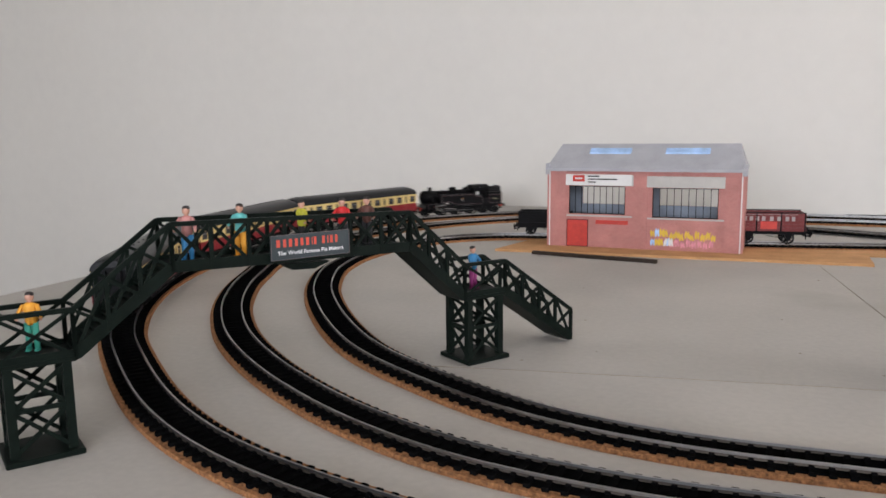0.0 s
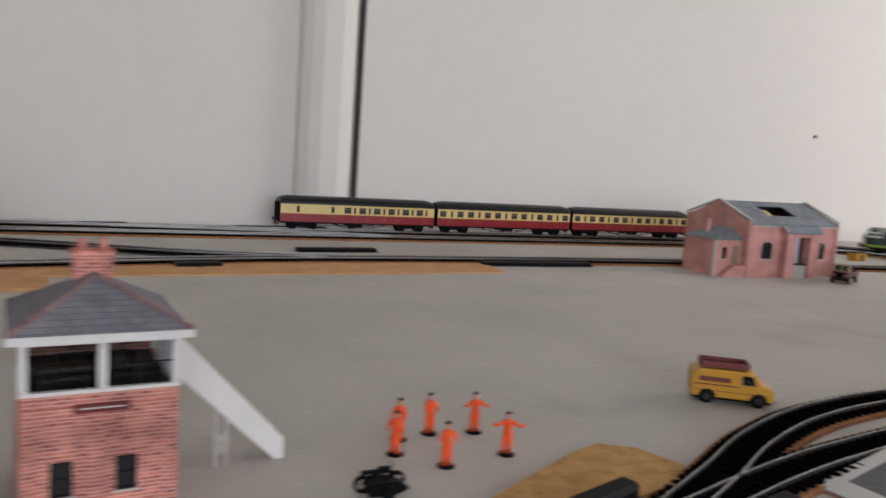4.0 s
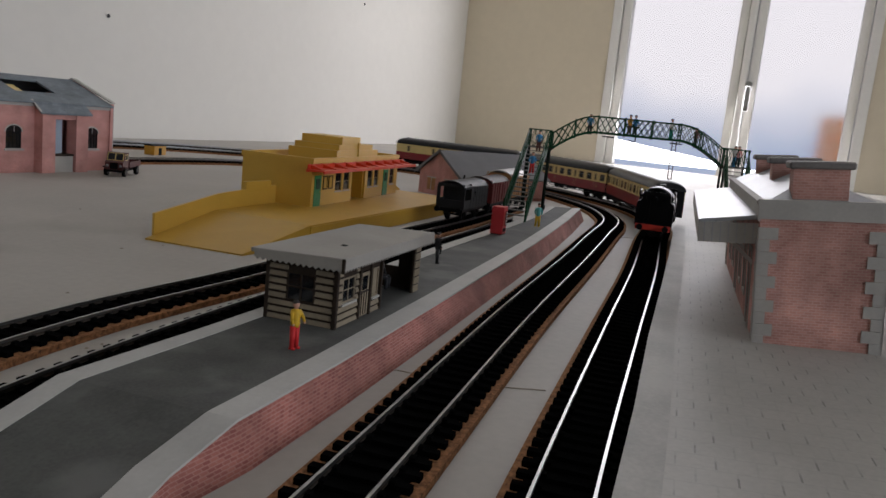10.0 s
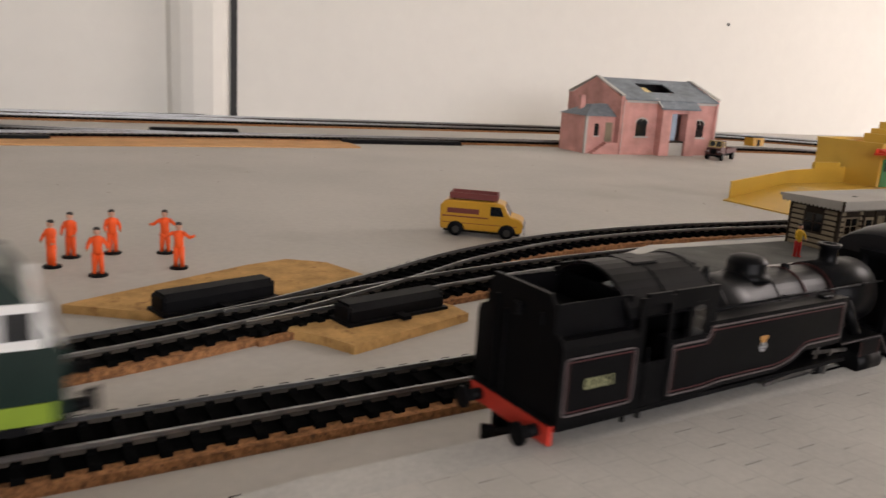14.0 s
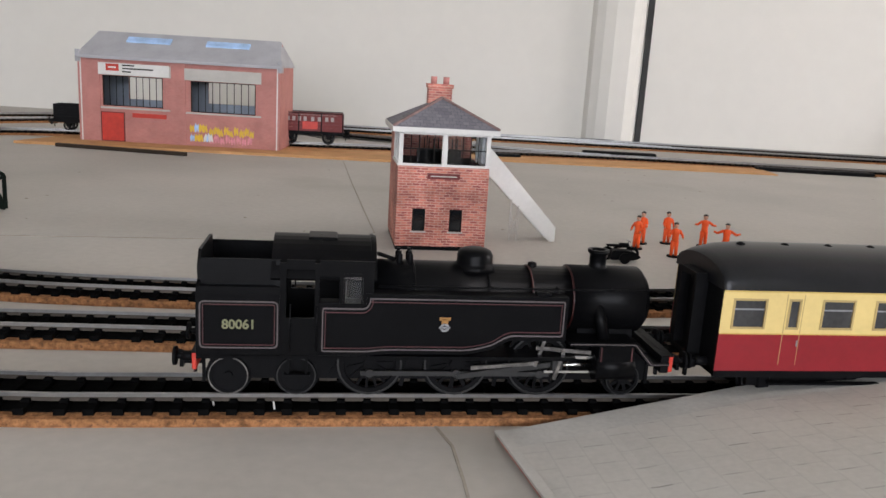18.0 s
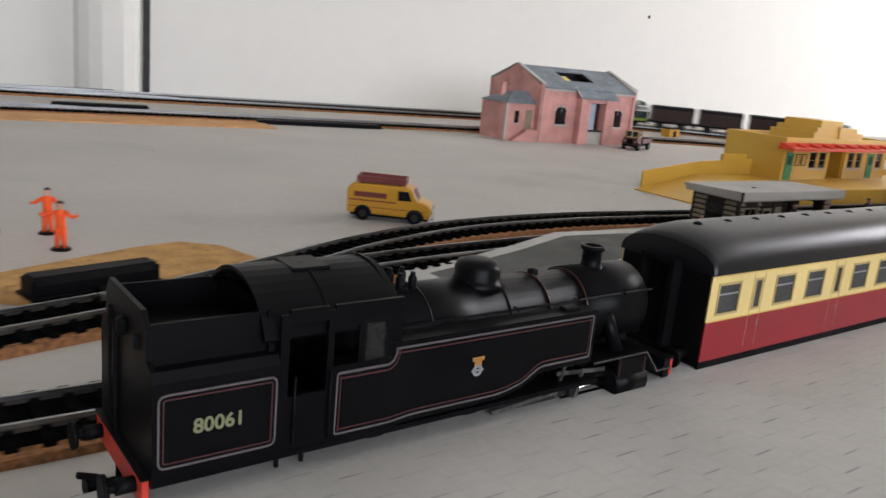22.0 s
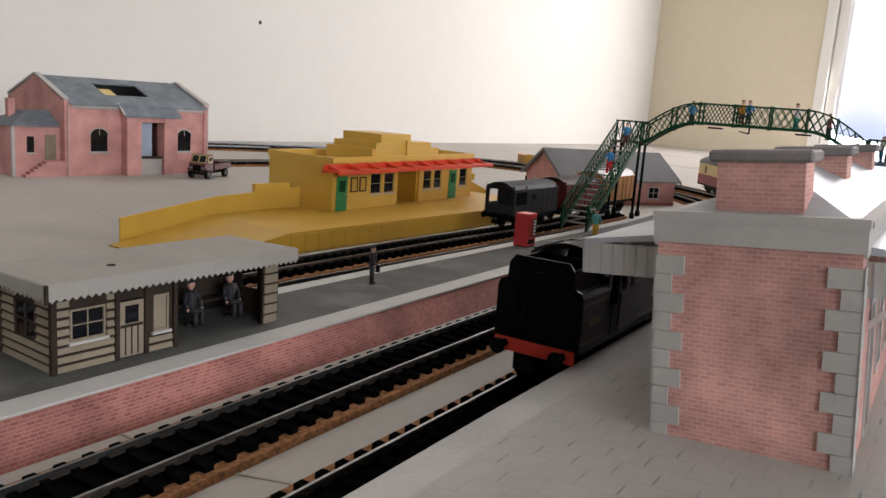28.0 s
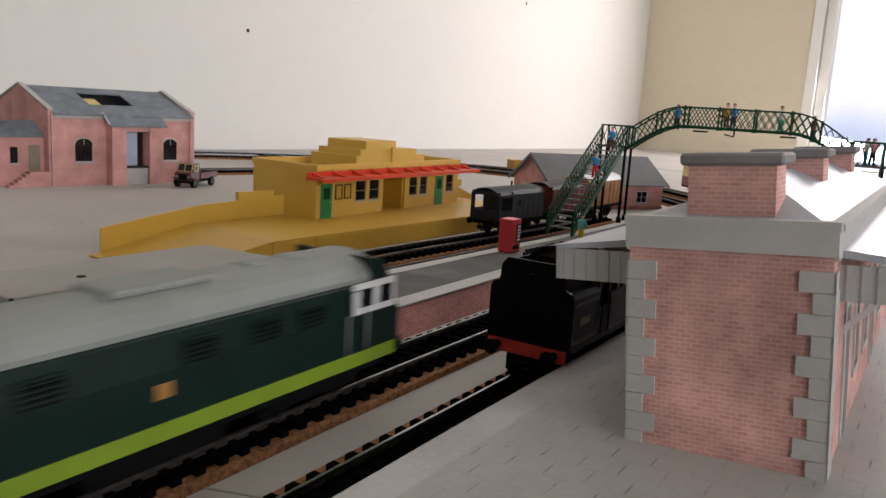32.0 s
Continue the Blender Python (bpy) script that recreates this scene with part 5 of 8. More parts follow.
LATER = []
track("track_outer", LA, [(0, 1.35), (LA.length - 0.55, LA.length)], "outer main line of black sleepers and bright rails on cork")
track("track_inner", LB, [(0, 1.2), (LB.length - 0.6, LB.length)], "inner main line of black sleepers and bright rails on cork")
track("track_yard", LC, [(0.3, 2.4)], "curved yard line of black sleepers and bright rails on cork")
track("track_bay", LD, [(0, 0.9)], "platform siding of black sleepers and dull rails")
track("track_crossover", LF, [], "siding crossover track at the back of the board", cork=False)
track("track_link", LG, [], "crossover track between the back lines", cork=False)


# ------------------------------------------------------------------ platforms
def slab(left, right, low=0.0, batter=0.0):
    """A solid between two edges of (x, y, z), down to a level; the right side may lean out towards its foot."""
    bm = bmesh.new()
    lt, rt = [bm.verts.new(p) for p in left], [bm.verts.new(p) for p in right]
    lb, rb = [bm.verts.new((p[0], p[1], low)) for p in left], [bm.verts.new((p[0], p[1] - batter * p[2] / 0.013, low)) for p in right]
    n = len(left)
    for i in range(n - 1):
        bm.faces.new((lt[i], rt[i], rt[i + 1], lt[i + 1])); bm.faces.new((lb[i], lb[i + 1], rb[i + 1], rb[i]))
        bm.faces.new((lt[i], lt[i + 1], lb[i + 1], lb[i])); bm.faces.new((rt[i], rb[i], rb[i + 1], rt[i + 1]))
    bm.faces.new((lt[0], lb[0], rb[0], rt[0])); bm.faces.new((lt[-1], rt[-1], rb[-1], lb[-1]))
    bmesh.ops.recalc_face_normals(bm, faces=bm.faces)
    return bm


def inset(edge, other, d, lift=0.0):
    """The edge moved towards the other edge by d."""
    out = []
    for p, q in zip(edge, other):
        v = Vector((q[0] - p[0], q[1] - p[1], 0)).normalized() * d
        out.append((p[0] + v.x, p[1] + v.y, p[2] + lift))
    return out


PH = 0.0165
PI = 0.0130   # the island is the lower of the two
IR = [(0.582, 0.775, 0.0012), (0.63, 0.787, 0.0042), (0.66, 0.7945, 0.0078), (0.688, 0.7960, PI), (0.75, 0.801, PI), (0.85, 0.811, PI), (1.0, 0.827, PI), (1.10, 0.838, PI), (1.20, 0.851, PI), (1.30, 0.8645, PI), (1.425, 0.884, PI)]
IL = [(0.573, 0.834, 0.0012), (0.622, 0.847, 0.0042), (0.652, 0.853, 0.0078), (0.683, 0.858, PI), (0.75, 0.861, PI), (0.85, 0.868, PI), (1.0, 0.880, PI), (1.10, 0.886, PI), (1.20, 0.892, PI), (1.30, 0.900, PI), (1.40, 0.914, PI)]
island = thing("island_platform", Matrix(), "printed card island platform with brick sides and pale edging", "platform", kind="structure")
part("brick_side", slab(IL, IR, 0.0, 0.006), M_BRICKE, island, "red brick printed side")
def ribbon(a, b, th=0.0006):
    """A thin card that lies on the edges a and b."""
    bm = bmesh.new()
    at, bt = [bm.verts.new((p[0], p[1], p[2] + th)) for p in a], [bm.verts.new((p[0], p[1], p[2] + th)) for p in b]
    al, bl = [bm.verts.new(p) for p in a], [bm.verts.new(p) for p in b]
    n = len(a)
    for i in range(n - 1):
        for q in ((at[i], bt[i], bt[i + 1], at[i + 1]), (al[i], al[i + 1], bl[i + 1], bl[i]), (at[i], at[i + 1], al[i + 1], al[i]), (bt[i], bl[i], bl[i + 1], bt[i + 1])):
            bm.faces.new(q)
    bm.faces.new((at[0], al[0], bl[0], bt[0])); bm.faces.new((at[-1], bt[-1], bl[-1], al[-1]))
    bmesh.ops.recalc_face_normals(bm, faces=bm.faces)
    return bm


part("surface", ribbon(inset(IL, IR, 0.0075, 0.0001), inset(IR, IL, 0.0095, 0.0001)), M_ASPHALT, island, "worn dark asphalt print")
for e, o, d in ((IR, IL, 0.0095), (IL, IR, 0.0075)):
    part("edging", ribbon(inset(e, o, -0.0008, 0.0001), inset(e, o, d, 0.0001), 0.0008), M_PAVEEDGE, island, "pale grey edging strip")
tipa, tipb = Vector(IL[0]), Vector(IR[0])
part("end_edging", ribbon([tuple(tipa.lerp(tipb, k / 4) + Vector((0.0, 0, 0.0004))) for k in range(5)], [tuple(tipa.lerp(tipb, k / 4) + Vector((0.014, 0.002, 0.0026))) for k in range(5)], 0.0008), M_PAVEEDGE, island, "pale edging at the ramp foot")

NE = [(0.267, 0.624, 0.0010), (0.30, 0.634, 0.0045), (0.35, 0.648, 0.0105), (0.40, 0.658, 0.0150), (0.44, 0.664, PH), (0.68, 0.690, PH), (0.764, 0.699, PH), (0.863, 0.711, PH), (1.002, 0.726, PH), (1.20, 0.748, PH), (1.36, 0.768, PH)]
PS = PH + 0.012   # it rises away from the track
NS = [(0.2985, 0.50, 0.0012), (0.32, 0.50, 0.0070), (0.37, 0.50, 0.0170), (0.42, 0.50, 0.0250), (0.46, 0.50, PS), (0.69, 0.50, PS), (0.77, 0.50, PS), (0.87, 0.505, PS), (1.01, 0.52, PS), (1.21, 0.54, PS), (1.37, 0.56, PS)]
nearp = thing("station_platform", Matrix(), "printed card platform of pale paving slabs with a ramp", "platform", kind="structure")
part("brick_side", slab([(p[0], p[1], p[2] - 0.0003) for p in NE], [(p[0], p[1], p[2] - 0.0030 if p[2] > 0.004 else 0.0008) for p in NS]), M_BRICKE, nearp, "dark red brick side")
part("paving", ribbon(inset(NE, NS, 0.0105, 0.0001), inset(NS, NE, 0.002, 0.0001)), M_PAVE, nearp, "printed grey paving slabs")
part("edging", ribbon(inset(NE, NS, -0.0008, 0.0001), inset(NE, NS, 0.0105, 0.0001), 0.0006), M_EDGE, nearp, "edging slabs of the same grey")
a, b = Vector(NE[0]), Vector(NS[0])
part("ramp_kerb", ribbon([tuple(a.lerp(b, k / 6) + Vector((-0.001, 0, 0.0008))) for k in range(7)], [tuple(a.lerp(b, k / 6) + Vector((0.0022, 0, 0.0010))) for k in range(7)], 0.0009), M_STONE, nearp, "white card edge of the ramp")


# ------------------------------------------------------------------ card buildings
def holed(x0, x1, z0, z1, holes, at, d0, d1):
    """One card wall in the plane (x, z) from depth d0 to d1, with real holes (x0, x1, z0, z1); at(x, d, z) gives a corner."""
    xs = sorted({x0, x1, *[h[0] for h in holes], *[h[1] for h in holes]})
    zs = sorted({z0, z1, *[max(z0, h[2]) for h in holes], *[h[3] for h in holes]})
    full = {(i, k) for i in range(len(xs) - 1) for k in range(len(zs) - 1)
            if not any(h[0] <= xs[i] and h[1] >= xs[i + 1] and h[2] <= zs[k] and h[3] >= zs[k + 1] for h in holes)}
    bm = bmesh.new()
    made = {}
    def v(i, k, d):
        if (i, k, d) not in made:
            made[i, k, d] = bm.verts.new(at(xs[i], d, zs[k]))
        return made[i, k, d]
    for i, k in full:
        for d in (d0, d1):
            bm.faces.new((v(i, k, d), v(i + 1, k, d), v(i + 1, k + 1, d), v(i, k + 1, d)))
        for n, a, b in (((i, k - 1), (i, k), (i + 1, k)), ((i, k + 1), (i, k + 1), (i + 1, k + 1)), ((i - 1, k), (i, k), (i, k + 1)), ((i + 1, k), (i + 1, k), (i + 1, k + 1))):
            if n not in full:
                bm.faces.new((v(*a, d0), v(*b, d0), v(*b, d1), v(*a, d1)))
    bmesh.ops.recalc_face_normals(bm, faces=bm.faces)
    return bm


def wall_y(x0, x1, y0, y1, z0, z1, holes=()):
    return holed(x0, x1, z0, z1, holes, lambda x, d, z: (x, d, z), y0, y1)


def wall_x(x0, x1, y0, y1, z0, z1, holes=()):
    return holed(y0, y1, z0, z1, holes, lambda y, d, z: (d, y, z), x0, x1)


def casement(parent, x0, x1, z0, z1, y, material, bars=(1, 2), depth=0.8, glass=None, arch=False):
    """A window in a wall that faces -y: frame, glazing bars, pane (millimetres)."""
    f = mm("window", frame_bm([(x0, z0), (x1, z0), (x1, z1), (x0, z1)], 0, 0.7, "y", y, y + depth), material, parent)
    rows = []
    for k in range(1, bars[0] + 1):
        x = x0 + (x1 - x0) * k / (bars[0] + 1); rows.append((x - 0.2, x + 0.2, y + 0.2, y + 0.5, z0, z1))
    for k in range(1, bars[1] + 1):
        z = z0 + (z1 - z0) * k / (bars[1] + 1); rows.append((x0, x1, y + 0.2, y + 0.5, z - 0.2, z + 0.2))
    if rows:
        mm("glazing_bar", boxes(*rows), material, f)
    mm("pane", boxes((x0, x1, y + 0.6, y + 0.75, z0, z1)), glass or M_DARKGLASS, f, "dark window pane")
    if arch:
        pts = [(x0 - 0.6, z1 - 0.4), (x1 + 0.6, z1 - 0.4)] + [((x0 + x1) / 2 + ((x1 - x0) / 2 + 0.6) * math.cos(t), z1 - 0.4 + 2.6 * math.sin(t)) for t in [math.pi * k / 8 for k in range(1, 8)]]
        mm("window_head", prisms((pts, "y", y + 0.3, y + 0.75)), glass or M_DARKGLASS, f)
    mm("sill", boxes((x0 - 0.8, x1 + 0.8, y - 0.9, y + 0.3, z0 - 1.0, z0)), M_STONE, f, "pale sill")
    return f


def brick_depot():
    e = thing("brick_depot", pose(-0.171, 1.360, 0.0032, 0, 0, 0), "red brick card depot with grey roof and graffiti", "building")
    W, D, H = 236, 90, 97
    holes = [(28, 98, 42, 77), (131, 207, 40, 76)]
    f = mm("front_wall", wall_y(2, W - 2, 0, 2, 0, H, holes), M_BRICKA, e)
    for x0, x1 in ((0, 25), (107, 125), (214, W)):
        mm("pier", boxes((x0, x1, -1.6, 0, 0, H)), M_BRICKA, f)
    for x in (3.2, W - 3.2):
        mm("corner_strip", boxes((x - 0.7, x + 0.7, -1.9, -1.6, 0, H)), M_PALE, f, "white downpipe strip")
    mm("sill_course", boxes((25, 107, -0.8, 0, 38.5, 40.5), (125, 214, -0.8, 0, 37.5, 39.5)), M_STONE, f)
    lint = mm("lintel", boxes((24, 108, -2.0, 0, 77.5, 91), (124, 214, -2.0, 0, 76.5, 90)), M_STONE, f)
    sg = mm("sign_board", boxes((24, 106, -2.6, -2.0, 78, 91.5)), M_PALE, f, "white sign board")
    mm("sign_emblem", boxes((33, 48, -2.9, -2.6, 82.5, 90.5)), M_RED, sg, "red emblem panel")
    mm("sign_mark", boxes((36, 45, -3.0, -2.9, 85.6, 87.4)), M_PALE, sg)
    for k, (a, b) in enumerate(((52, 66), (52, 88), (52, 62))):
        mm("sign_line", boxes((a, b, -2.75, -2.6, 88.5 - 3.6 * k, 90 - 3.6 * k)), M_INSIDE, sg)
    for x0, x1, z0, z1 in holes:
        fr = mm("window", frame_bm([(x0, z0), (x1, z0), (x1, z1), (x0, z1)], 0, 0.8, "y", -0.4, 1.6), M_INSIDE, f, "dark window frame")
        for k in range(1, 9):
            x = x0 + (x1 - x0) * k / 9
            mm("glazing_bar", boxes((x - 0.38, x + 0.38, 0.4, 0.9, z0, z1)), M_INSIDE, fr)
    d = mm("door", boxes((26, 52, -1.0, 0, 1, 34)), M_RED, f, "bright red door")
    mm("door_frame", frame_bm([(26, 1), (52, 1), (52, 34), (26, 34)], -0.8, 1.0, "y", -1.3, 0), M_WAGRED, d)
    mm("name_board", boxes((62, 102, -0.9, 0, 29.5, 34.5)), M_RED, f, "pink and red name strip")
    rnd = random.Random(3)
    tags = [(130 + 5.2 * (k % 4), 5 + 11 * (k // 4), M_YELLOW if (k + k // 4) % 3 else M_SKYLIGHT) for k in range(8)]
    tags += [(152 + 6.0 * k, 12 + 2.5 * (k % 2), M_YELLOW) for k in range(9)] + [(153 + 6.4 * k, 3 + 1.5 * (k % 2), M_GRAFPINK) for k in range(8)] + [(146 + 3.0 * k, 5, M_SKYLIGHT if k % 2 else M_PALE) for k in range(3)]
    for k, (x, z, m) in enumerate(tags):
        h = rnd.uniform(8.0, 11.0)
        lean = rnd.uniform(-1.5, 1.5)
        pts = [(x, z), (x + 1.8, z + 0.6), (x + 2.3 + lean * 0.4, z + h * 0.42), (x + 3.6, z + 0.2), (x + 5.0, z + 1.0), (x + 4.6 + lean, z + h), (x + 2.9 + lean, z + h * 0.72), (x + 1.0 + lean, z + h * 1.05), (x - 0.6 + lean * 0.5, z + h * 0.6)]
        mm("graffiti", prisms((pts, "y", -0.3 - 0.012 * k, 0.0)), m, f, "painted graffiti")
    mm("end_wall", wall_x(0, 2, 0, D, 0, H), M_BRICKA, e)
    mm("end_wall", wall_x(W - 2, W, 0, D, 0, H), M_BRICKA, e)
    # hollow, with openings in the back that the wall shows through
    back = [(26, 97, 46, 86), (128, 210, 46, 86)]
    mm("back_wall", wall_y(2, W - 2, D - 2, D, 0, H, back), M_BRICKA, e)
    mm("lining", wall_y(2.2, W - 2.2, D - 2.8, D - 2, 1, H, back), M_SHEDGLASS, e, "blue-grey card lining")
    mm("lining", boxes((2, 2.8, 2, D - 2.8, 1, H)), M_SHEDGLASS, e, "blue-grey card lining")
    mm("lining", boxes((W - 2.8, W - 2, 2, D - 2.8, 1, H)), M_SHEDGLASS, e, "blue-grey card lining")
    mm("partition", boxes((101, 102, 34, D - 2.8, 1, H)), M_SHEDGLASS, e, "blue-grey inner partition")
    for x0, x1 in ((6, 8), (W - 8, W - 6)):
        mm("gable", prisms(([(0, H), (D, H), (D / 2, H + 27)], "x", x0, x1)), M_BRICKA, e)
    mm("floor", boxes((2, W - 2, 2, D - 2, 0, 1)), M_SHEDGLASS, e)
    bm = bmesh.new()
    R = H + 31
    v = [bm.verts.new(p) for p in ((-1, -5, H), (W + 1, -5, H), (W + 1, D + 5, H), (-1, D + 5, H), (-1, -5, H + 2), (W + 1, -5, H + 2), (W + 1, D + 5, H + 2), (-1, D + 5, H + 2), (8, D / 2, R), (W - 8, D / 2, R))]
    for q in ((3, 2, 1, 0), (0, 1, 5, 4), (1, 2, 6, 5), (2, 3, 7, 6), (3, 0, 4, 7), (4, 5, 9, 8), (6, 7, 8, 9), (5, 6, 9), (7, 4, 8)):
        bm.faces.new([v[i] for i in q])
    roof = mm("roof", bm, M_GREYROOF, e, "plain grey card roof")
    mm("fascia", boxes((-1, W + 1, -5.8, -5, H - 1.5, H + 1.6)), M_GREYROOF, e)
    for x in (-2.2, W - 3):
        mm("parapet_end", bbox(x, x + 5.2, -3, 9, H - 6, H + 8, 0.4), M_GREYROOF, e, "grey parapet end")
    def up(y):
        return H + 2 + 29 * (y + 5) / (D / 2 + 5)
    for x in (48, 142):
        mm("skylight", prisms(([(24, up(24)), (33, up(33)), (33, up(33) + 2.0), (24, up(24) + 2.0)], "x", x, x + 52)), M_SKYLIGHT, roof, "pale blue skylight")
    return e


def signal_box():
    e = thing("signal_box", pose(0.2243, 0.8765, 0, 0, 0, 7), "red brick card signal box with slate hipped roof", "building")
    W, D, H, E = 56, 58, 52, 74
    mm("plinth", boxes((0.4, W - 0.4, 0.4, D - 0.4, 0, 2.6)), M_BLACK, e, "black base strip")
    holes = [(10, 18, 12, 26), (33, 41, 12, 26)]
    f = mm("front_wall", wall_y(0, W, 0, 1.6, 2.6, H, holes), M_BRICKB, e)
    for x0, x1 in ((0, 5), (22.5, 29.5), (W - 5, W)):
        mm("pier", boxes((x0, x1, -0.8, 0, 2.6, H - 8)), M_BRICKB, f)
    mm("string_course", boxes((0, W, -0.8, 0, H - 8, H - 5)), M_BRICKB, f)
    mm("name_plate", boxes((18, 38, -1.2, -0.4, H - 7.4, H - 4)), M_WAGRED, f, "dark red name plate")
    mm("name_bar", boxes((20, 36, -1.4, -1.2, H - 6.0, H - 5.4)), M_STONE, f)
    for x0, x1 in ((5, 22.5), (29.5, W - 5)):
        mid, half = (x0 + x1) / 2, (x1 - x0) / 2
        head = [(x0, H - 8), (x0, H - 14)] + [(mid - half * math.cos(math.pi * k / 10), H - 14 + 4.5 * math.sin(math.pi * k / 10)) for k in range(1, 10)] + [(x1, H - 14), (x1, H - 8)]
        mm("arch_spandrel", prisms((head, "y", -0.8, 0)), M_BRICKB, f)
    for x0, x1, z0, z1 in holes:
        casement(f, x0, x1, z0, z1, 0.6, M_INSIDE, (0, 1), arch=True)
        mm("brick_arch", prisms(([(x0 - 2, z1), (x1 + 2, z1), (x1 + 1, z1 + 3.4), ((x0 + x1) / 2, z1 + 4.6), (x0 - 1, z1 + 3.4)], "y", -0.35, 0)), M_BRICKB, f)
    mm("side_wall", wall_x(0, 1.6, 1.6, D, 2.6, H), M_BRICKB, e)
    mm("side_wall", wall_x(W - 1.6, W, 1.6, D, 2.6, H), M_BRICKB, e)
    mm("back_wall", wall_y(1.6, W - 1.6, D - 1.6, D, 2.6, E), M_BRICKB, e)
    mm("side_panel", wall_x(0, 1.6, D - 22, D, H, E), M_BRICKB, e)
    mm("upper_floor", boxes((1.6, W - 1.6, 1.6, D - 1.6, H - 1, H)), M_INSIDE, e)
    # glazed cabin
    post = 2.6
    fr = [(0, post, 0, post), (W / 2 - 1.6, W / 2 + 1.6, 0, post), (W - post, W, 0, post), (0, post, 17, 20), (W - post, W, 17, 20), (0, post, D - 24, D - 22), (W - post, W, D - 24, D - 22)]
    for x0, x1, y0, y1 in fr:
        mm("cabin_post", boxes((x0, x1, y0, y1, H, E)), M_PALE, e, "white painted post")
    mm("cabin_sill", boxes((-0.6, W + 0.6, -0.6, 2, H, H + 1.4), (-0.6, 2, 2, D - 22, H, H + 1.4), (W - 2, W + 0.6, 2, D - 22, H, H + 1.4)), M_PALE, e)
    mm("cabin_head", boxes((-0.6, W + 0.6, -0.6, 2, E - 3, E), (-0.6, 2, 2, D, E - 3, E), (W - 2, W + 0.6, 2, D, E - 3, E)), M_PALE, e)
    for x0, x1 in ((post, W / 2 - 1.6), (W / 2 + 1.6, W - post)):
        pn = mm("cabin_pane", boxes((x0, x1, 1.2, 1.4, H + 1.4, E - 3)), M_GLASS, e, "clear cabin window")
        for k in range(1, 5):
            x = x0 + (x1 - x0) * k / 5
            mm("glazing_bar", boxes((x - 0.25, x + 0.25, 0.8, 1.2, H + 1.4, E - 3)), M_INSIDE, pn)
        mm("glazing_bar", boxes((x0, x1, 0.8, 1.2, H + 10, H + 10.6)), M_INSIDE, pn)
    for x in (0.8, W - 0.8):
        for y0, y1 in ((post, 17), (20, D - 24)):
            pn = mm("cabin_pane", boxes((x - 0.1, x + 0.1, y0, y1, H + 1.4, E - 3)), M_GLASS, e, "clear cabin window")
            for k in range(1, 3):
                y = y0 + (y1 - y0) * k / 3
                mm("glazing_bar", boxes((x - 0.3, x + 0.3, y - 0.25, y + 0.25, H + 1.4, E - 3)), M_PALE, pn)
    mm("lever_frame", boxes((14, 42, 24, 30, H, H + 8), *[(15 + 3 * k, 15.7 + 3 * k, 26, 26.8, H + 8, H + 15) for k in range(9)]), M_INSIDE, e)
    # hipped roof
    o = 4.0
    bm = bmesh.new()
    pts = [(-o, -o, E), (W + o, -o, E), (W + o, D + o, E), (-o, D + o, E), (W / 2, D / 2 - 4, E + 18), (W / 2, D / 2 + 6, E + 18)]
    v = [bm.verts.new(p) for p in pts] + [bm.verts.new((p[0], p[1], E + 1.6)) for p in pts[:4]]
    for f4 in ((0, 1, 7, 6), (1, 2, 8, 7), (2, 3, 9, 8), (3, 0, 6, 9), (6, 7, 4), (7, 8, 5, 4), (8, 9, 5), (9, 6, 4, 5), (3, 2, 1, 0)):
        bm.faces.new([v[i] for i in f4])
    roof = mm("roof", bm, M_SLATE2, e, "printed dark slate roof")
    mm("eave_board", boxes((-o - 0.4, W + o + 0.4, -o - 0.6, -o, E - 1.6, E + 1.4), (-o - 0.6, -o, -o, D + o, E - 1.6, E + 1.4), (W + o, W + o + 0.6, -o, D + o, E - 1.6, E + 1.4)), M_PALE, roof, "white eaves board")
    for x in (-o, W + o):
        mm("hip_ridge", beams(1.6, 1.2, ((x, -o, E + 2), (W / 2, D / 2 - 4, E + 18.6))), M_HIP, roof, "dull terracotta ridge tiles")
    ch = mm("chimney", bbox(W / 2 - 7.5, W / 2 + 7.5, D / 2 + 6, D / 2 + 16, E + 6, E + 26, 0.2), M_BRICKB, e, "red brick chimney stack")
    mm("chimney_cap", bbox(W / 2 - 8.3, W / 2 + 8.3, D / 2 + 5.2, D / 2 + 16.8, E + 24, E + 26.4, 0.2), M_BRICKB, ch)
    for x in (W / 2 - 4, W / 2 + 4):
        mm("chimney_pot", tubes(2.0, ((x, D / 2 + 11, E + 26), (x, D / 2 + 11, E + 31))), M_BRICKA, ch, "terracotta pot")
    # outside stair
    st = mm("stair_side", prisms(([(W + 1, H - 2), (W + 1, H + 9), (W + 8, H + 9), (W + 56, 10), (W + 56, 0), (W + 52, 0)], "y", 36, 37)), M_PALE, e, "white card stair side")
    mm("stair_side", prisms(([(W + 1, H - 2), (W + 1, H + 9), (W + 8, H + 9), (W + 56, 10), (W + 56, 0), (W + 52, 0)], "y", 48, 49)), M_PALE, e, "white card stair side")
    for k in range(16):
        x, z = W + 6 + 3.0 * k, H - 3.2 - 3.0 * k
        mm("tread", boxes((x, x + 3.4, 37, 48, z, z + 0.8)), M_STONE, e)
    mm("stair_leg", beams(1.0, 1.0, ((W + 24, 36.5, 0), (W + 24, 36.5, 28)), ((W + 29, 36.5, 0), (W + 29, 36.5, 24)), ((W + 24, 36.5, 4), (W + 29, 36.5, 18)), ((W + 29, 36.5, 4), (W + 24, 36.5, 18))), M_STONE, e)
    mm("stair_leg", beams(1.4, 1.4, ((W + 2, 36.5, 0), (W + 2, 36.5, H))), M_STONE, e)
    return e


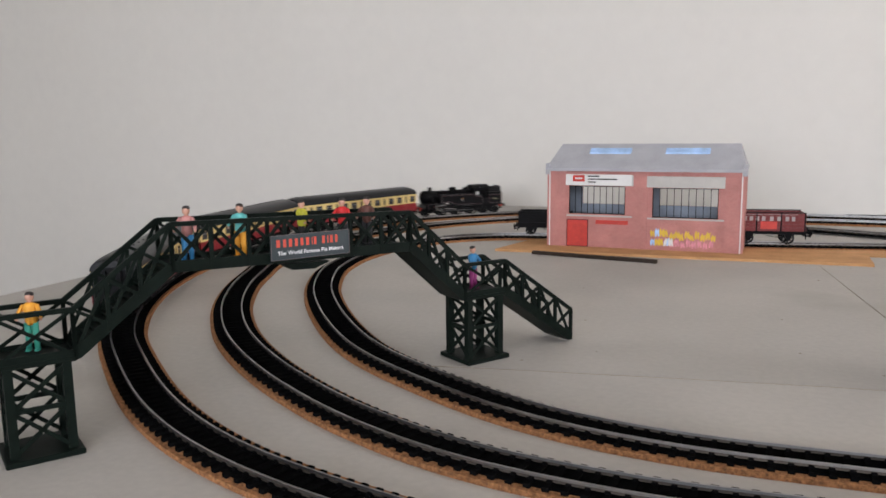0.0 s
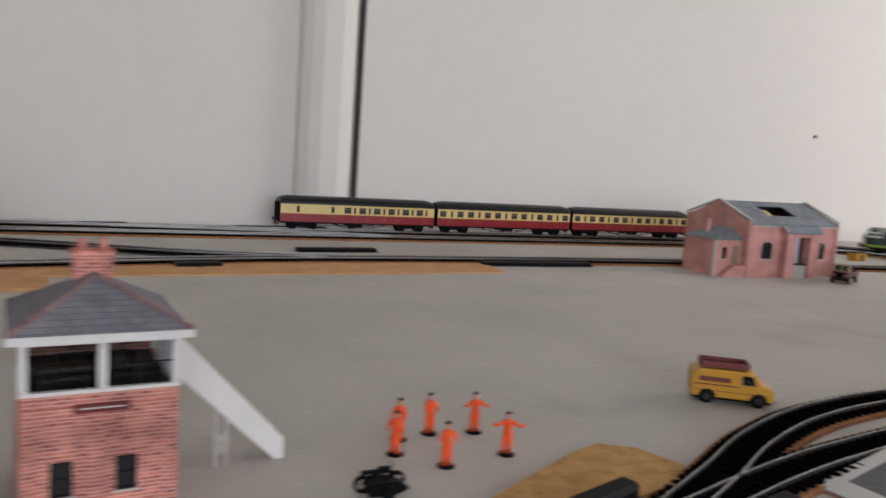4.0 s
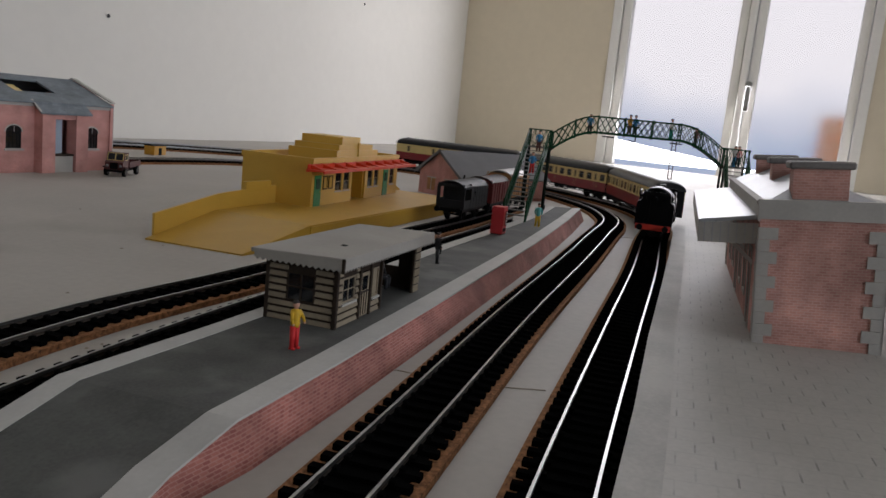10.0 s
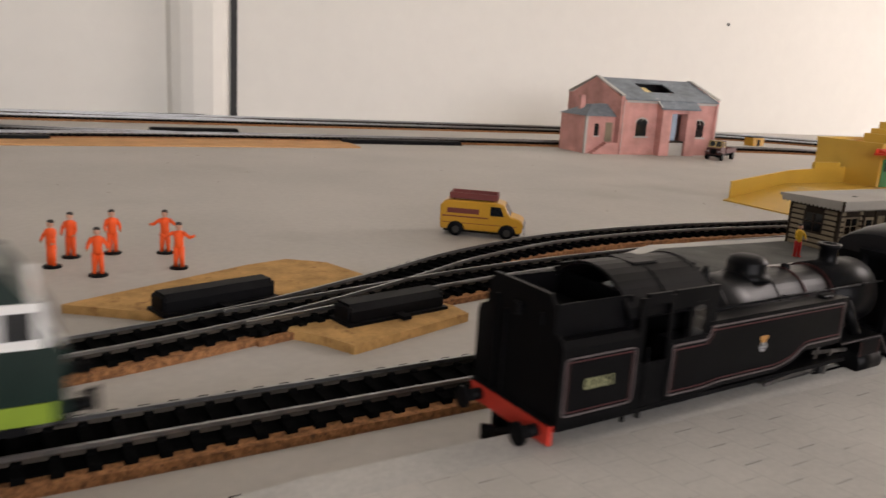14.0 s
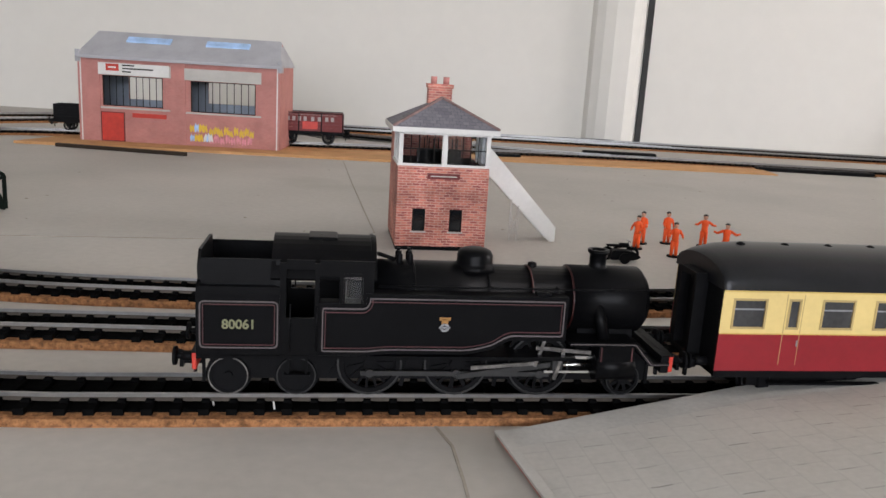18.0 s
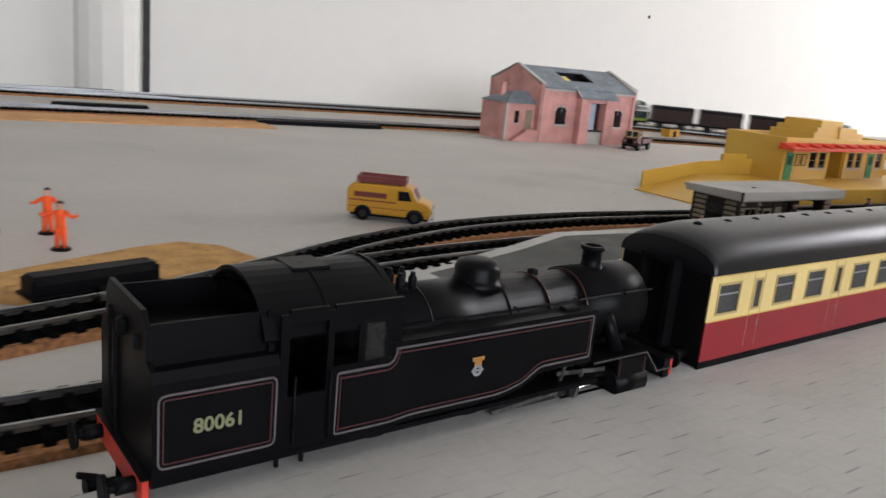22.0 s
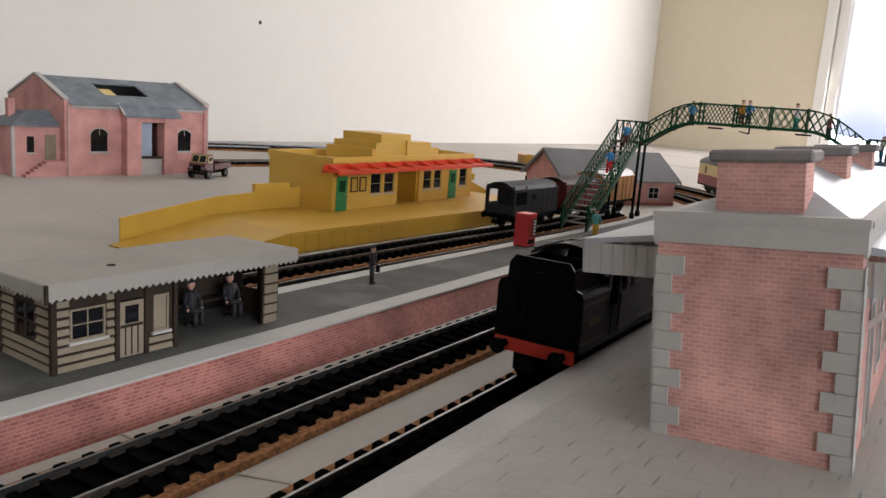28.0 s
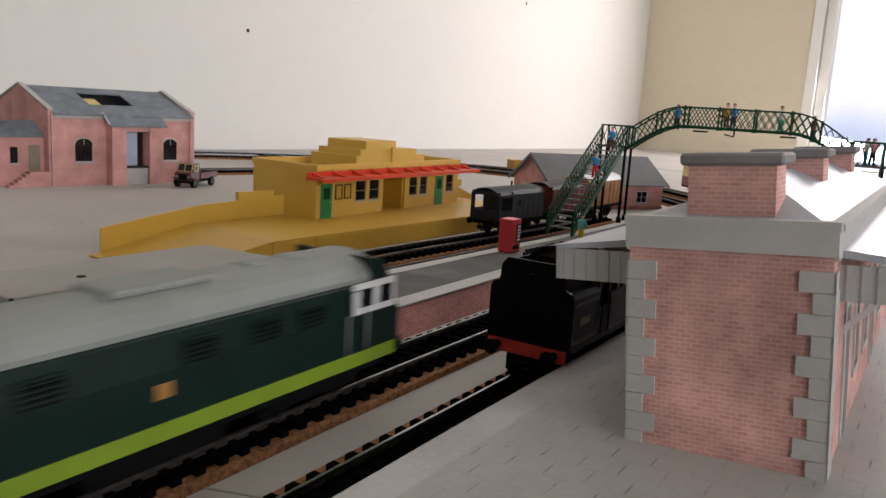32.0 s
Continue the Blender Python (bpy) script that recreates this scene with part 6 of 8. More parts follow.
def goods_shed():
    e = thing("goods_shed", pose(1.064, 1.408, 0, 0, 0, 1.5), "pink brick card goods shed with slate roof", "building")
    W, D, H, R = 180, 126, 79, 105
    holes = [(27, 47, 27, 45), (82, 112, 0, 62), (138, 157, 27, 45)]
    f = mm("front_wall", wall_y(2, W - 2, 0, 2.4, 0, H, holes), M_BRICKC, e)
    for x0, x1 in ((0, 5), (W - 5, W)):
        mm("corner_pier", boxes((x0, x1, -2.0, 2.4, 0, H + 1)), M_BRICKC, f)
        mm("pier_edge", boxes((x0 + (0 if x0 < 1 else 4.2), x0 + (0.8 if x0 < 1 else 5), -2.25, -2.0, 0, H)), M_STONE, f)
    for x0, x1 in ((5, 62), (133, W - 5)):
        mm("plinth", boxes((x0, x1, -0.9, 0, 0, 13)), M_BRICKC, f)
        mm("cornice", boxes((x0, x1, -1.6, 0, H - 5, H - 2)), M_STONE, f)
    for h in (holes[0], holes[2]):
        casement(f, *h, 0.4, M_INSIDE, (3, 3), arch=True, glass=M_DARKGLASS)
        mid, half = (h[0] + h[1]) / 2, (h[1] - h[0]) / 2
        for rim, material, y0, name in ((1.6, M_STONE, -0.35, "arch_surround"), (0.2, M_DARKGLASS, -0.6, "arch_light")):
            arch = [(mid + (half + rim) * math.cos(math.pi * k / 12), h[3] + (7 + rim) * math.sin(math.pi * k / 12)) for k in range(13)]
            mm(name, prisms((arch, "y", y0, 0)), material, f)
        mm("arch_bar", boxes((mid - 0.3, mid + 0.3, -0.8, -0.6, h[3], h[3] + 6.6)), M_STONE, f)
        mm("window_sill", boxes((h[0] - 2, h[1] + 2, -1.8, 0, h[2] - 2.4, h[2] - 0.2)), M_STONE, f)
    # entrance bay
    for x0, x1 in ((64, 82), (112, 130)):
        mm("bay_pier", prisms(([(-12, 0), (0, 0), (0, 76), (-12, 66)], "x", x0, x1)), M_BRICKC, e)
    mm("bay_head", boxes((82, 112, -11, -9, 61, 66)), M_BRICKC, e)
    mm("door_leaf", boxes((86, 104, 1.2, 2.2, 21, 61)), M_DOORBLUE, e, "pale blue sliding door")
    mm("door_leaf", boxes((105, 111, 26, 28, 0, 60)), M_DOORBLUE, e, "pale blue sliding door")
    mm("loading_dock", bbox(83, 111, -9, 30, 0, 19, 0.4), M_STONE, e, "grey stone loading dock")
    mm("dock_top", boxes((82.5, 111.5, -9.6, 31, 19, 21)), M_TIMBER, e)
    mm("floor", boxes((2, W - 2, 2.4, D - 2, 0, 0.8)), M_STONE, e)
    # gables with stepped shoulders
    g = [(0, 0), (D, 0), (D, H + 3), (D - 7, H + 3), (D / 2 + 4, R), (D / 2, R + 2), (D / 2 - 4, R), (7, H + 3), (0, H + 3)]
    mm("gable", prisms((g, "x", -2.5, 2)), M_BRICKC, e)
    mm("gable", prisms((g, "x", W - 2, W + 2.5)), M_BRICKC, e)
    for x in (-3.2, W - 2.8):
        for y0, z0, y1, z1 in ((-1, H + 3.4, D / 2, R + 2.8), (D / 2, R + 2.8, D + 1, H + 3.4)):
            mm("coping", prisms(([(y0, z0), (y1, z1), (y1, z1 + 1.6), (y0, z0 + 1.6)], "x", x, x + 6.0)), M_STONE, e, "pale coping")
    bw = mm("back_wall", wall_y(2, W - 2, D - 2.4, D, 0, H, [(80, 114, 4, 58)]), M_BRICKC, e)
    # slate roof with an open skylight
    def slope(y):
        return H + (R - H) * (1 - abs(y - D / 2) / (D / 2))
    rows = []
    for x0, x1, y0, y1 in ((2, W - 2, -4, 20), (2, 56, 20, 51), (112, W - 2, 20, 51), (2, W - 2, 51, D / 2)):
        rows.append(([(y0, slope(y0)), (y1, slope(y1)), (y1, slope(y1) + 2.0), (y0, slope(y0) + 2.0)], "x", x0, x1))
    rows.append(([(D / 2, R), (D + 4, slope(D + 4)), (D + 4, slope(D + 4) + 2.0), (D / 2, R + 2.0)], "x", 2, W - 2))
    roof = mm("roof", prisms(*rows), M_SLATE, e, "printed blue-grey slate roof")
    mm("skylight_lining", prisms(([(20, slope(20) - 6), (51, slope(51) - 6), (51, slope(51) - 5), (20, slope(20) - 5)], "x", 58, 80)), M_CREAM, roof, "yellowed skylight lining")
    mm("canopy_roof", prisms(([(0, 78), (0, 80.4), (-14, 68.6), (-14, 66.4)], "x", 60, 134)), M_SLATE, roof, "slate canopy over the entrance")
    mm("canopy_coping", prisms(([(0, 80.6), (0, 82), (-14, 70.2), (-14, 68.6)], "x", 58.5, 61)), M_STONE, roof)
    # side annex with steps
    an = mm("annex_wall", boxes((-50, -2.5, 10, 12, 0, 50), (-50, -48, 12, 70, 0, 50), (-48, -2.5, 68, 70, 0, 50)), M_BRICKC, e, "pink brick lean-to wall")
    mm("annex_corner", boxes((-50.6, -47.6, 9.4, 12.4, 0, 51)), M_STONE, an)
    mm("annex_window", boxes((-36, -29, 9.6, 10, 24, 40)), M_INSIDE, an)
    mm("annex_sill", boxes((-37, -28, 8.8, 10, 22.6, 24)), M_STONE, an)
    d = mm("annex_door", boxes((-18, -7, 9.5, 10, 16, 42)), M_PLANK, an, "pale wooden door")
    mm("door_plank", boxes(*[(-17 + 2.7 * k, -15 + 2.7 * k, 9.3, 9.6, 17, 41) for k in range(4)]), M_PLANK, d)
    bm = bmesh.new()
    v = [bm.verts.new(p) for p in ((-53, 7, 50), (0, 7, 50), (0, 72, 50), (-53, 72, 50), (-28, 32, 64), (0, 32, 66), (0, 46, 66), (-28, 46, 64))]
    for q in ((0, 1, 5, 4), (1, 2, 6, 5), (2, 3, 7, 6), (3, 0, 4, 7), (4, 5, 6, 7), (3, 2, 1, 0)):
        bm.faces.new([v[i] for i in q])
    mm("annex_roof", bm, M_SLATE, an, "small slate hipped roof")
    mm("annex_chimney", bbox(-40, -33, 40, 47, 56, 76, 0.2), M_BRICKC, an)
    for k in range(6):
        mm("step", boxes((-42 + 4 * k, -2.5, 0, 9.4, 2.6 * k, 2.6 * k + 2.6)), M_BRICKC, an)
    for o in e.children_recursive:
        tall = 1.0 if o.name.startswith(("annex", "step", "door_plank")) else 0.95
        for v in o.data.vertices:
            v.co.z *= tall
            if v.co.x > 0:
                v.co.x *= 0.935
    return e


def yellow_station():
    e = thing("yellow_station", pose(1.095, 1.0395, 0.0145, 0, 0, 6.5), "yellow plastic station building on its ochre platform", "building")
    z = 0.0145
    back = e.matrix_basis.inverted()
    def laid(name, bm, material, parent, label=""):
        """A part given in the board's own coordinates."""
        bm.transform(back)
        return part(name, bm, material, parent, label)
    F = [(0.930, 0.980, 0.001), (1.007, 0.981, z), (1.10, 0.986, z), (1.24, 0.993, z), (1.335, 0.999, z), (1.375, 1.002, 0.004)]
    Bk = [(0.926, 1.060, 0.001), (1.005, 1.066, z), (1.10, 1.072, z), (1.24, 1.082, z), (1.335, 1.090, z), (1.375, 1.093, 0.004)]
    F[0] = (0.933, 0.984, 0.001)
    pf = laid("platform_deck", slab(Bk, F), M_YCARD2, e, "ochre platform with ramps")
    for k in range(26):
        t = k / 26
        x = 1.007 + 0.33 * t
        y = 0.981 + (x - 1.007) * 0.0545
        laid("side_panel", bbox(x, x + 0.0118, y - 0.0008, y + 0.0006, 0.0012, z - 0.0012), M_YCARD2, pf)
    # back wall on both sides
    wl = [(0.934, 1.060, 0.0), (1.01, 1.0665, 0.0), (1.10, 1.0735, 0.0)]
    for p, q, h0, h1 in ((wl[0], wl[1], 0.0175, 0.027), (wl[1], wl[2], 0.027, 0.030), ((1.29, 1.088, 0), (1.335, 1.0915, 0), 0.030, 0.026), ((1.335, 1.0915, 0), (1.375, 1.095, 0), 0.026, 0.012)):
        bm = bmesh.new()
        v = [bm.verts.new(c) for c in ((p[0], p[1], 0), (q[0], q[1], 0), (q[0], q[1], h1), (p[0], p[1], h0), (p[0], p[1] + 0.002, 0), (q[0], q[1] + 0.002, 0), (q[0], q[1] + 0.002, h1), (p[0], p[1] + 0.002, h0))]
        for f in ((0, 1, 2, 3), (7, 6, 5, 4), (0, 4, 5, 1), (3, 2, 6, 7), (0, 3, 7, 4), (1, 5, 6, 2)):
            bm.faces.new([v[i] for i in f])
        bmesh.ops.recalc_face_normals(bm, faces=bm.faces)
        laid("rear_wall", bm, M_YCARD, e, "yellow ramped back wall")
    laid("wall_step", bbox(1.045, 1.078, 1.069, 1.0728, 0.026, 0.0345), M_YCARD, e)
    laid("wall_step", bbox(1.315, 1.34, 1.089, 1.0928, 0.026, 0.033), M_YCARD, e)
    b = e
    W, D, H = 207, 68, 38
    holes = [(48, 62, 11, 28), (66, 80, 11, 28), (85, 117, 0, 30), (124, 137, 11, 28), (141, 153, 11, 28), (185, 198, 11, 28)]
    f = mm("front_wall", wall_y(0, W, 0, 2, 0, H, holes), M_YCARD, b)
    mm("end_wall", wall_x(0, 2, 2, D, 0, H), M_YCARD, b)
    mm("end_wall", wall_x(W - 2, W, 2, D, 0, H), M_YCARD, b)
    mm("rear_block_wall", wall_y(2, W - 2, D - 2, D, 0, H), M_YCARD, b)
    mm("lobby", boxes((85, 87, 2, 26, 0, 32), (115, 117, 2, 26, 0, 32), (85, 117, 24, 26, 0, 32)), M_YCARD2, b)
    for h in holes:
        if h[2] > 5:
            casement(f, *h, 0.5, M_FRAME, (0, 1))
    for x in (5, 166):
        d = mm("door", boxes((x, x + 13, -0.5, 0, 0, 27)), M_GREENDOOR, f, "green door")
        mm("door_panel", boxes((x + 3, x + 10, -0.8, -0.5, 15, 24)), M_GREENBR, d)
        mm("door_knob", boxes((x + 10.4, x + 11.4, -1.0, -0.5, 12, 13.2)), M_GOLD, d)
    for x in (22, 33):
        p = mm("poster_board", frame_bm([(x, 14), (x + 8.6, 14), (x + 8.6, 26), (x, 26)], 0, 1.0, "y", -0.6, 0), M_TIMBER, f)
        mm("poster", boxes((x + 1, x + 7.6, -0.3, 0, 15, 25)), M_YCARD2, p)
    mm("flat_roof", boxes((2, W - 2, 2, D - 2, H - 4, H - 2.4)), M_YCARD2, b)
    mm("parapet", boxes((-1, W + 1, -1, 2.5, H, H + 4), (-1, 2.5, 2.5, D - 2.5, H, H + 4), (W - 2.5, W + 1, 2.5, D - 2.5, H, H + 4), (-1, W + 1, D - 2.5, D + 1, H, H + 4)), M_YCARD, b)
    mm("cornice", boxes((-1.6, W + 1.6, -1.8, 0, H - 5, H - 2.4)), M_YCARD, f)
    mm("stepped_crown", boxes((48, 146, 0.5, 50, H, H + 10), (54, 134, 1.5, 47, H + 10, H + 15), (62, 104, 2.5, 44, H + 15, H + 22)), M_YCARD, b, "stepped yellow roof crown")
    mm("crown_post", boxes((95, 98, -0.6, 1, H + 4, H + 17)), M_YCARD, b)
    c = mm("canopy", prisms(([(0, 31), (0, 33.4), (-17, 33.4), (-17, 30.8), (-16, 30.8), (-16, 32.4)], "x", -12, W + 12)), M_REDCAN, b, "bright red canopy")
    for k in range(10):
        x = -8 + 24 * k
        mm("canopy_rib", prisms(([(0, 33.4), (-16, 33.4), (0, 37.6)], "x", x, x + 2)), M_REDCAN, c)
    mm("canopy_upstand", boxes((-12, W + 12, -2.0, -1.0, 33.4, 37.2)), M_REDCAN, c)
    return e


def shelter():
    e = thing("waiting_shelter", pose(0.7815, 0.8205, PI + 0.0007, 0, 0, 4.5), "timber boarded waiting shelter with flat felt roof", "shelter")
    W, D, H = 97, 32, 26
    x0, y0 = 3, 3
    def boards(parent, a, b, z0, z1, face, at, n):
        hh = (z1 - z0) / n
        for k in range(n):
            z = z0 + k * hh
            if face == "y":
                mm("board", prisms(([(at, z + 0.2), (at - 0.9, z + 0.3), (at - 0.4, z + hh - 0.9), (at, z + hh - 0.9)], "x", a, b)), M_PLANK, parent)
            else:
                mm("board", prisms(([(at, z + 0.2), (at - 0.9, z + 0.3), (at - 0.4, z + hh - 0.9), (at, z + hh - 0.9)], "y", a, b)), M_PLANK, parent)
    fr = mm("front_frame", boxes((x0, 48, y0 + 0.6, y0 + 1.6, 0, 3.5), (x0, 48, y0 + 0.6, y0 + 1.6, 20, H), (x0, 9, y0 + 0.6, y0 + 1.6, 3.5, 20), (21, 25, y0 + 0.6, y0 + 1.6, 3.5, 20), (35, 39, y0 + 0.6, y0 + 1.6, 3.5, 20), (45, 48, y0 + 0.6, y0 + 1.6, 3.5, 20), (9, 21, y0 + 0.6, y0 + 1.6, 3.5, 9)), M_TIMBER, e, "dark timber frame")
    boards(fr, x0 + 1.5, 24, 0, 9.0, "y", y0 + 0.6, 3)
    boards(fr, x0 + 1.5, 8.6, 9.0, 24, "y", y0 + 0.6, 5)
    boards(fr, 21.4, 24, 9.0, 24, "y", y0 + 0.6, 5)
    boards(fr, 36.5, 46.5, 0, 6.0, "y", y0 + 0.6, 2)
    for x in (x0 - 0.2, 24.2, 35.2, 46.6):
        mm("corner_post", boxes((x, x + 1.5, y0 - 0.6, y0 + 0.8, 0, H)), M_TIMBER, fr)
    casement(fr, 9, 21, 9.5, 20, y0 + 0.2, M_PLANK, (1, 1), depth=0.6)
    casement(fr, 39, 45, 7, 20, y0 + 0.2, M_PLANK, (0, 0), depth=0.6, glass=M_PLANK)
    d = mm("door", boxes((26, 35, y0 + 0.2, y0 + 0.8, 0.4, 19.5)), M_PLANK, fr, "boarded half-glazed door")
    mm("door_pane", boxes((28, 33, y0, y0 + 0.3, 12, 18)), M_DARKGLASS, d)
    mm("door_rail", boxes((26.4, 34.6, y0 - 0.1, y0 + 0.2, 10.6, 11.6), (27.9, 28.3, y0 - 0.1, y0 + 0.2, 1, 10.6), (30.2, 30.6, y0 - 0.1, y0 + 0.2, 1, 10.6), (32.6, 33, y0 - 0.1, y0 + 0.2, 1, 10.6)), M_TIMBER, d)
    w = mm("west_wall", wall_x(x0 + 0.6, x0 + 1.6, y0 + 1.6, D + 3, 0, H, [(13, 25, 9.5, 20)]), M_TIMBER, e)
    for a, b, z0, z1, n in ((y0 + 0.6, D + 3, 0, 9, 3), (y0 + 0.6, 12.6, 9, 24, 5), (25.4, D + 3, 9, 24, 5)):
        boards(w, a, b, z0, z1, "x", x0 + 0.6, n)
    for y in (y0 - 0.4, D + 1.8):
        mm("corner_post", boxes((x0 - 0.5, x0 + 0.8, y, y + 1.5, 0, H)), M_TIMBER, w)
    wn = mm("side_window", boxes((x0 + 0.3, x0 + 0.7, 13, 25, 9.5, 20)), M_DARKGLASS, w)
    mm("glazing_bar", boxes((x0 - 0.2, x0 + 0.3, 18.7, 19.3, 9.5, 20), (x0 - 0.2, x0 + 0.3, 13, 25, 14.5, 15.1), (x0 - 0.2, x0 + 0.3, 12.4, 13.2, 9, 20.5), (x0 - 0.2, x0 + 0.3, 24.8, 25.6, 9, 20.5)), M_TIMBER, wn)
    mm("east_wall", wall_x(W - 2, W - 1, y0, D + 3, 0, H, [(14, 24, 11, 20)]), M_TIMBER, e)
    mm("east_wing", boxes((W - 9, W - 1, y0, y0 + 1, 0, H)), M_TIMBER, e)
    for k in range(6):
        mm("board", boxes((W - 8.4, W - 1.8, y0 - 0.6, y0, 0.4 + 4.1 * k, 3.6 + 4.1 * k)), M_PLANK, e)
    mm("rear_wall", wall_y(x0 + 1.6, W - 2, D + 2, D + 3, 0, H, [(70, 86, 12, 20)]), M_INSIDE, e)
    mm("partition", boxes((47, 48, y0 + 1, D + 2, 0, H)), M_INSIDE, e)
    mm("bench", boxes((50, W - 4, D - 8, D - 1, 6.5, 7.5), (50, W - 4, D - 2, D - 1, 7.5, 15), (52, 53, D - 7, D - 2, 0, 6.5), (W - 6, W - 5, D - 7, D - 2, 0, 6.5)), M_TIMBER, e)
    roof = mm("roof", prisms(([(-1, H + 2.6), (-1, H + 4.2), (D + 9, H + 2.8), (D + 9, H + 1.2)], "x", -0.5, W + 5)), M_SHROOF, e, "pale felt roof")
    teeth = []
    n = 40
    for k in range(n):
        a, b = -0.5 + (W + 5.5) * k / n, -0.5 + (W + 5.5) * (k + 1) / n
        teeth += [(a, H - 0.4), ((a + b) / 2, H - 1.6), (b, H - 0.4)]
    teeth = [t for i, t in enumerate(teeth) if i == 0 or t != teeth[i - 1]]
    mm("valance", prisms((teeth + [(W + 5, H + 4), (-0.5, H + 4)], "y", -1.6, -1.0)), M_SHROOF, roof, "toothed valance board")
    side = [(y, H - 0.4 if k % 2 == 0 else H - 1.6) for k, y in enumerate([-1 + 40 * k / 30 for k in range(31)])]
    mm("valance", prisms((side + [(39, H + 2.6), (-1, H + 4)], "x", -1.1, -0.5)), M_SHROOF, roof)
    mm("corner_cap", boxes((-1.3, -0.4, -1.8, -0.6, H - 1.8, H + 4.2)), M_TIMBER, roof)
    mm("stove_hole", tubes(1.5, ((30, 14, H + 3.4), (30, 14, H + 3.95))), M_INSIDE, roof, "dark flue hole")
    return e


def station_house():
    e = thing("station_building", pose(0.8874, 0.6205, 0.0218, -5.2, 0, 7), "pink brick station building with stone quoins", "building")
    # local x along the building, y across; the near gable end stands at x = 0
    W, L, H = 50, 240, 62
    mm("west_wall", boxes((0, 2, 0, W, 0, H)), M_BRICKD, e)
    mm("east_wall", boxes((L - 2, L, 0, W, 0, H)), M_BRICKD, e)
    hs = [(30, 42, 0, 38), (60, 72, 14, 38), (92, 104, 14, 38), (124, 136, 0, 38), (156, 168, 14, 38), (190, 202, 14, 38)]
    s = mm("south_wall", wall_y(2, L - 2, 0, 2, 0, H, hs), M_BRICKD, e)
    for h in hs:
        casement(s, h[0], h[1], max(h[2], 1), h[3], 0.4, M_PALE, (1, 2))
        mm("stone_surround", frame_bm([(h[0], h[2]), (h[1], h[2]), (h[1], h[3]), (h[0], h[3])], -2.2, 2.2, "y", -0.5, 0.3), M_STONE, s)
    n = mm("north_wall", wall_y(2, L - 2, W - 2, W, 0, H, hs), M_BRICKD, e)
    for h in hs:
        mm("window_back", boxes((h[0], h[1], W - 1.4, W - 0.8, h[2], h[3])), M_DARKGLASS, n)
        mm("stone_surround", frame_bm([(h[0], h[2]), (h[1], h[2]), (h[1], h[3]), (h[0], h[3])], -2.2, 2.2, "y", W - 0.3, W + 0.5), M_STONE, n)
    # quoins, alternately long and short
    k = 0
    z = 0.0
    while z < H - 10:
        w = 7.5 if k % 2 else 4.3
        hq = 5.1
        for y0, y1 in ((-0.7, w), (W - w, W + 0.7)):
            mm("quoin", boxes((-0.7, 0, y0, y1, z, z + hq)), M_STONE, e, "pale stone quoin")
        v = 4.3 if k % 2 else 7.5
        for x0, x1 in ((-0.7, v), (L - v, L + 0.7)):
            mm("quoin", boxes((x0, x1, -0.7, 0, z, z + hq)), M_STONE, e)
            mm("quoin", boxes((x0, x1, W, W + 0.7, z, z + hq)), M_STONE, e)
        z += hq + 0.15
        k += 1
    mm("stone_band", boxes((-0.9, 0, -0.9, W + 0.9, H - 6, H)), M_STONE, e, "pale stone frieze")
    mm("stone_band", boxes((0, L + 0.9, -0.9, 0, H - 7, H), (0, L + 0.9, W, W + 0.9, H - 7, H)), M_STONE, e)
    mm("parapet", boxes((-1.2, 3, -1.2, W + 1.2, H, H + 2.4)), M_STONE, e)
    mm("parapet", boxes((L - 3, L + 1.2, -1.2, W + 1.2, H, H + 2.4)), M_STONE, e)
    mm("gutter", boxes((3, L - 3, -1.6, 2, H, H + 1.6), (3, L - 3, W - 2, W + 1.6, H, H + 1.6)), M_STONE, e)
    bm = bmesh.new()
    v = [bm.verts.new(p) for p in ((2, 1, H + 0.5), (L - 2, 1, H + 0.5), (L - 2, W - 1, H + 0.5), (2, W - 1, H + 0.5), (40, W / 2, H + 12), (L - 40, W / 2, H + 12))]
    for q in ((0, 1, 5, 4), (1, 2, 5), (2, 3, 4, 5), (3, 0, 4), (3, 2, 1, 0)):
        bm.faces.new([v[i] for i in q])
    mm("roof", bm, M_LEAD, e, "shiny grey card roof")
    for x in (8, 96, 190):
        ch = mm("chimney", boxes((x, x + 14, 15, 37, H + 0.5, H + 15.4)), M_BRICKD, e, "pink brick chimney stack")
        mm("chimney_cap", bbox(x - 1.8, x + 15.8, 13, 39, H + 15.4, H + 18.6, 0.7), M_STONEDK, ch, "grey chimney cap")
    # canopies on both sides
    for s, y0 in ((1, W), (-1, 0)):
        a, b = (y0, y0 + 25) if s > 0 else (y0 - 25, y0)
        c = mm("canopy_roof", prisms(([(y0, 55), (y0, 57), (y0 + s * 25, 54.2), (y0 + s * 25, 52.8)], "x", 7.5, L - 7.5)), M_LEAD, e, "pale canopy roof")
        mm("canopy_board", boxes((7.5, L - 7.5, min(y0 + s * 25, y0 + s * 24), max(y0 + s * 25, y0 + s * 24), 44.2, 53.6)), M_STONE, c)
        mm("canopy_end", boxes((7.5, 8.5, a, b, 44.2, 53.2)), M_STONE, c)
        for k in range(7):
            y = y0 + s * (2 + 3.4 * k)
            mm("board_gap", boxes((7.2, 7.5, y - 0.2, y + 0.2, 44.2, 53.2)), M_GREYROOF, c)
        for x in (26, 80, 130, 180, 216):
            mm("bracket", prisms(([(y0, 32), (y0, 34.4), (y0 + s * 18, 52), (y0 + s * 20, 52)], "x", x, x + 1.2)), M_PALE, c)
    return e


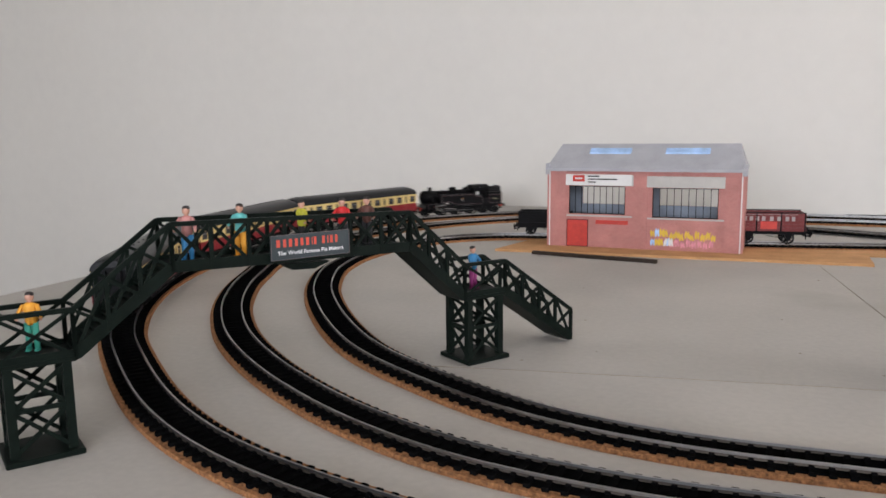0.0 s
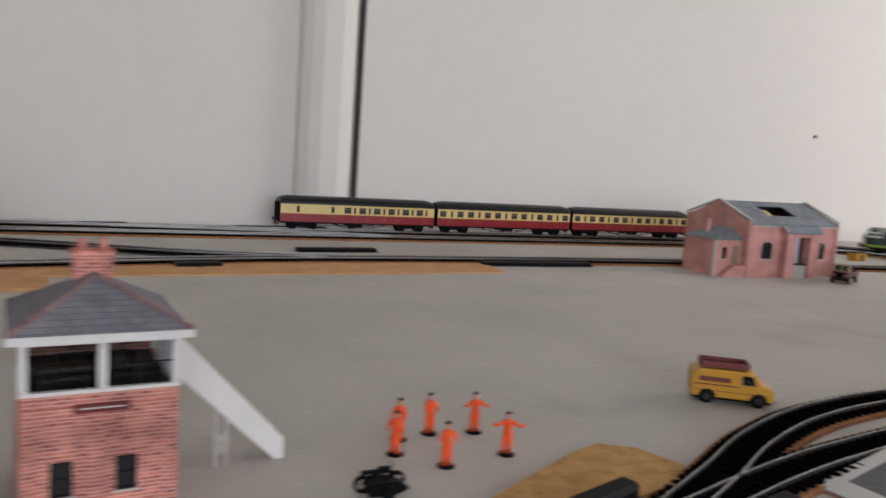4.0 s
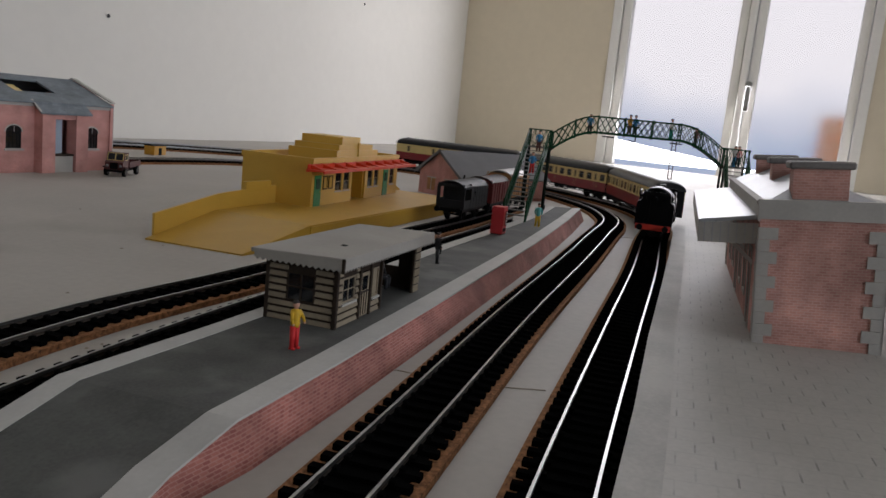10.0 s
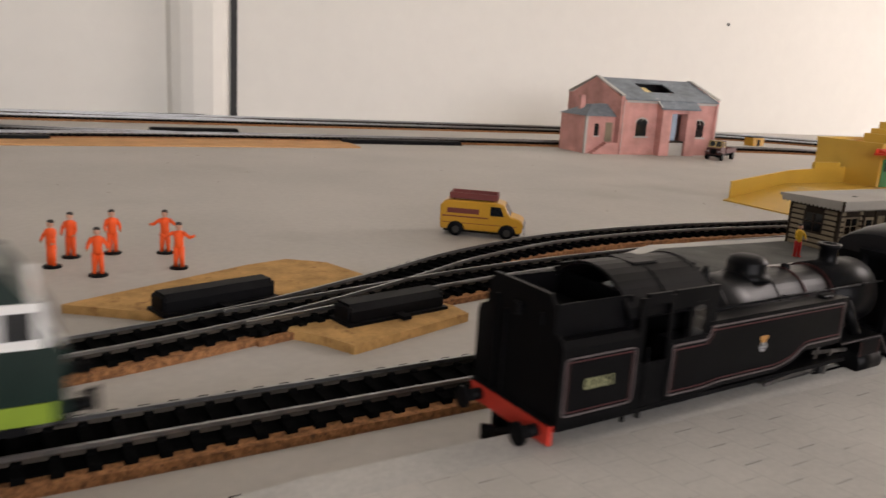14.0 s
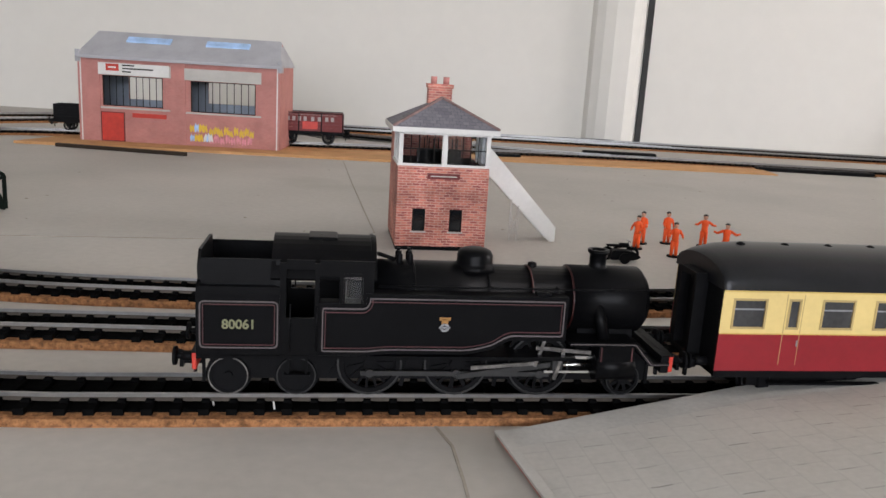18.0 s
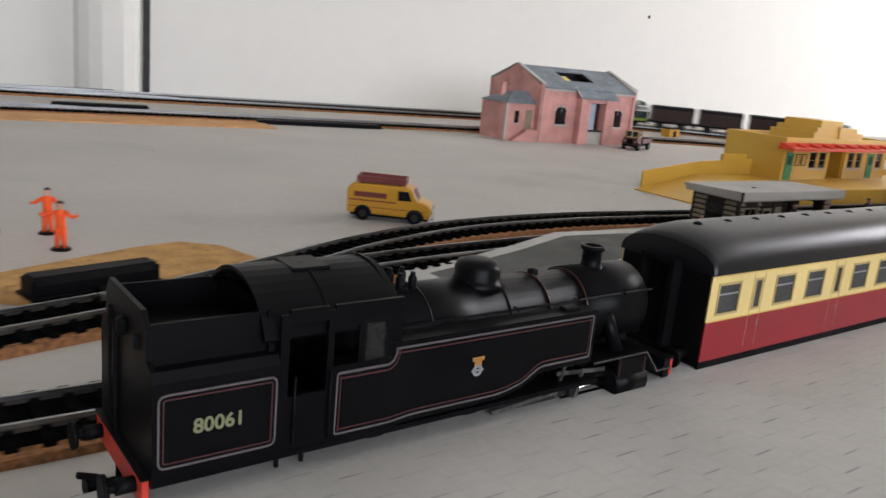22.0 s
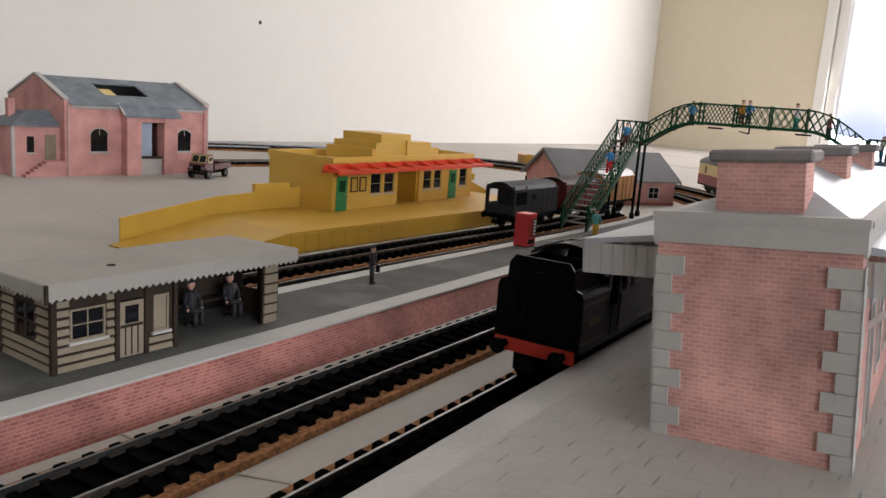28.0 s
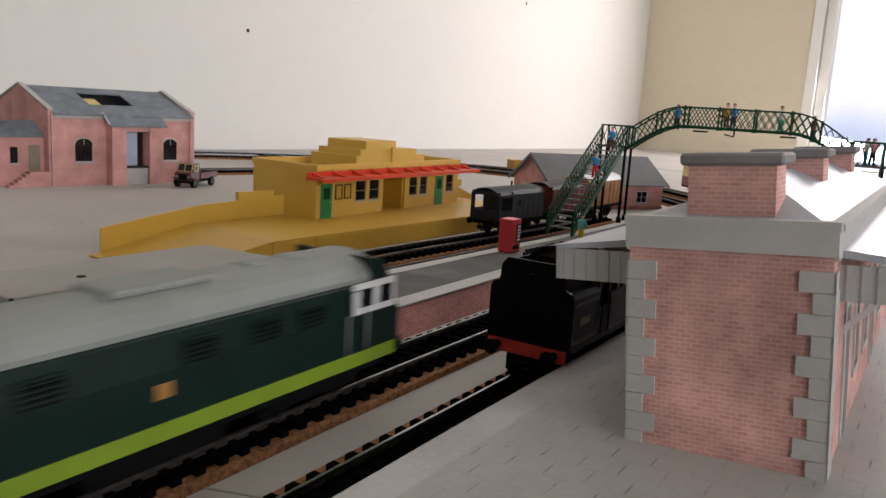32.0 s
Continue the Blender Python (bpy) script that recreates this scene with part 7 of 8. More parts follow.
def green_bridge():
    e = thing("lattice_footbridge", Matrix(), "green lattice footbridge over the two main lines", "bridge")
    A, B = Vector((1.344, 0.904, 0)), Vector((1.384, 0.734, 0))
    d = (B - A).normalized(); w = Vector((-d.y, d.x, 0))  # w points east
    span = (B - A).length
    hw = 0.011
    def arch(t):
        u = min(t, 1 - t) / 0.26
        return 0.0810 + 0.0215 * (1 if u >= 1 else math.sin(u * math.pi / 2))
    n = 28
    for s in (-1, 1):
        off = w * (hw * s)
        g = bmesh.new()
        for k in range(n):
            t0, t1 = k / n, (k + 1) / n
            for h0, th in ((0.0, 0.0024), (0.0165, 0.0013)):
                beam(g, A + d * span * t0 + off + Vector((0, 0, arch(t0) + h0)), A + d * span * t1 + off + Vector((0, 0, arch(t1) + h0)), 0.0013, th)
        side = part("side_girder", g, M_GREENBR, e, "curved green girder and handrail")
        for k in range(n + 4):
            for q in (1, -1):
                t0 = (k - 1) / n
                t1 = t0 + q * 1.6 / n
                if not (0 <= t0 <= 1 and 0 <= t1 <= 1):
                    continue
                part("lattice_bar", beams(0.0006, 0.0007, (A + d * span * t0 + off + Vector((0, 0, arch(t0))), A + d * span * t1 + off + Vector((0, 0, arch(t1) + 0.0165)))), M_GREENBR, side)
        for t in (0.0, 0.13, 0.26, 0.42, 0.58, 0.74, 0.87, 1.0):
            part("post", beams(0.0013, 0.0013, (A + d * span * t + off + Vector((0, 0, arch(t) - 0.002)), A + d * span * t + off + Vector((0, 0, arch(t) + 0.018)))), M_GREENBR, side)
    deck = bmesh.new()
    for k in range(n):
        t0, t1 = k / n, (k + 1) / n
        beam(deck, A + d * span * t0 + Vector((0, 0, arch(t0))), A + d * span * t1 + Vector((0, 0, arch(t1))), 2 * hw, 0.0010)
    part("deck", deck, M_TIMBER, e)
    for t in (0.33, 0.73):
        c = A + d * span * t
        part("under_bracket", beams(0.010, 0.0014, (c + w * 0.006 - d * 0.006 + Vector((0, 0, arch(t) - 0.0034)), c + w * 0.006 + d * 0.006 + Vector((0, 0, arch(t) - 0.0034)))), M_DKBR, e)
    c = A + d * span * 0.49 + Vector((0, 0, arch(0.49)))
    part("under_hook", beams(0.0010, 0.0010, (c, c - Vector((0, 0, 0.006))), (c - Vector((0, 0, 0.006)), c - d * 0.008 - Vector((0, 0, 0.0045)))), M_DKBR, e)
    # landings, posts and stairs at both ends
    sd = Vector((-0.985, -0.17, 0)).normalized()   # stairs run down towards the west
    sn = Vector((-sd.y, sd.x, 0))
    for end, foot in ((A, 0.125), (B, 0.125)):
        base = PI if end is A else PH
        c0 = end + (-d if end is A else d) * 0.013
        lz = 0.0810
        part("landing", beams(0.030, 0.0016, (c0 - w * 0.013 + Vector((0, 0, lz)), c0 + w * 0.013 + Vector((0, 0, lz)))), M_TIMBER, e)
        for i in (-1, 1):
            for j in (-1, 1):
                p = c0 + w * (0.011 * i) + d * (0.011 * j)
                part("column", tubes(0.0013, (p + Vector((0, 0, base)), p + Vector((0, 0, lz))), n=8), M_DKBR, e, "slim dark column")
                part("column_foot", tubes(0.0024, (p + Vector((0, 0, base)), p + Vector((0, 0, base + 0.006))), n=8), M_DKBR, e)
                part("rail_post", beams(0.0013, 0.0013, (p + Vector((0, 0, lz)), p + Vector((0, 0, lz + 0.0185)))), M_GREENBR, e)
        top0 = c0 + sd * 0.012
        for i in (-1, 1):
            o = sn * (0.0105 * i)
            a0, a1 = top0 + o + Vector((0, 0, lz)), top0 + o + sd * (foot - 0.012) + Vector((0, 0, base + 0.002))
            st = part("stair_string", beams(0.0012, 0.0045, (a0, a1)), M_GREENBR, e, "green stair string and handrail")
            part("stair_handrail", beams(0.0012, 0.0013, (a0 + Vector((0, 0, 0.0175)), a1 + Vector((0, 0, 0.0175)))), M_GREENBR, st)
            m = 22
            for k in range(m):
                for q in (0, 1):
                    p0, p1 = a0.lerp(a1, k / m), a0.lerp(a1, min(1, (k + 1.5) / m))
                    part("lattice_bar", beams(0.0005, 0.0006, (p0 + Vector((0, 0, 0.0172 * q)), p1 + Vector((0, 0, 0.0172 * (1 - q))))), M_GREENBR, st)
            part("stair_post", beams(0.0014, 0.0014, (a1 + Vector((0, 0, -0.002)), a1 + Vector((0, 0, 0.019)))), M_GREENBR, st)
        m = 17
        for k in range(m):
            p = (top0 + Vector((0, 0, lz))).lerp(top0 + sd * (foot - 0.012) + Vector((0, 0, base + 0.002)), k / m)
            part("tread", beams(0.0055, 0.0008, (p - sn * 0.0102, p + sn * 0.0102)), M_TREAD, e, "grey stair tread")
        for i in (-1, 1):
            q0 = c0 + w * (0.0115 * i)
            part("landing_rail", beams(0.0012, 0.0013, (q0 - d * 0.012 + Vector((0, 0, lz + 0.0185)), q0 + d * 0.012 + Vector((0, 0, lz + 0.0185)))), M_GREENBR, e)
            for k in range(5):
                y = -0.012 + 0.006 * k
                if k < 4:
                    part("lattice_bar", beams(0.0005, 0.0006, (q0 + d * y + Vector((0, 0, lz)), q0 + d * (y + 0.006) + Vector((0, 0, lz + 0.018)))), M_GREENBR, e)
                    part("lattice_bar", beams(0.0005, 0.0006, (q0 + d * (y + 0.006) + Vector((0, 0, lz)), q0 + d * y + Vector((0, 0, lz + 0.018)))), M_GREENBR, e)
    return e

# ------------------------------------------------------------------ small things
def figure(m, top, legs, label, base=False, arms=0.25, hair=None, seated=False, bag=False, height=23.0):
    """A painted model figure, one mesh with painted areas (millimetres)."""
    bm = bmesh.new()
    slots = [top, legs, M_SKIN, hair or M_HAIR, M_BLACK]
    def mark(k, before):
        for f in list(bm.faces)[before:]:
            f.material_index = k
            f.smooth = True
    q = height / 23.0
    dz = -5.0 if seated else 0.0
    n = len(bm.faces)
    for s in (1, -1):
        if seated:
            tube(bm, (0, s * 1.4, 6.4), (5.0, s * 1.5, 6.6), 1.3, 1.1, 8); tube(bm, (5.0, s * 1.5, 6.6), (5.2, s * 1.5, 0.6), 1.1, 0.9, 8)
        else:
            tube(bm, (0.2, s * 1.6, 0.6), (0, s * 1.2, 11), 1.0, 1.5, 8)
        box(bm, -0.9, 2.0, s * 1.6 - 0.8, s * 1.6 + 0.8, 0, 0.9)
    mark(1, n); n = len(bm.faces)
    lathe(bm, [(1.6, 10.4 + dz), (2.3, 12 + dz), (2.1, 14 + dz), (2.7, 17 + dz), (2.2, 18.6 + dz), (0.9, 19.2 + dz)], "z", (0, 0, 0), 10)
    for s in (1, -1):
        e = (1.0 + 2 * arms, s * (3.2 + 3.0 * arms), 14.4 + dz + 2.0 * arms)
        tube(bm, (0, s * 2.3, 18 + dz), e, 1.0, 0.8, 7)
        tube(bm, e, (2.4, s * (2.6 + 6 * arms), 11.6 + dz + 6 * arms), 0.8, 0.6, 7)
    mark(0, n); n = len(bm.faces)
    for s in (1, -1):
        lathe(bm, [(0.3, -0.8), (0.7, 0), (0.3, 0.8)], "z", (2.4, s * (2.6 + 6 * arms), 11.4 + dz + 6 * arms), 6)
    lathe(bm, [(0.8, 18.8 + dz), (0.8, 19.6 + dz), (1.5, 20.4 + dz), (1.6, 21.6 + dz), (1.2, 22.6 + dz)], "z", (0, 0, 0), 10)
    mark(2, n); n = len(bm.faces)
    lathe(bm, [(1.65, 21.8 + dz), (1.6, 22.5 + dz), (1.1, 23.1 + dz), (0.3, 23.3 + dz)], "z", (-0.25, 0, 0), 10)
    mark(3, n); n = len(bm.faces)
    if base:
        lathe(bm, [(4.4, 0), (4.4, 0.7), (4.0, 1.0)], "z", (0, 0, 0), 14)
    if bag:
        box(bm, 1.2, 3.4, 3.4, 6.4, 6.5, 10.5)
    mark(4, n)
    bmesh.ops.scale(bm, vec=(0.001 * q,) * 3, verts=bm.verts)
    ob = solid("model_figure", bm, slots[0], label, "figure", "model figures", m=m)
    for s in slots[1:]:
        ob.data.materials.append(s)
    return ob


for x, y, r, a in ((0.393, 0.936, -120, 0.1), (0.4120, 0.9410, -80, 0.15), (0.385, 0.918, -140, 0.2), (0.4045, 0.899, -90, 0.3), (0.437, 0.938, -100, 0.75), (0.4405, 0.906, -110, 0.95)):
    figure(pose(x, y, 0, 0, 0, r), M_ORANGE, M_ORANGE, "painted model track worker in bright orange on a black base", True, a, height=22.5)
PZ = PI + 0.0007
figure(pose(0.956, 0.856, PZ, 0, 0, -60), M_DARKF, M_DARKF, "painted model traveller in a dark suit with a bag", False, 0.1, bag=True, height=19.0)
figure(pose(0.753, 0.8215, PZ, 0, 0, -100), M_FYELLOW, M_REDF, "painted model passenger in yellow coat and red trousers", False, 0.2, height=18.0)
for x, y in ((0.847, 0.846), (0.866, 0.848)):
    figure(pose(x, y, PZ, 0, 0, -86), M_DARKF, M_DARKF, "seated dark model passenger on the shelter bench", False, 0.1, seated=True)
GD = Vector((0.2291, -0.9734, 0))
GA = Vector((1.344, 0.904, 0))
for t, z, top, legs, what in ((0.215, 0.0965, M_BLUEF, M_DARKF, "blue coat"), (0.448, 0.1000, M_AMBER, M_BROWNF, "amber coat"), (0.479, 0.1000, M_BLUEF, M_DARKF, "blue jacket"), (0.691, 0.1000, M_PALE, M_GREENF, "pale shirt"), (0.836, 0.0935, M_BROWNF, M_DARKF, "brown coat")):
    p = GA + GD * (0.1746 * t)
    figure(pose(p.x, p.y, z + 0.0031, 0, 0, -165 + 60 * t), top, legs, "painted model walker in a " + what + " on the green bridge", False, 0.15, height=21.0)
figure(pose(1.392, 0.719, 0.0818, 0, 0, 180), M_PINKF, M_DARKF, "painted model walker in pink on the bridge landing", False, 0.1, height=21)
figure(pose(1.383, 0.722, 0.0818, 0, 0, 120), M_PALE, M_BLUEF, "painted model walker in white on the bridge landing", False, 0.1, height=21)
figure(pose(1.203, 0.868, PZ, 0, 0, 10), M_TEAL, M_FYELLOW, "painted model walker in teal and yellow at the stair foot", False, 0.1, height=21)
figure(pose(1.280, 0.903, 0.0560, 0, 0, 190), M_BLUEF, M_REDF, "painted model walker in blue and red on the green stairs", False, 0.1, height=21)
figure(pose(1.320, 0.911, 0.0772, 0, 0, 190), M_BLUEF, M_BROWNF, "painted model walker in blue near the stair top", False, 0.1, height=21)


# ------------------------------------------------------------------ the dark footbridge on the left curve
def dark_bridge():
    BH = math.degrees(math.atan2(0.226, 0.1445))
    e = thing("dark_footbridge", pose(-0.2355, 0.641, 0, 0, 0, BH), "dark green plastic footbridge with cross-braced towers and an advertising board", "bridge")
    hw = 0.0122
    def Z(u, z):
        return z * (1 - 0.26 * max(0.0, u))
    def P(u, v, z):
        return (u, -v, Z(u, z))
    floor = [(-0.105, 0.008), (-0.017, 0.0495), (0.017, 0.0495), (0.066, 0.0885), (0.211, 0.0885), (0.2525, 0.0495), (0.2865, 0.0495), (0.348, 0.004)]
    top = 0.0225
    def bay(side, parent, a, b, n, depth=0.006):
        """One panel: string, handrail, posts and crosses between two places of the floor line."""
        v = hw * side
        (u0, z0), (u1, z1) = a, b
        st = part("side_string", beams(0.0016, depth, (P(u0, v, z0), P(u1, v, z1))), M_DKBR, parent)
        part("handrail", beams(0.0022, 0.0024, (P(u0, v, z0 + top), P(u1, v, z1 + top))), M_DKBR, st)
        for k in range(n + 1):
            u, z = u0 + (u1 - u0) * k / n, z0 + (z1 - z0) * k / n
            part("post", beams(0.0020, 0.0020, (P(u, v, z - 0.002), P(u, v, z + top))), M_DKBR, st)
            if k < n:
                w, y = u0 + (u1 - u0) * (k + 1) / n, z0 + (z1 - z0) * (k + 1) / n
                part("cross_brace", beams(0.0013, 0.0017, (P(u, v, z), P(w, v, y + top))), M_DKBR, st)
                part("cross_brace", beams(0.0013, 0.0017, (P(u, v, z + top), P(w, v, y))), M_DKBR, st)
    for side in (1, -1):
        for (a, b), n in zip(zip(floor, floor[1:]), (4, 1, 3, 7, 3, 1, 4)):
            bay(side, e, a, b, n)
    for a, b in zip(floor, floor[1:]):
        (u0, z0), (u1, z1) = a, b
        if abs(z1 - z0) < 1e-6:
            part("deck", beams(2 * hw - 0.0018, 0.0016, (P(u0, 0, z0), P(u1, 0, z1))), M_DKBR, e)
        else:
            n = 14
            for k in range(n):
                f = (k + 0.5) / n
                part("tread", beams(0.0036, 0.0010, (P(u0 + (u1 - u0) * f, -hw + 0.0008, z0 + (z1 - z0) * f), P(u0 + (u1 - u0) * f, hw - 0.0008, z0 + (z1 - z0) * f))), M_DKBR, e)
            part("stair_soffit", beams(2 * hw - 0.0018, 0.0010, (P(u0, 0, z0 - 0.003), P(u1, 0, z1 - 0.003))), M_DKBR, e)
    for c in (0.0, 0.2695):
        t = part("tower_base", bbox(c - 0.0175, c + 0.0175, -0.0165, 0.0165, 0, 0.0030, 0.0004), M_DKBR, e)
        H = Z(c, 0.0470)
        for i in (-1, 1):
            for j in (-1, 1):
                part("leg", beams(0.0042, 0.0042, ((c + 0.0128 * i, 0.0105 * j, 0.003), (c + 0.0128 * i, 0.0105 * j, H))), M_DKBR, t)
        hs = (0.004, 0.004 + (H - 0.004) / 2, H - 0.001)
        for i in (-1, 1):
            for k in (0, 1):
                for q in (0, 1):
                    part("tower_brace", beams(0.0013, 0.0020, ((c - 0.0128, 0.0113 * i, hs[k + q]), (c + 0.0128, 0.0113 * i, hs[k + 1 - q]))), M_DKBR, t)
                    part("tower_brace", beams(0.0013, 0.0020, ((c + 0.0136 * i, -0.0105, hs[k + q]), (c + 0.0136 * i, 0.0105, hs[k + 1 - q]))), M_DKBR, t)
            part("tower_tie", beams(0.0014, 0.0024, ((c - 0.0128, 0.0113 * i, hs[1]), (c + 0.0128, 0.0113 * i, hs[1]))), M_DKBR, t)
            part("tower_tie", beams(0.0014, 0.0024, ((c + 0.0136 * i, -0.0105, hs[1]), (c + 0.0136 * i, 0.0105, hs[1]))), M_DKBR, t)
        part("tower_head", bbox(c - 0.0165, c + 0.0165, -0.0135, 0.0135, H, H + 0.0020, 0.0003), M_DKBR, t)
    part("lamp_bracket", prisms(([(0.128, 0.0805), (0.160, 0.0790), (0.150, 0.0755), (0.136, 0.0762)], "y", -0.0040, 0.0040)), M_DKBR, e)
    # advertising board on the side that faces the room
    s = part("sign_board", bbox(0.1185, 0.1670, -0.0152, -0.0141, 0.0845, 0.0985, 0.0002), M_SIGN, e, "dark advertising board with a pale border")
    part("sign_border", frame_plain(0.1185, 0.1670, 0.0845, 0.0985, 0.0003, -0.0155), M_LINE, s)
    x = 0.1215
    for w in (0.0040, 0.0034, 0.0036, 0.0034, 0.0034, 0.0036, 0.0012, 0.0030, -0.0022, 0.0032, 0.0018, 0.0032, 0.0030):
        if w < 0:
            x -= w
            continue
        part("brand_bar", bbox(x + 0.0004, x + 0.62 * w, -0.0154, -0.0152, 0.0917, 0.0960), M_SIGNRED, s, "red brand lettering bar")
        x += w
    text("slogan", "The World Famous Pie Makers", 0.0032, M_SIGNWHITE, s, pose(0.1428, -0.0153, 0.0882, 90, 0, 0), "white slogan lettering", 0.00002)
    # painted walkers on it
    def man(u, v, z, top, legs, what, turn):
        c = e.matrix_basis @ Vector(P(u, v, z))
        figure(pose(c.x, c.y, c.z + 0.0012, 0, 0, turn), top, legs, "painted model walker in " + what + " on the dark footbridge", False, 0.3, height=29.0)
    man(0.001, -0.003, 0.0495, M_AMBER, M_GREENF, "amber and green", -60)
    man(0.077, 0.004, 0.0885, M_PINKF, M_BLUEF, "pink and blue", -70)
    man(0.106, 0.004, 0.0885, M_TEAL, M_AMBER, "teal and orange", -80)
    man(0.146, -0.003, 0.0885, M_OLIVE, M_DARKF, "olive", 20)
    man(0.172, -0.002, 0.0885, M_REDF, M_DARKF, "red", -70)
    man(0.190, -0.004, 0.0885, M_BROWNF, M_DARKF, "brown", -80)
    man(0.270, -0.002, 0.0495, M_BLUEF, M_PURPLE, "blue and purple", -20)
    return e


def frame_plain(x0, x1, z0, z1, w, y):
    return boxes((x0, x1, y, y + 0.0004, z0, z0 + w), (x0, x1, y, y + 0.0004, z1 - w, z1), (x0, x0 + w, y, y + 0.0004, z0 + w, z1 - w), (x1 - w, x1, y, y + 0.0004, z0 + w, z1 - w))


def house():
    e = thing("brick_house", pose(1.452, 1.048, 0, 0, 0, -26), "pink brick card house with a dark grey roof", "building")
    L, D, H, R = 158, 84, 31, 59
    holes = [(14, 28, 8, 22), (44, 58, 0, 24), (78, 94, 8, 22), (120, 136, 8, 22)]
    f = mm("front_wall", wall_y(2, L - 2, 0, 2, 0, H, holes), M_BRICKC, e)
    for h in holes:
        casement(f, h[0], h[1], max(1, h[2]), h[3], 0.4, M_PALE, (1, 1))
    mm("rear_wall", wall_y(2, L - 2, D - 2, D, 0, H), M_BRICKC, e)
    for x in (0, L - 2):
        mm("gable_wall", prisms(([(0, 0), (D, 0), (D, H), (D / 2, R - 1), (0, H)], "x", x, x + 2)), M_BRICKC, e)
    for x0, x1, y in ((-0.5, 0, 14), (-0.5, 0, 50), (L, L + 0.5, 14), (L, L + 0.5, 50)):
        mm("gable_window", boxes((x0, x1, y, y + 16, 6, 22)), M_WOODWAG if x0 < 0 else M_DARKGLASS, e)
        mm("window_frame", boxes((x0 - 0.3, x1 + 0.3, y + 7.5, y + 8.5, 6, 22), (x0 - 0.4, x1 + 0.4, y - 1, y + 17, 22, 23.4)), M_STONE, e)
    for a, b in (((-5, H - 3.2), (D / 2, R)), ((D + 5, H - 3.2), (D / 2, R))):
        r = mm("roof_slope", prisms(([a, b, (b[0], b[1] + 1.4), (a[0], a[1] + 1.4)], "x", -5, L + 5)), M_HOUSEROOF, e, "plain dark grey card roof")
        for x in (-5.6, L + 5):
            mm("barge_board", prisms(([(a[0], a[1] - 2.2), (b[0], b[1] - 2.2), (b[0], b[1] + 1.7), (a[0], a[1] + 1.7)], "x", x, x + 0.6)), M_HOUSEROOF, r)
    mm("plinth", boxes((-0.6, L + 0.6, -0.8, 0, 0, 4)), M_BRICKE, e)
    return e


def road_wheel(e, x, y, r, w, hub):
    t = mm("wheel", lathe(bmesh.new(), [(r * 0.6, y - w / 2), (r, y - w / 2 + 0.2), (r, y + w / 2 - 0.2), (r * 0.6, y + w / 2)], "y", (x, 0, r), 16), M_BLACK, e, "black tyre")
    mm("hub", lathe(bmesh.new(), [(r * 0.55, y - w / 2 - 0.15), (r * 0.55, y + w / 2 + 0.15)], "y", (x, 0, r), 12), hub, t)


def yellow_van():
    e = thing("yellow_van", pose(0.6295, 0.956, 0, 0, 0, -32), "yellow toy van with a maroon roof rack", "van")
    side = rounded([(-26, 4), (25, 4), (26, 11), (23.5, 13.2), (17.5, 14.6), (13.5, 21.5), (8, 22.6), (-23, 22.4), (-26.5, 19)], 1.6, 3)
    b = mm("body", prisms((side, "y", -9.6, 9.6)), M_VANYEL, e, "yellow van body")
    bmd = b.modifiers.new("bevel", "BEVEL"); bmd.width, bmd.segments, bmd.limit_method, bmd.angle_limit = 0.0009, 2, "ANGLE", 0.8
    for s in (1, -1):
        mm("cab_window", prisms(([(5, 14.2), (13.6, 14.2), (11.2, 20), (5, 20)], "y", s * 9.6 - 0.15, s * 9.6 + 0.15)), M_DARKGLASS, b)
        mm("body_line", boxes((-25, 4, s * 9.6 - 0.1, s * 9.6 + 0.12, 12.0, 12.8), (-25, 22, s * 9.6 - 0.1, s * 9.6 + 0.12, 8.2, 8.6)), M_RUST, b)
        mm("lettering_bar", boxes((-22, -2, s * 9.6 - 0.1, s * 9.6 + 0.12, 14.4, 17.6)), M_RUST, b)
        for x in (0, 12.8):
            mm("wheel_arch", prisms(([(-16 + x * 2.5 + 5.6 * math.cos(t), 3.9 + 5.6 * math.sin(t)) for t in [math.pi * k / 8 for k in range(9)]], "y", s * 9.55, s * 9.75)), M_INSIDE, b)
        for x in (-16, 16):
            road_wheel(e, x, s * 8.6, 4.2, 3.0, M_RODS)
        mm("headlight", lathe(bmesh.new(), [(1.5, 25.6), (1.3, 26.5), (0.5, 26.8)], "x", (0, s * 6.4, 9.5), 10), M_SILVER, b)
    mm("windscreen", prisms(([(17.6, 15.0), (14.1, 21.0), (13.6, 20.8), (17.0, 14.8)], "y", -8.2, 8.2)), M_DARKGLASS, b)
    mm("grille", boxes((25.5, 26.3, -4.4, 4.4, 6.5, 10.6)), M_SILVER, b)
    mm("bumper", bbox(26, 27.2, -9, 9, 3.6, 5.4, 0.3), M_SILVER, e)
    mm("underside", boxes((-24, 24, -8.5, 8.5, 2.6, 4.2)), M_BLACK, e)
    r = mm("roof_rack", boxes((-21, 9, -8, 8, 23.4, 24.2)), M_RUST, e, "maroon roof rack")
    for y in (-8, 7):
        mm("rack_rail", boxes((-21, 9, y, y + 1, 24.2, 27)), M_RUST, r)
    for x in (-21, 8):
        mm("rack_end", boxes((x, x + 1, -7, 7, 24.2, 27)), M_RUST, r)
    for x in (-19, 5):
        mm("rack_foot", boxes((x, x + 1.5, -7, 7, 22.2, 23.4)), M_RUST, r)
    return e


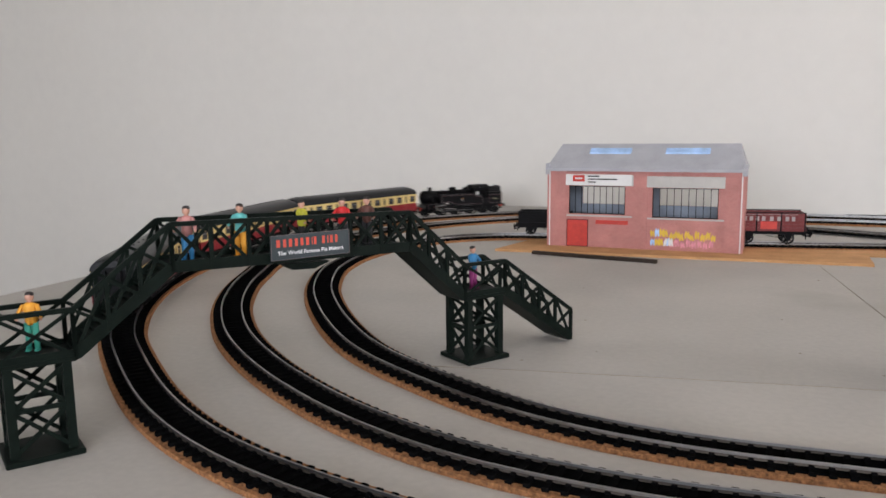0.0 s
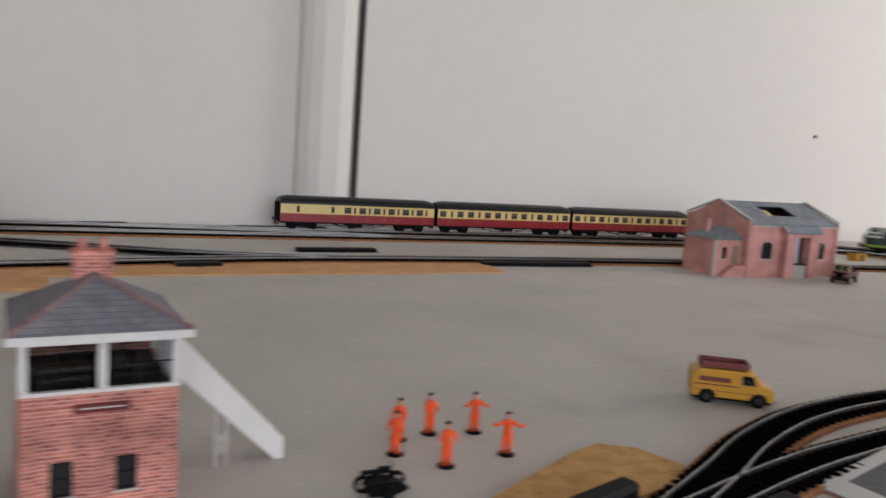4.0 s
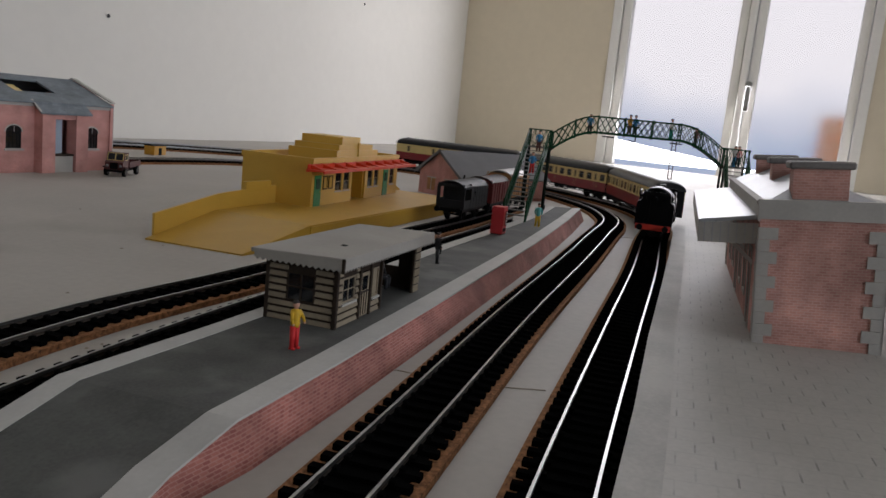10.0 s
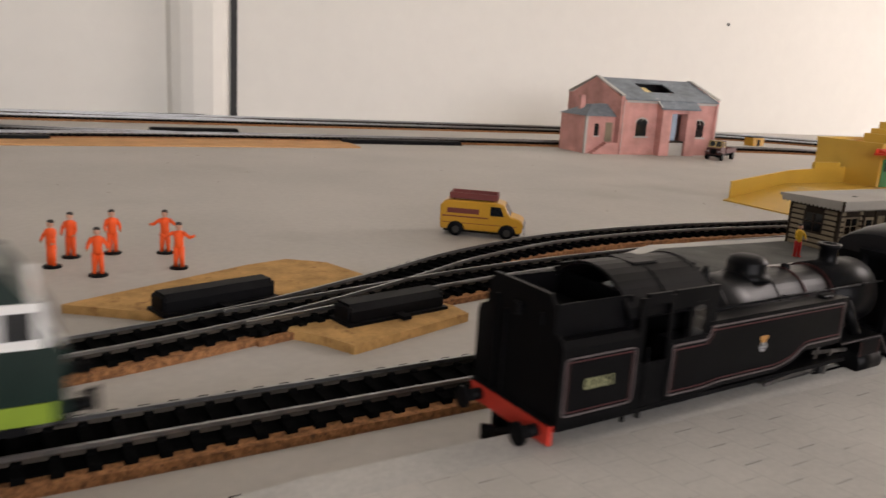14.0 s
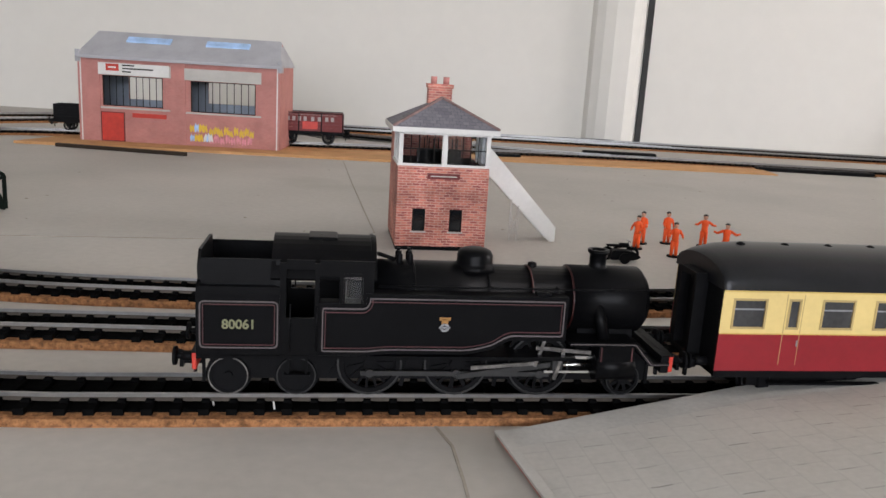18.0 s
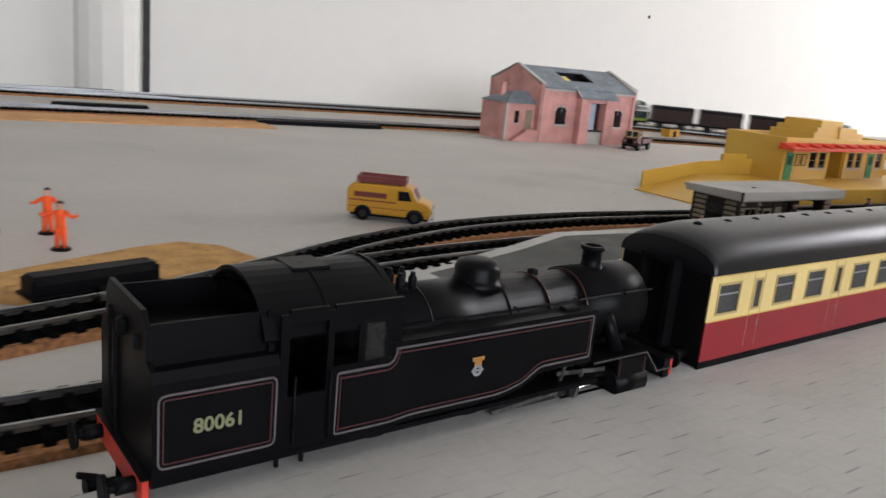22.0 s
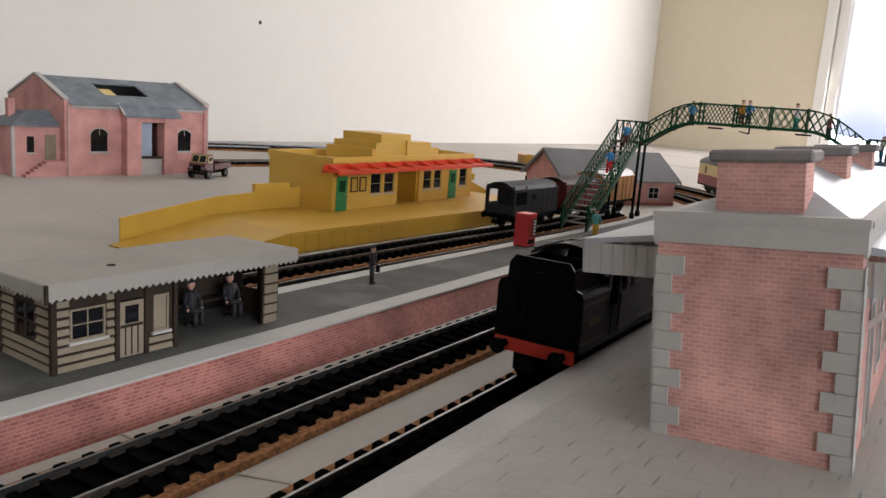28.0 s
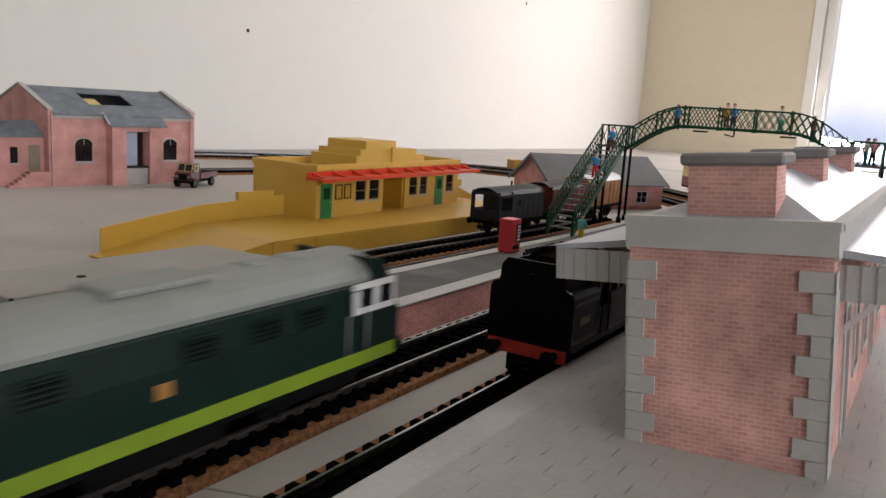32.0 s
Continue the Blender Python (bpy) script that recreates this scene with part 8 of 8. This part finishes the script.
def lorry():
    e = thing("maroon_lorry", pose(1.206, 1.368, 0, 0, 0, 206), "small maroon toy lorry with an open load bed", "lorry")
    mm("chassis", boxes((-34, 30, -8, 8, 6, 9)), M_BLACK, e)
    c = mm("cab", prisms((rounded([(8, 8), (28, 8), (29, 19), (25, 20), (21, 31), (9, 31), (8, 29)], 1.2, 2), "y", -11.5, 11.5)), M_LORRY, e)
    wf = mm("windscreen_frame", prisms(([(25.0, 20.6), (21.5, 30.6), (20.9, 30.6), (24.3, 20.6)], "y", -10.6, 10.6)), M_CREAM, c, "cream windscreen frame")
    for s in (1, -1):
        mm("windscreen", prisms(([(25.1, 21.6), (22.0, 29.8), (21.4, 29.8), (24.4, 21.6)], "y", min(s * 0.8, s * 9.4), max(s * 0.8, s * 9.4))), M_DARKGLASS, c)
    for s in (1, -1):
        mm("side_window", boxes((11, 20, s * 11.5 - 0.15, s * 11.5 + 0.15, 21, 29)), M_CREAM, c)
        mm("side_glass", boxes((12.2, 18.8, s * 11.5 - 0.25, s * 11.5 + 0.25, 22, 28)), M_DARKGLASS, c)
        mm("mudguard", bbox(17, 29, s * 12.5 - 2.5, s * 12.5 + 2.5, 11, 13, 0.6), M_LORRY, c)
        mm("headlight", lathe(bmesh.new(), [(1.8, 28.6), (1.6, 30), (0.5, 30.3)], "x", (0, s * 8.5, 14), 10), M_SILVER, c)
        for x in (22, -22):
            road_wheel(e, x, s * 11.5, 6.2, 4.0, M_RODS)
    mm("grille", boxes((28.4, 29.4, -5, 5, 10, 18)), M_BLACK, c)
    mm("bumper", bbox(30, 31.4, -12, 12, 6, 9, 0.3), M_BLACK, e)
    bed = mm("load_bed", boxes((-36, 6, -12.5, 12.5, 11, 13)), M_LORRY, e)
    mm("bed_side", boxes((-36, 6, -12.5, -11.5, 13, 18.5)), M_LORRY, bed)
    mm("bed_side", boxes((-36, 6, 11.5, 12.5, 13, 18.5)), M_LORRY, bed)
    mm("tailboard", boxes((-36, -35, -11.5, 11.5, 13, 18.5)), M_LORRY, bed)
    mm("headboard", boxes((5, 6, -11.5, 11.5, 13, 21)), M_LORRY, bed)
    e.scale = (0.86, 0.86, 0.86)
    return e


def vending_machine():
    e = thing("vending_machine", pose(1.121, 0.876, PZ, 0, 0, -86), "red drinks vending machine on the island platform", "machine")
    # the front looks along local x
    mm("cabinet", bbox(-5, 5, -6, 6, 0.5, 22.5, 0.5, 2), M_VEND, e, "red machine body")
    mm("plinth", boxes((-4.6, 4.6, -5.6, 5.6, 0, 0.6)), M_BLACK, e)
    p = mm("button_panel", boxes((5.0, 5.25, 0.2, 5.2, 7, 19)), M_BLACK, e)
    for k in range(5):
        mm("button", boxes((5.25, 5.5, 1.0, 4.4, 8 + 2.2 * k, 9.4 + 2.2 * k)), M_PALE, p)
    mm("picture_panel", boxes((5.0, 5.2, -5.2, -0.2, 7, 19)), M_RED, e)
    mm("delivery_slot", boxes((5.0, 5.25, -3.6, 3.6, 2.4, 5.2)), M_BLACK, e)
    return e


def motorbike():
    e = thing("toy_motorcycle", pose(0.365, 0.881, 0, 0, 0, 4), "black toy motorcycle with a white nosed sidecar", "motorcycle")
    for x in (-8, 8):
        mm("wheel", ring(bmesh.new(), (x, 4.2), 2.6, 4.2, -0.8, 0.8, 16), M_BLACK, e)
        mm("spokes", boxes((x - 2.6, x + 2.6, -0.2, 0.2, 4.0, 4.4), (x - 0.2, x + 0.2, -0.2, 0.2, 1.6, 6.8)), M_SILVER, e)
    mm("frame", beams(1.2, 1.4, ((-8, 0, 4.2), (-2, 0, 8.5)), ((-2, 0, 8.5), (5, 0, 9)), ((5, 0, 9), (8, 0, 4.2)), ((-2, 0, 3.4), (4, 0, 3.4)), ((4, 0, 3.4), (5, 0, 9))), M_BLACK, e)
    mm("engine", bbox(-3, 3.6, -1.8, 1.8, 2.6, 7, 0.5), M_BLACK, e)
    mm("tank", bbox(-1, 5, -1.5, 1.5, 8.4, 11, 0.8, 2), M_BLACK, e)
    mm("saddle", bbox(-9, -1, -1.4, 1.4, 8.6, 10, 0.5), M_BLACK, e)
    mm("handlebar", tubes(0.4, ((4.8, -3.4, 12.4), (4.8, 3.4, 12.4)), ((5.2, 0, 9), (4.8, 0, 12.4)), n=6), M_SILVER, e)
    sc = mm("sidecar", prisms((rounded([(-9, 2), (6, 2), (11, 4), (6, 7.4), (-1, 8.2), (-8, 8)], 1.6, 3), "y", -9.5, -3.5)), M_BLACK, e, "black sidecar")
    mm("sidecar_nose", bbox(3, 9, -9.0, -4.0, 2.6, 5.6, 0.6), M_PALE, sc, "white sidecar nose")
    mm("sidecar_wheel", lathe(bmesh.new(), [(3.4, -11.2), (3.4, -9.8)], "y", (0, 0, 3.4), 14), M_BLACK, sc)
    return e


# ------------------------------------------------------------------ the buildings and bridges stand
brick_depot()
signal_box()
goods_shed()
yellow_station()
shelter()
station_house()
green_bridge()
dark_bridge()
house()
yellow_van()
lorry()
vending_machine()
motorbike()


def hut(x, y, r, body, roof, label, w=24, d=18, h=15):
    e = thing("lineside_hut", pose(x, y, 0, 0, 0, r), label, "hut", "lineside huts")
    mm("hut_body", bbox(-w / 2, w / 2, -d / 2, d / 2, 0, h, 0.3), body, e)
    mm("roof", prisms(([(-d / 2 - 1, h), (d / 2 + 1, h), (d / 2 + 1, h + 1), (0, h + 2.4), (-d / 2 - 1, h + 1)], "x", -w / 2 - 1, w / 2 + 1)), roof, e)
    mm("door", boxes((-4, 4, -d / 2 - 0.3, -d / 2, 0, 11)), roof, e)
    return e


hut(1.476, 1.575, 8, M_VANYEL, M_BLACK, "small yellow hut with a black roof beside the yard line", 30, 18, 14)
hut(1.862, 1.376, 62, M_VANYEL, M_VANYEL, "small yellow hut outside the curve", 26, 18, 20)

# ladder mast between the outer curve and the window
mast = thing("lattice_mast", pose(1.874, 0.850, 0, 0, 0, 35), "thin dark lattice mast beside the outer curve", "mast")
for y in (-0.0035, 0.0035):
    part("upright", beams(0.0011, 0.0011, ((0, y, 0), (0, y, 0.100))), M_TIMBER, mast)
for k in range(19):
    part("rung", beams(0.0009, 0.0009, ((0, -0.0035, 0.004 + 0.0052 * k), (0, 0.0035, 0.004 + 0.0052 * k))), M_TIMBER, mast)
part("foot", bbox(-0.006, 0.006, -0.008, 0.008, 0, 0.0016), M_TIMBER, mast)


# ------------------------------------------------------------------ boards, motors and marks on the baseboard
def quad(name, pts, z0, z1, material, label, category, kind=""):
    return solid(name, prisms((pts, "z", z0, z1)), material, label, category, kind=kind)


quad("chipboard_panel", [(0.3904, 0.8453), (0.425, 0.826), (0.5011, 0.8488), (0.5204, 0.8664), (0.5091, 0.8917), (0.4915, 0.9015), (0.470, 0.893)], 0, 0.0036, M_OSB, "offcut of brown chipboard under the point motor", "board")
quad("chipboard_panel", [(0.466, 0.798), (0.4783, 0.7856), (0.4866, 0.7732), (0.5440, 0.7985), (0.5422, 0.8105), (0.5369, 0.819), (0.500, 0.808)], 0, 0.0036, M_OSB, "offcut of brown chipboard under the point motor", "board")
quad("wood_strip", [(0.056, 1.390), (0.705, 1.432), (0.705, 1.500), (0.056, 1.460)], 0, 0.0016, M_STRIPWOOD, "long thin strip of plain wood", "board")
quad("wood_strip", [(-0.225, 1.309), (0.200, 1.331), (0.200, 1.388), (-0.180, 1.420), (-0.205, 1.400)], 0, 0.0030, M_STRIPWOOD, "plain wood strip under the depot", "board")
solid("black_bar", beams(0.006, 0.004, ((-0.174, 1.303, 0.002), (-0.023, 1.281, 0.002))), M_TIMBER, "dark stained bar lying on the board", "bar")


def point_motor(a, b, z=0.0036, w=0.011, h=0.009):
    """A black covered point motor, lying from a to b."""
    a, b = Vector((*a, 0)), Vector((*b, 0))
    L = (b - a).length / 2
    c = (a + b) / 2
    e = thing("point_motor", pose(c.x, c.y, z, 0, 0, math.degrees(math.atan2(b.y - a.y, b.x - a.x))), "black plastic covered point motor", "point motor", "point motors")
    prof = [(-w / 2, 0), (w / 2, 0), (w / 2, h * 0.6), (w / 3, h * 0.92), (-w / 3, h * 0.92), (-w / 2, h * 0.6)]
    part("cover", prisms((prof, "x", -L, L)), M_BLACK, e)
    part("flange", bbox(-L - 0.002, L + 0.002, -w / 2 - 0.0016, w / 2 + 0.0016, 0, 0.0012), M_BLACK, e)
    for s in (-1, 1):
        part("end_cap", bbox(s * L - 0.0012, s * L + 0.0012, -w / 2.2, w / 2.2, 0.0012, h * 0.8, 0.0004), M_BLACK, e)
    part("tie_lug", bbox(-0.002, 0.002, -w / 2 - 0.006, -w / 2, 0.0006, 0.0022), M_BLACK, e)
    return e


point_motor((0.425, 0.826), (0.469, 0.842))
point_motor((0.490, 0.799), (0.534, 0.812))
for a, b in (((0.318, 1.462), (0.366, 1.468)), ((0.700, 1.490), (0.862, 1.490)), ((0.478, 1.590), (0.586, 1.596)), ((0.209, 1.812), (0.272, 1.820)), ((0.430, 1.815), (0.575, 1.828))):
    point_motor(a, b, 0.0, 0.016, 0.0055)

def scar(pts, width, label):
    """A narrow seam or crack in the painted board."""
    solid("board_crack", beams(width, 0.0004, *[((*p, 0.0001), (*q, 0.0001)) for p, q in zip(pts, pts[1:])]), M_STAIN, label, "crack", kind="structure")


scar([(-0.16, 0.826), (-0.0633, 0.846), (0.036, 0.864), (0.13, 0.880), (0.205, 0.890)], 0.0008, "faint seam between two boards")
scar([(0.248, 0.630), (0.253, 0.617), (0.2554, 0.598), (0.2563, 0.589), (0.257, 0.555)], 0.0009, "crooked crack in the grey paint")
scar([(0.790, 0.806), (0.7936, 0.798), (0.797, 0.768), (0.811, 0.741)], 0.0008, "seam between two boards under the tracks")
scar([(1.3186, 0.820), (1.347, 0.790)], 0.0008, "seam between two boards near the bridge")
for x, y in ((0.179, 0.6305), (0.198, 0.630)):
    clip = thing("track_clip", pose(x, y, 0, 0, 0, 20), "small pale metal clip beside the outer rail", "clip", "track clips")
    part("foot", bbox(-0.0016, 0.0016, -0.0009, 0.0009, 0, 0.0008, 0.0002), M_PALE, clip)
    part("wire", tubes(0.0003, ((0, 0, 0.0008), (-0.0005, 0.0012, 0.0055)), n=6), M_PALE, clip)
for x, z, r in ((1.645, 0.224, 0.004), (2.294, 0.405, 0.004), (2.574, 0.398, 0.004), (1.9, 0.55, 0.003), (0.2, 0.7, 0.003)):
    solid("wall_mark", lathe(bmesh.new(), [(r, 0), (r * 0.7, 0.0015)], "y", (x, WY - 0.0012, z), 8), M_DARKGAP, "small dark nail mark on the wall", "mark", kind="structure")
cord = bmesh.new()
prev = None
for k in range(15):
    f = k / 14
    q = Vector((WX - 0.03, 0.40 - 0.05 * math.sin(2.4 * f), 0.16 - 0.28 * f))
    if prev:
        tube(cord, prev, q, 0.0016, n=6)
    prev = q
solid("blind_cord", cord, M_INSIDE, "thin dark cord hanging beside the window", "cord")
rnd = random.Random(11)
solid("board_crack", beams(0.0009, 0.0004, ((0.146, 1.319, 0.0001), (0.180, 1.10, 0.0001)), ((0.180, 1.10, 0.0001), (0.209, 0.922, 0.0001))), M_STAIN, "thin crack where two boards meet", "crack", kind="structure")
bm = bmesh.new()
for k in range(70):
    x, y = rnd.uniform(-0.15, 1.1), rnd.uniform(0.80, 1.38)
    r = rnd.uniform(0.0006, 0.0016)
    n = 6
    v = [bm.verts.new((x + r * rnd.uniform(0.6, 1.3) * math.cos(2 * math.pi * i / n), y + r * rnd.uniform(0.6, 1.3) * math.sin(2 * math.pi * i / n), 0.00025)) for i in range(n)]
    bm.faces.new(v)
    top = bm.verts.new((x, y, 0.0008))
    for i in range(n):
        bm.faces.new((v[i], v[(i + 1) % n], top))
solid("specks", bm, M_STAIN, "crumbs of cork and paint on the board", "crumbs", kind="stuff")

# ------------------------------------------------------------------ standing wagons on the yard line
def stand(ob, line, x, y, half=0.021, turn=False, size=1.0):
    ob.matrix_basis = on_rails(line, line.near(x, y), half, turn) @ Matrix.Diagonal((size, size, size, 1))


stand(box_van(M_WAGGREY, M_WAGGREY, "dark grey goods brake van with an open verandah", 40, True), LC, 1.228, 0.954, turn=True, size=0.88)
stand(box_van(M_WAGRED, M_VANBROWN, "dark red box van with a brown roof"), LC, 1.314, 0.9595, size=0.9)
stand(box_van(M_WOODWAG, M_PALE, "light teak coloured box van with a pale roof"), LC, 1.396, 0.967)
stand(open_wagon(M_BLACK, "black open wagon beside the depot"), LC, -0.185, 1.37)
stand(open_wagon(M_WAGRED, "red open wagon with pale lettering", lettering=True), LC, 0.090, 1.4405, size=1.18)

# ------------------------------------------------------------------ trains that run
engine = steam_engine()
coaches = [coach(False), coach(False), coach(True)]
motor = diesel()
vans = [box_van(M_VANBROWN, M_BLACK, "dark brown box van of the goods train", group="vans of the goods train") for k in range(3)]
vans.append(box_van(M_VANBROWN, M_DROOF, "brown goods brake van with a grey roof", 40, True, "vans of the goods train"))

# sleepers one by one where the camera passes near
for t, ms in LATER:
    for m in ms:
        piece("sleeper", SLEEPER, t, m)

ENGINE = [(0, 4.575), (0.5, 4.38), (1, 4.165), (1.5, 3.935), (2, 3.695), (2.5, 3.455), (3, 3.215), (4, 2.795), (5, 2.48), (6.5, 2.05), (7.5, 1.764), (9, 1.456), (10, 1.216), (11.5, 0.858), (12, 0.778), (12.5, 0.685), (13, 0.584), (14, 0.436), (15.5, 0.268), (16.5, 0.165), (17.5, 0.112), (18, 0.112), (19, 0.112), (19.5, 0.14), (20, 0.192), (20.5, 0.248), (21, 0.300), (21.5, 0.336), (22, 0.376), (22.5, 0.416), (23, 0.456), (23.5, 0.504), (24, 0.552), (24.5, 0.592), (25, 0.636), (25.5, 0.676), (26, 0.72), (26.5, 0.76), (27.5, 0.835), (28.5, 0.870), (30, 0.870), (32, 0.870)]
MOTOR = [(0, 1.17), (4, 2.34), (4.5, 2.44), (6.5, 3.04), (7, 3.19), (13.9, 5.795), (14, 5.815), (14.5, 5.94), (14.6, 5.972), (21.5, 7.975), (22.5, 8.365), (23, 8.535), (23.5, 8.695), (31.5, 11.722), (31.6, 11.750), (31.8, 11.806), (32, 11.866)]


def glide(rows, t):
    """Monotone cubic through the rows."""
    k = max(i for i in range(len(rows) - 1) if rows[i][0] <= t or i == 0)
    d = [(b[1] - a[1]) / (b[0] - a[0]) for a, b in zip(rows, rows[1:])]
    def slope(i):
        if i == 0:
            return d[0]
        if i == len(rows) - 1:
            return d[-1]
        return 0.0 if d[i - 1] * d[i] <= 0 else 2 * d[i - 1] * d[i] / (d[i - 1] + d[i])
    (t0, a), (t1, b) = rows[k], rows[k + 1]
    h = t1 - t0
    u = (t - t0) / h
    return a * (1 + 2 * u) * (1 - u) ** 2 + h * slope(k) * u * (1 - u) ** 2 + b * u * u * (3 - 2 * u) + h * slope(k + 1) * u * u * (u - 1)


def motions():
    """The passenger train backs round the outer line, halts and draws forward; the goods train circles the inner line."""
    times = [k * 0.2 for k in range(161)]
    walk(engine, [(t, on_rails(LA, glide(ENGINE, t), 0.035)) for t in times])
    for k, c in enumerate(coaches):
        walk(c, [(t, on_rails(LA, glide(ENGINE, t) + 0.2195 + 0.2565 * k, 0.088, k == 2)) for t in times])
    walk(motor, [(t, on_rails(LB, glide(MOTOR, t) - 0.10, 0.062)) for t in times])
    for k, v in enumerate(vans):
        walk(v, [(t, on_rails(LB, glide(MOTOR, t) - 0.252 - 0.0905 * k, 0.021)) for t in times])


motions()
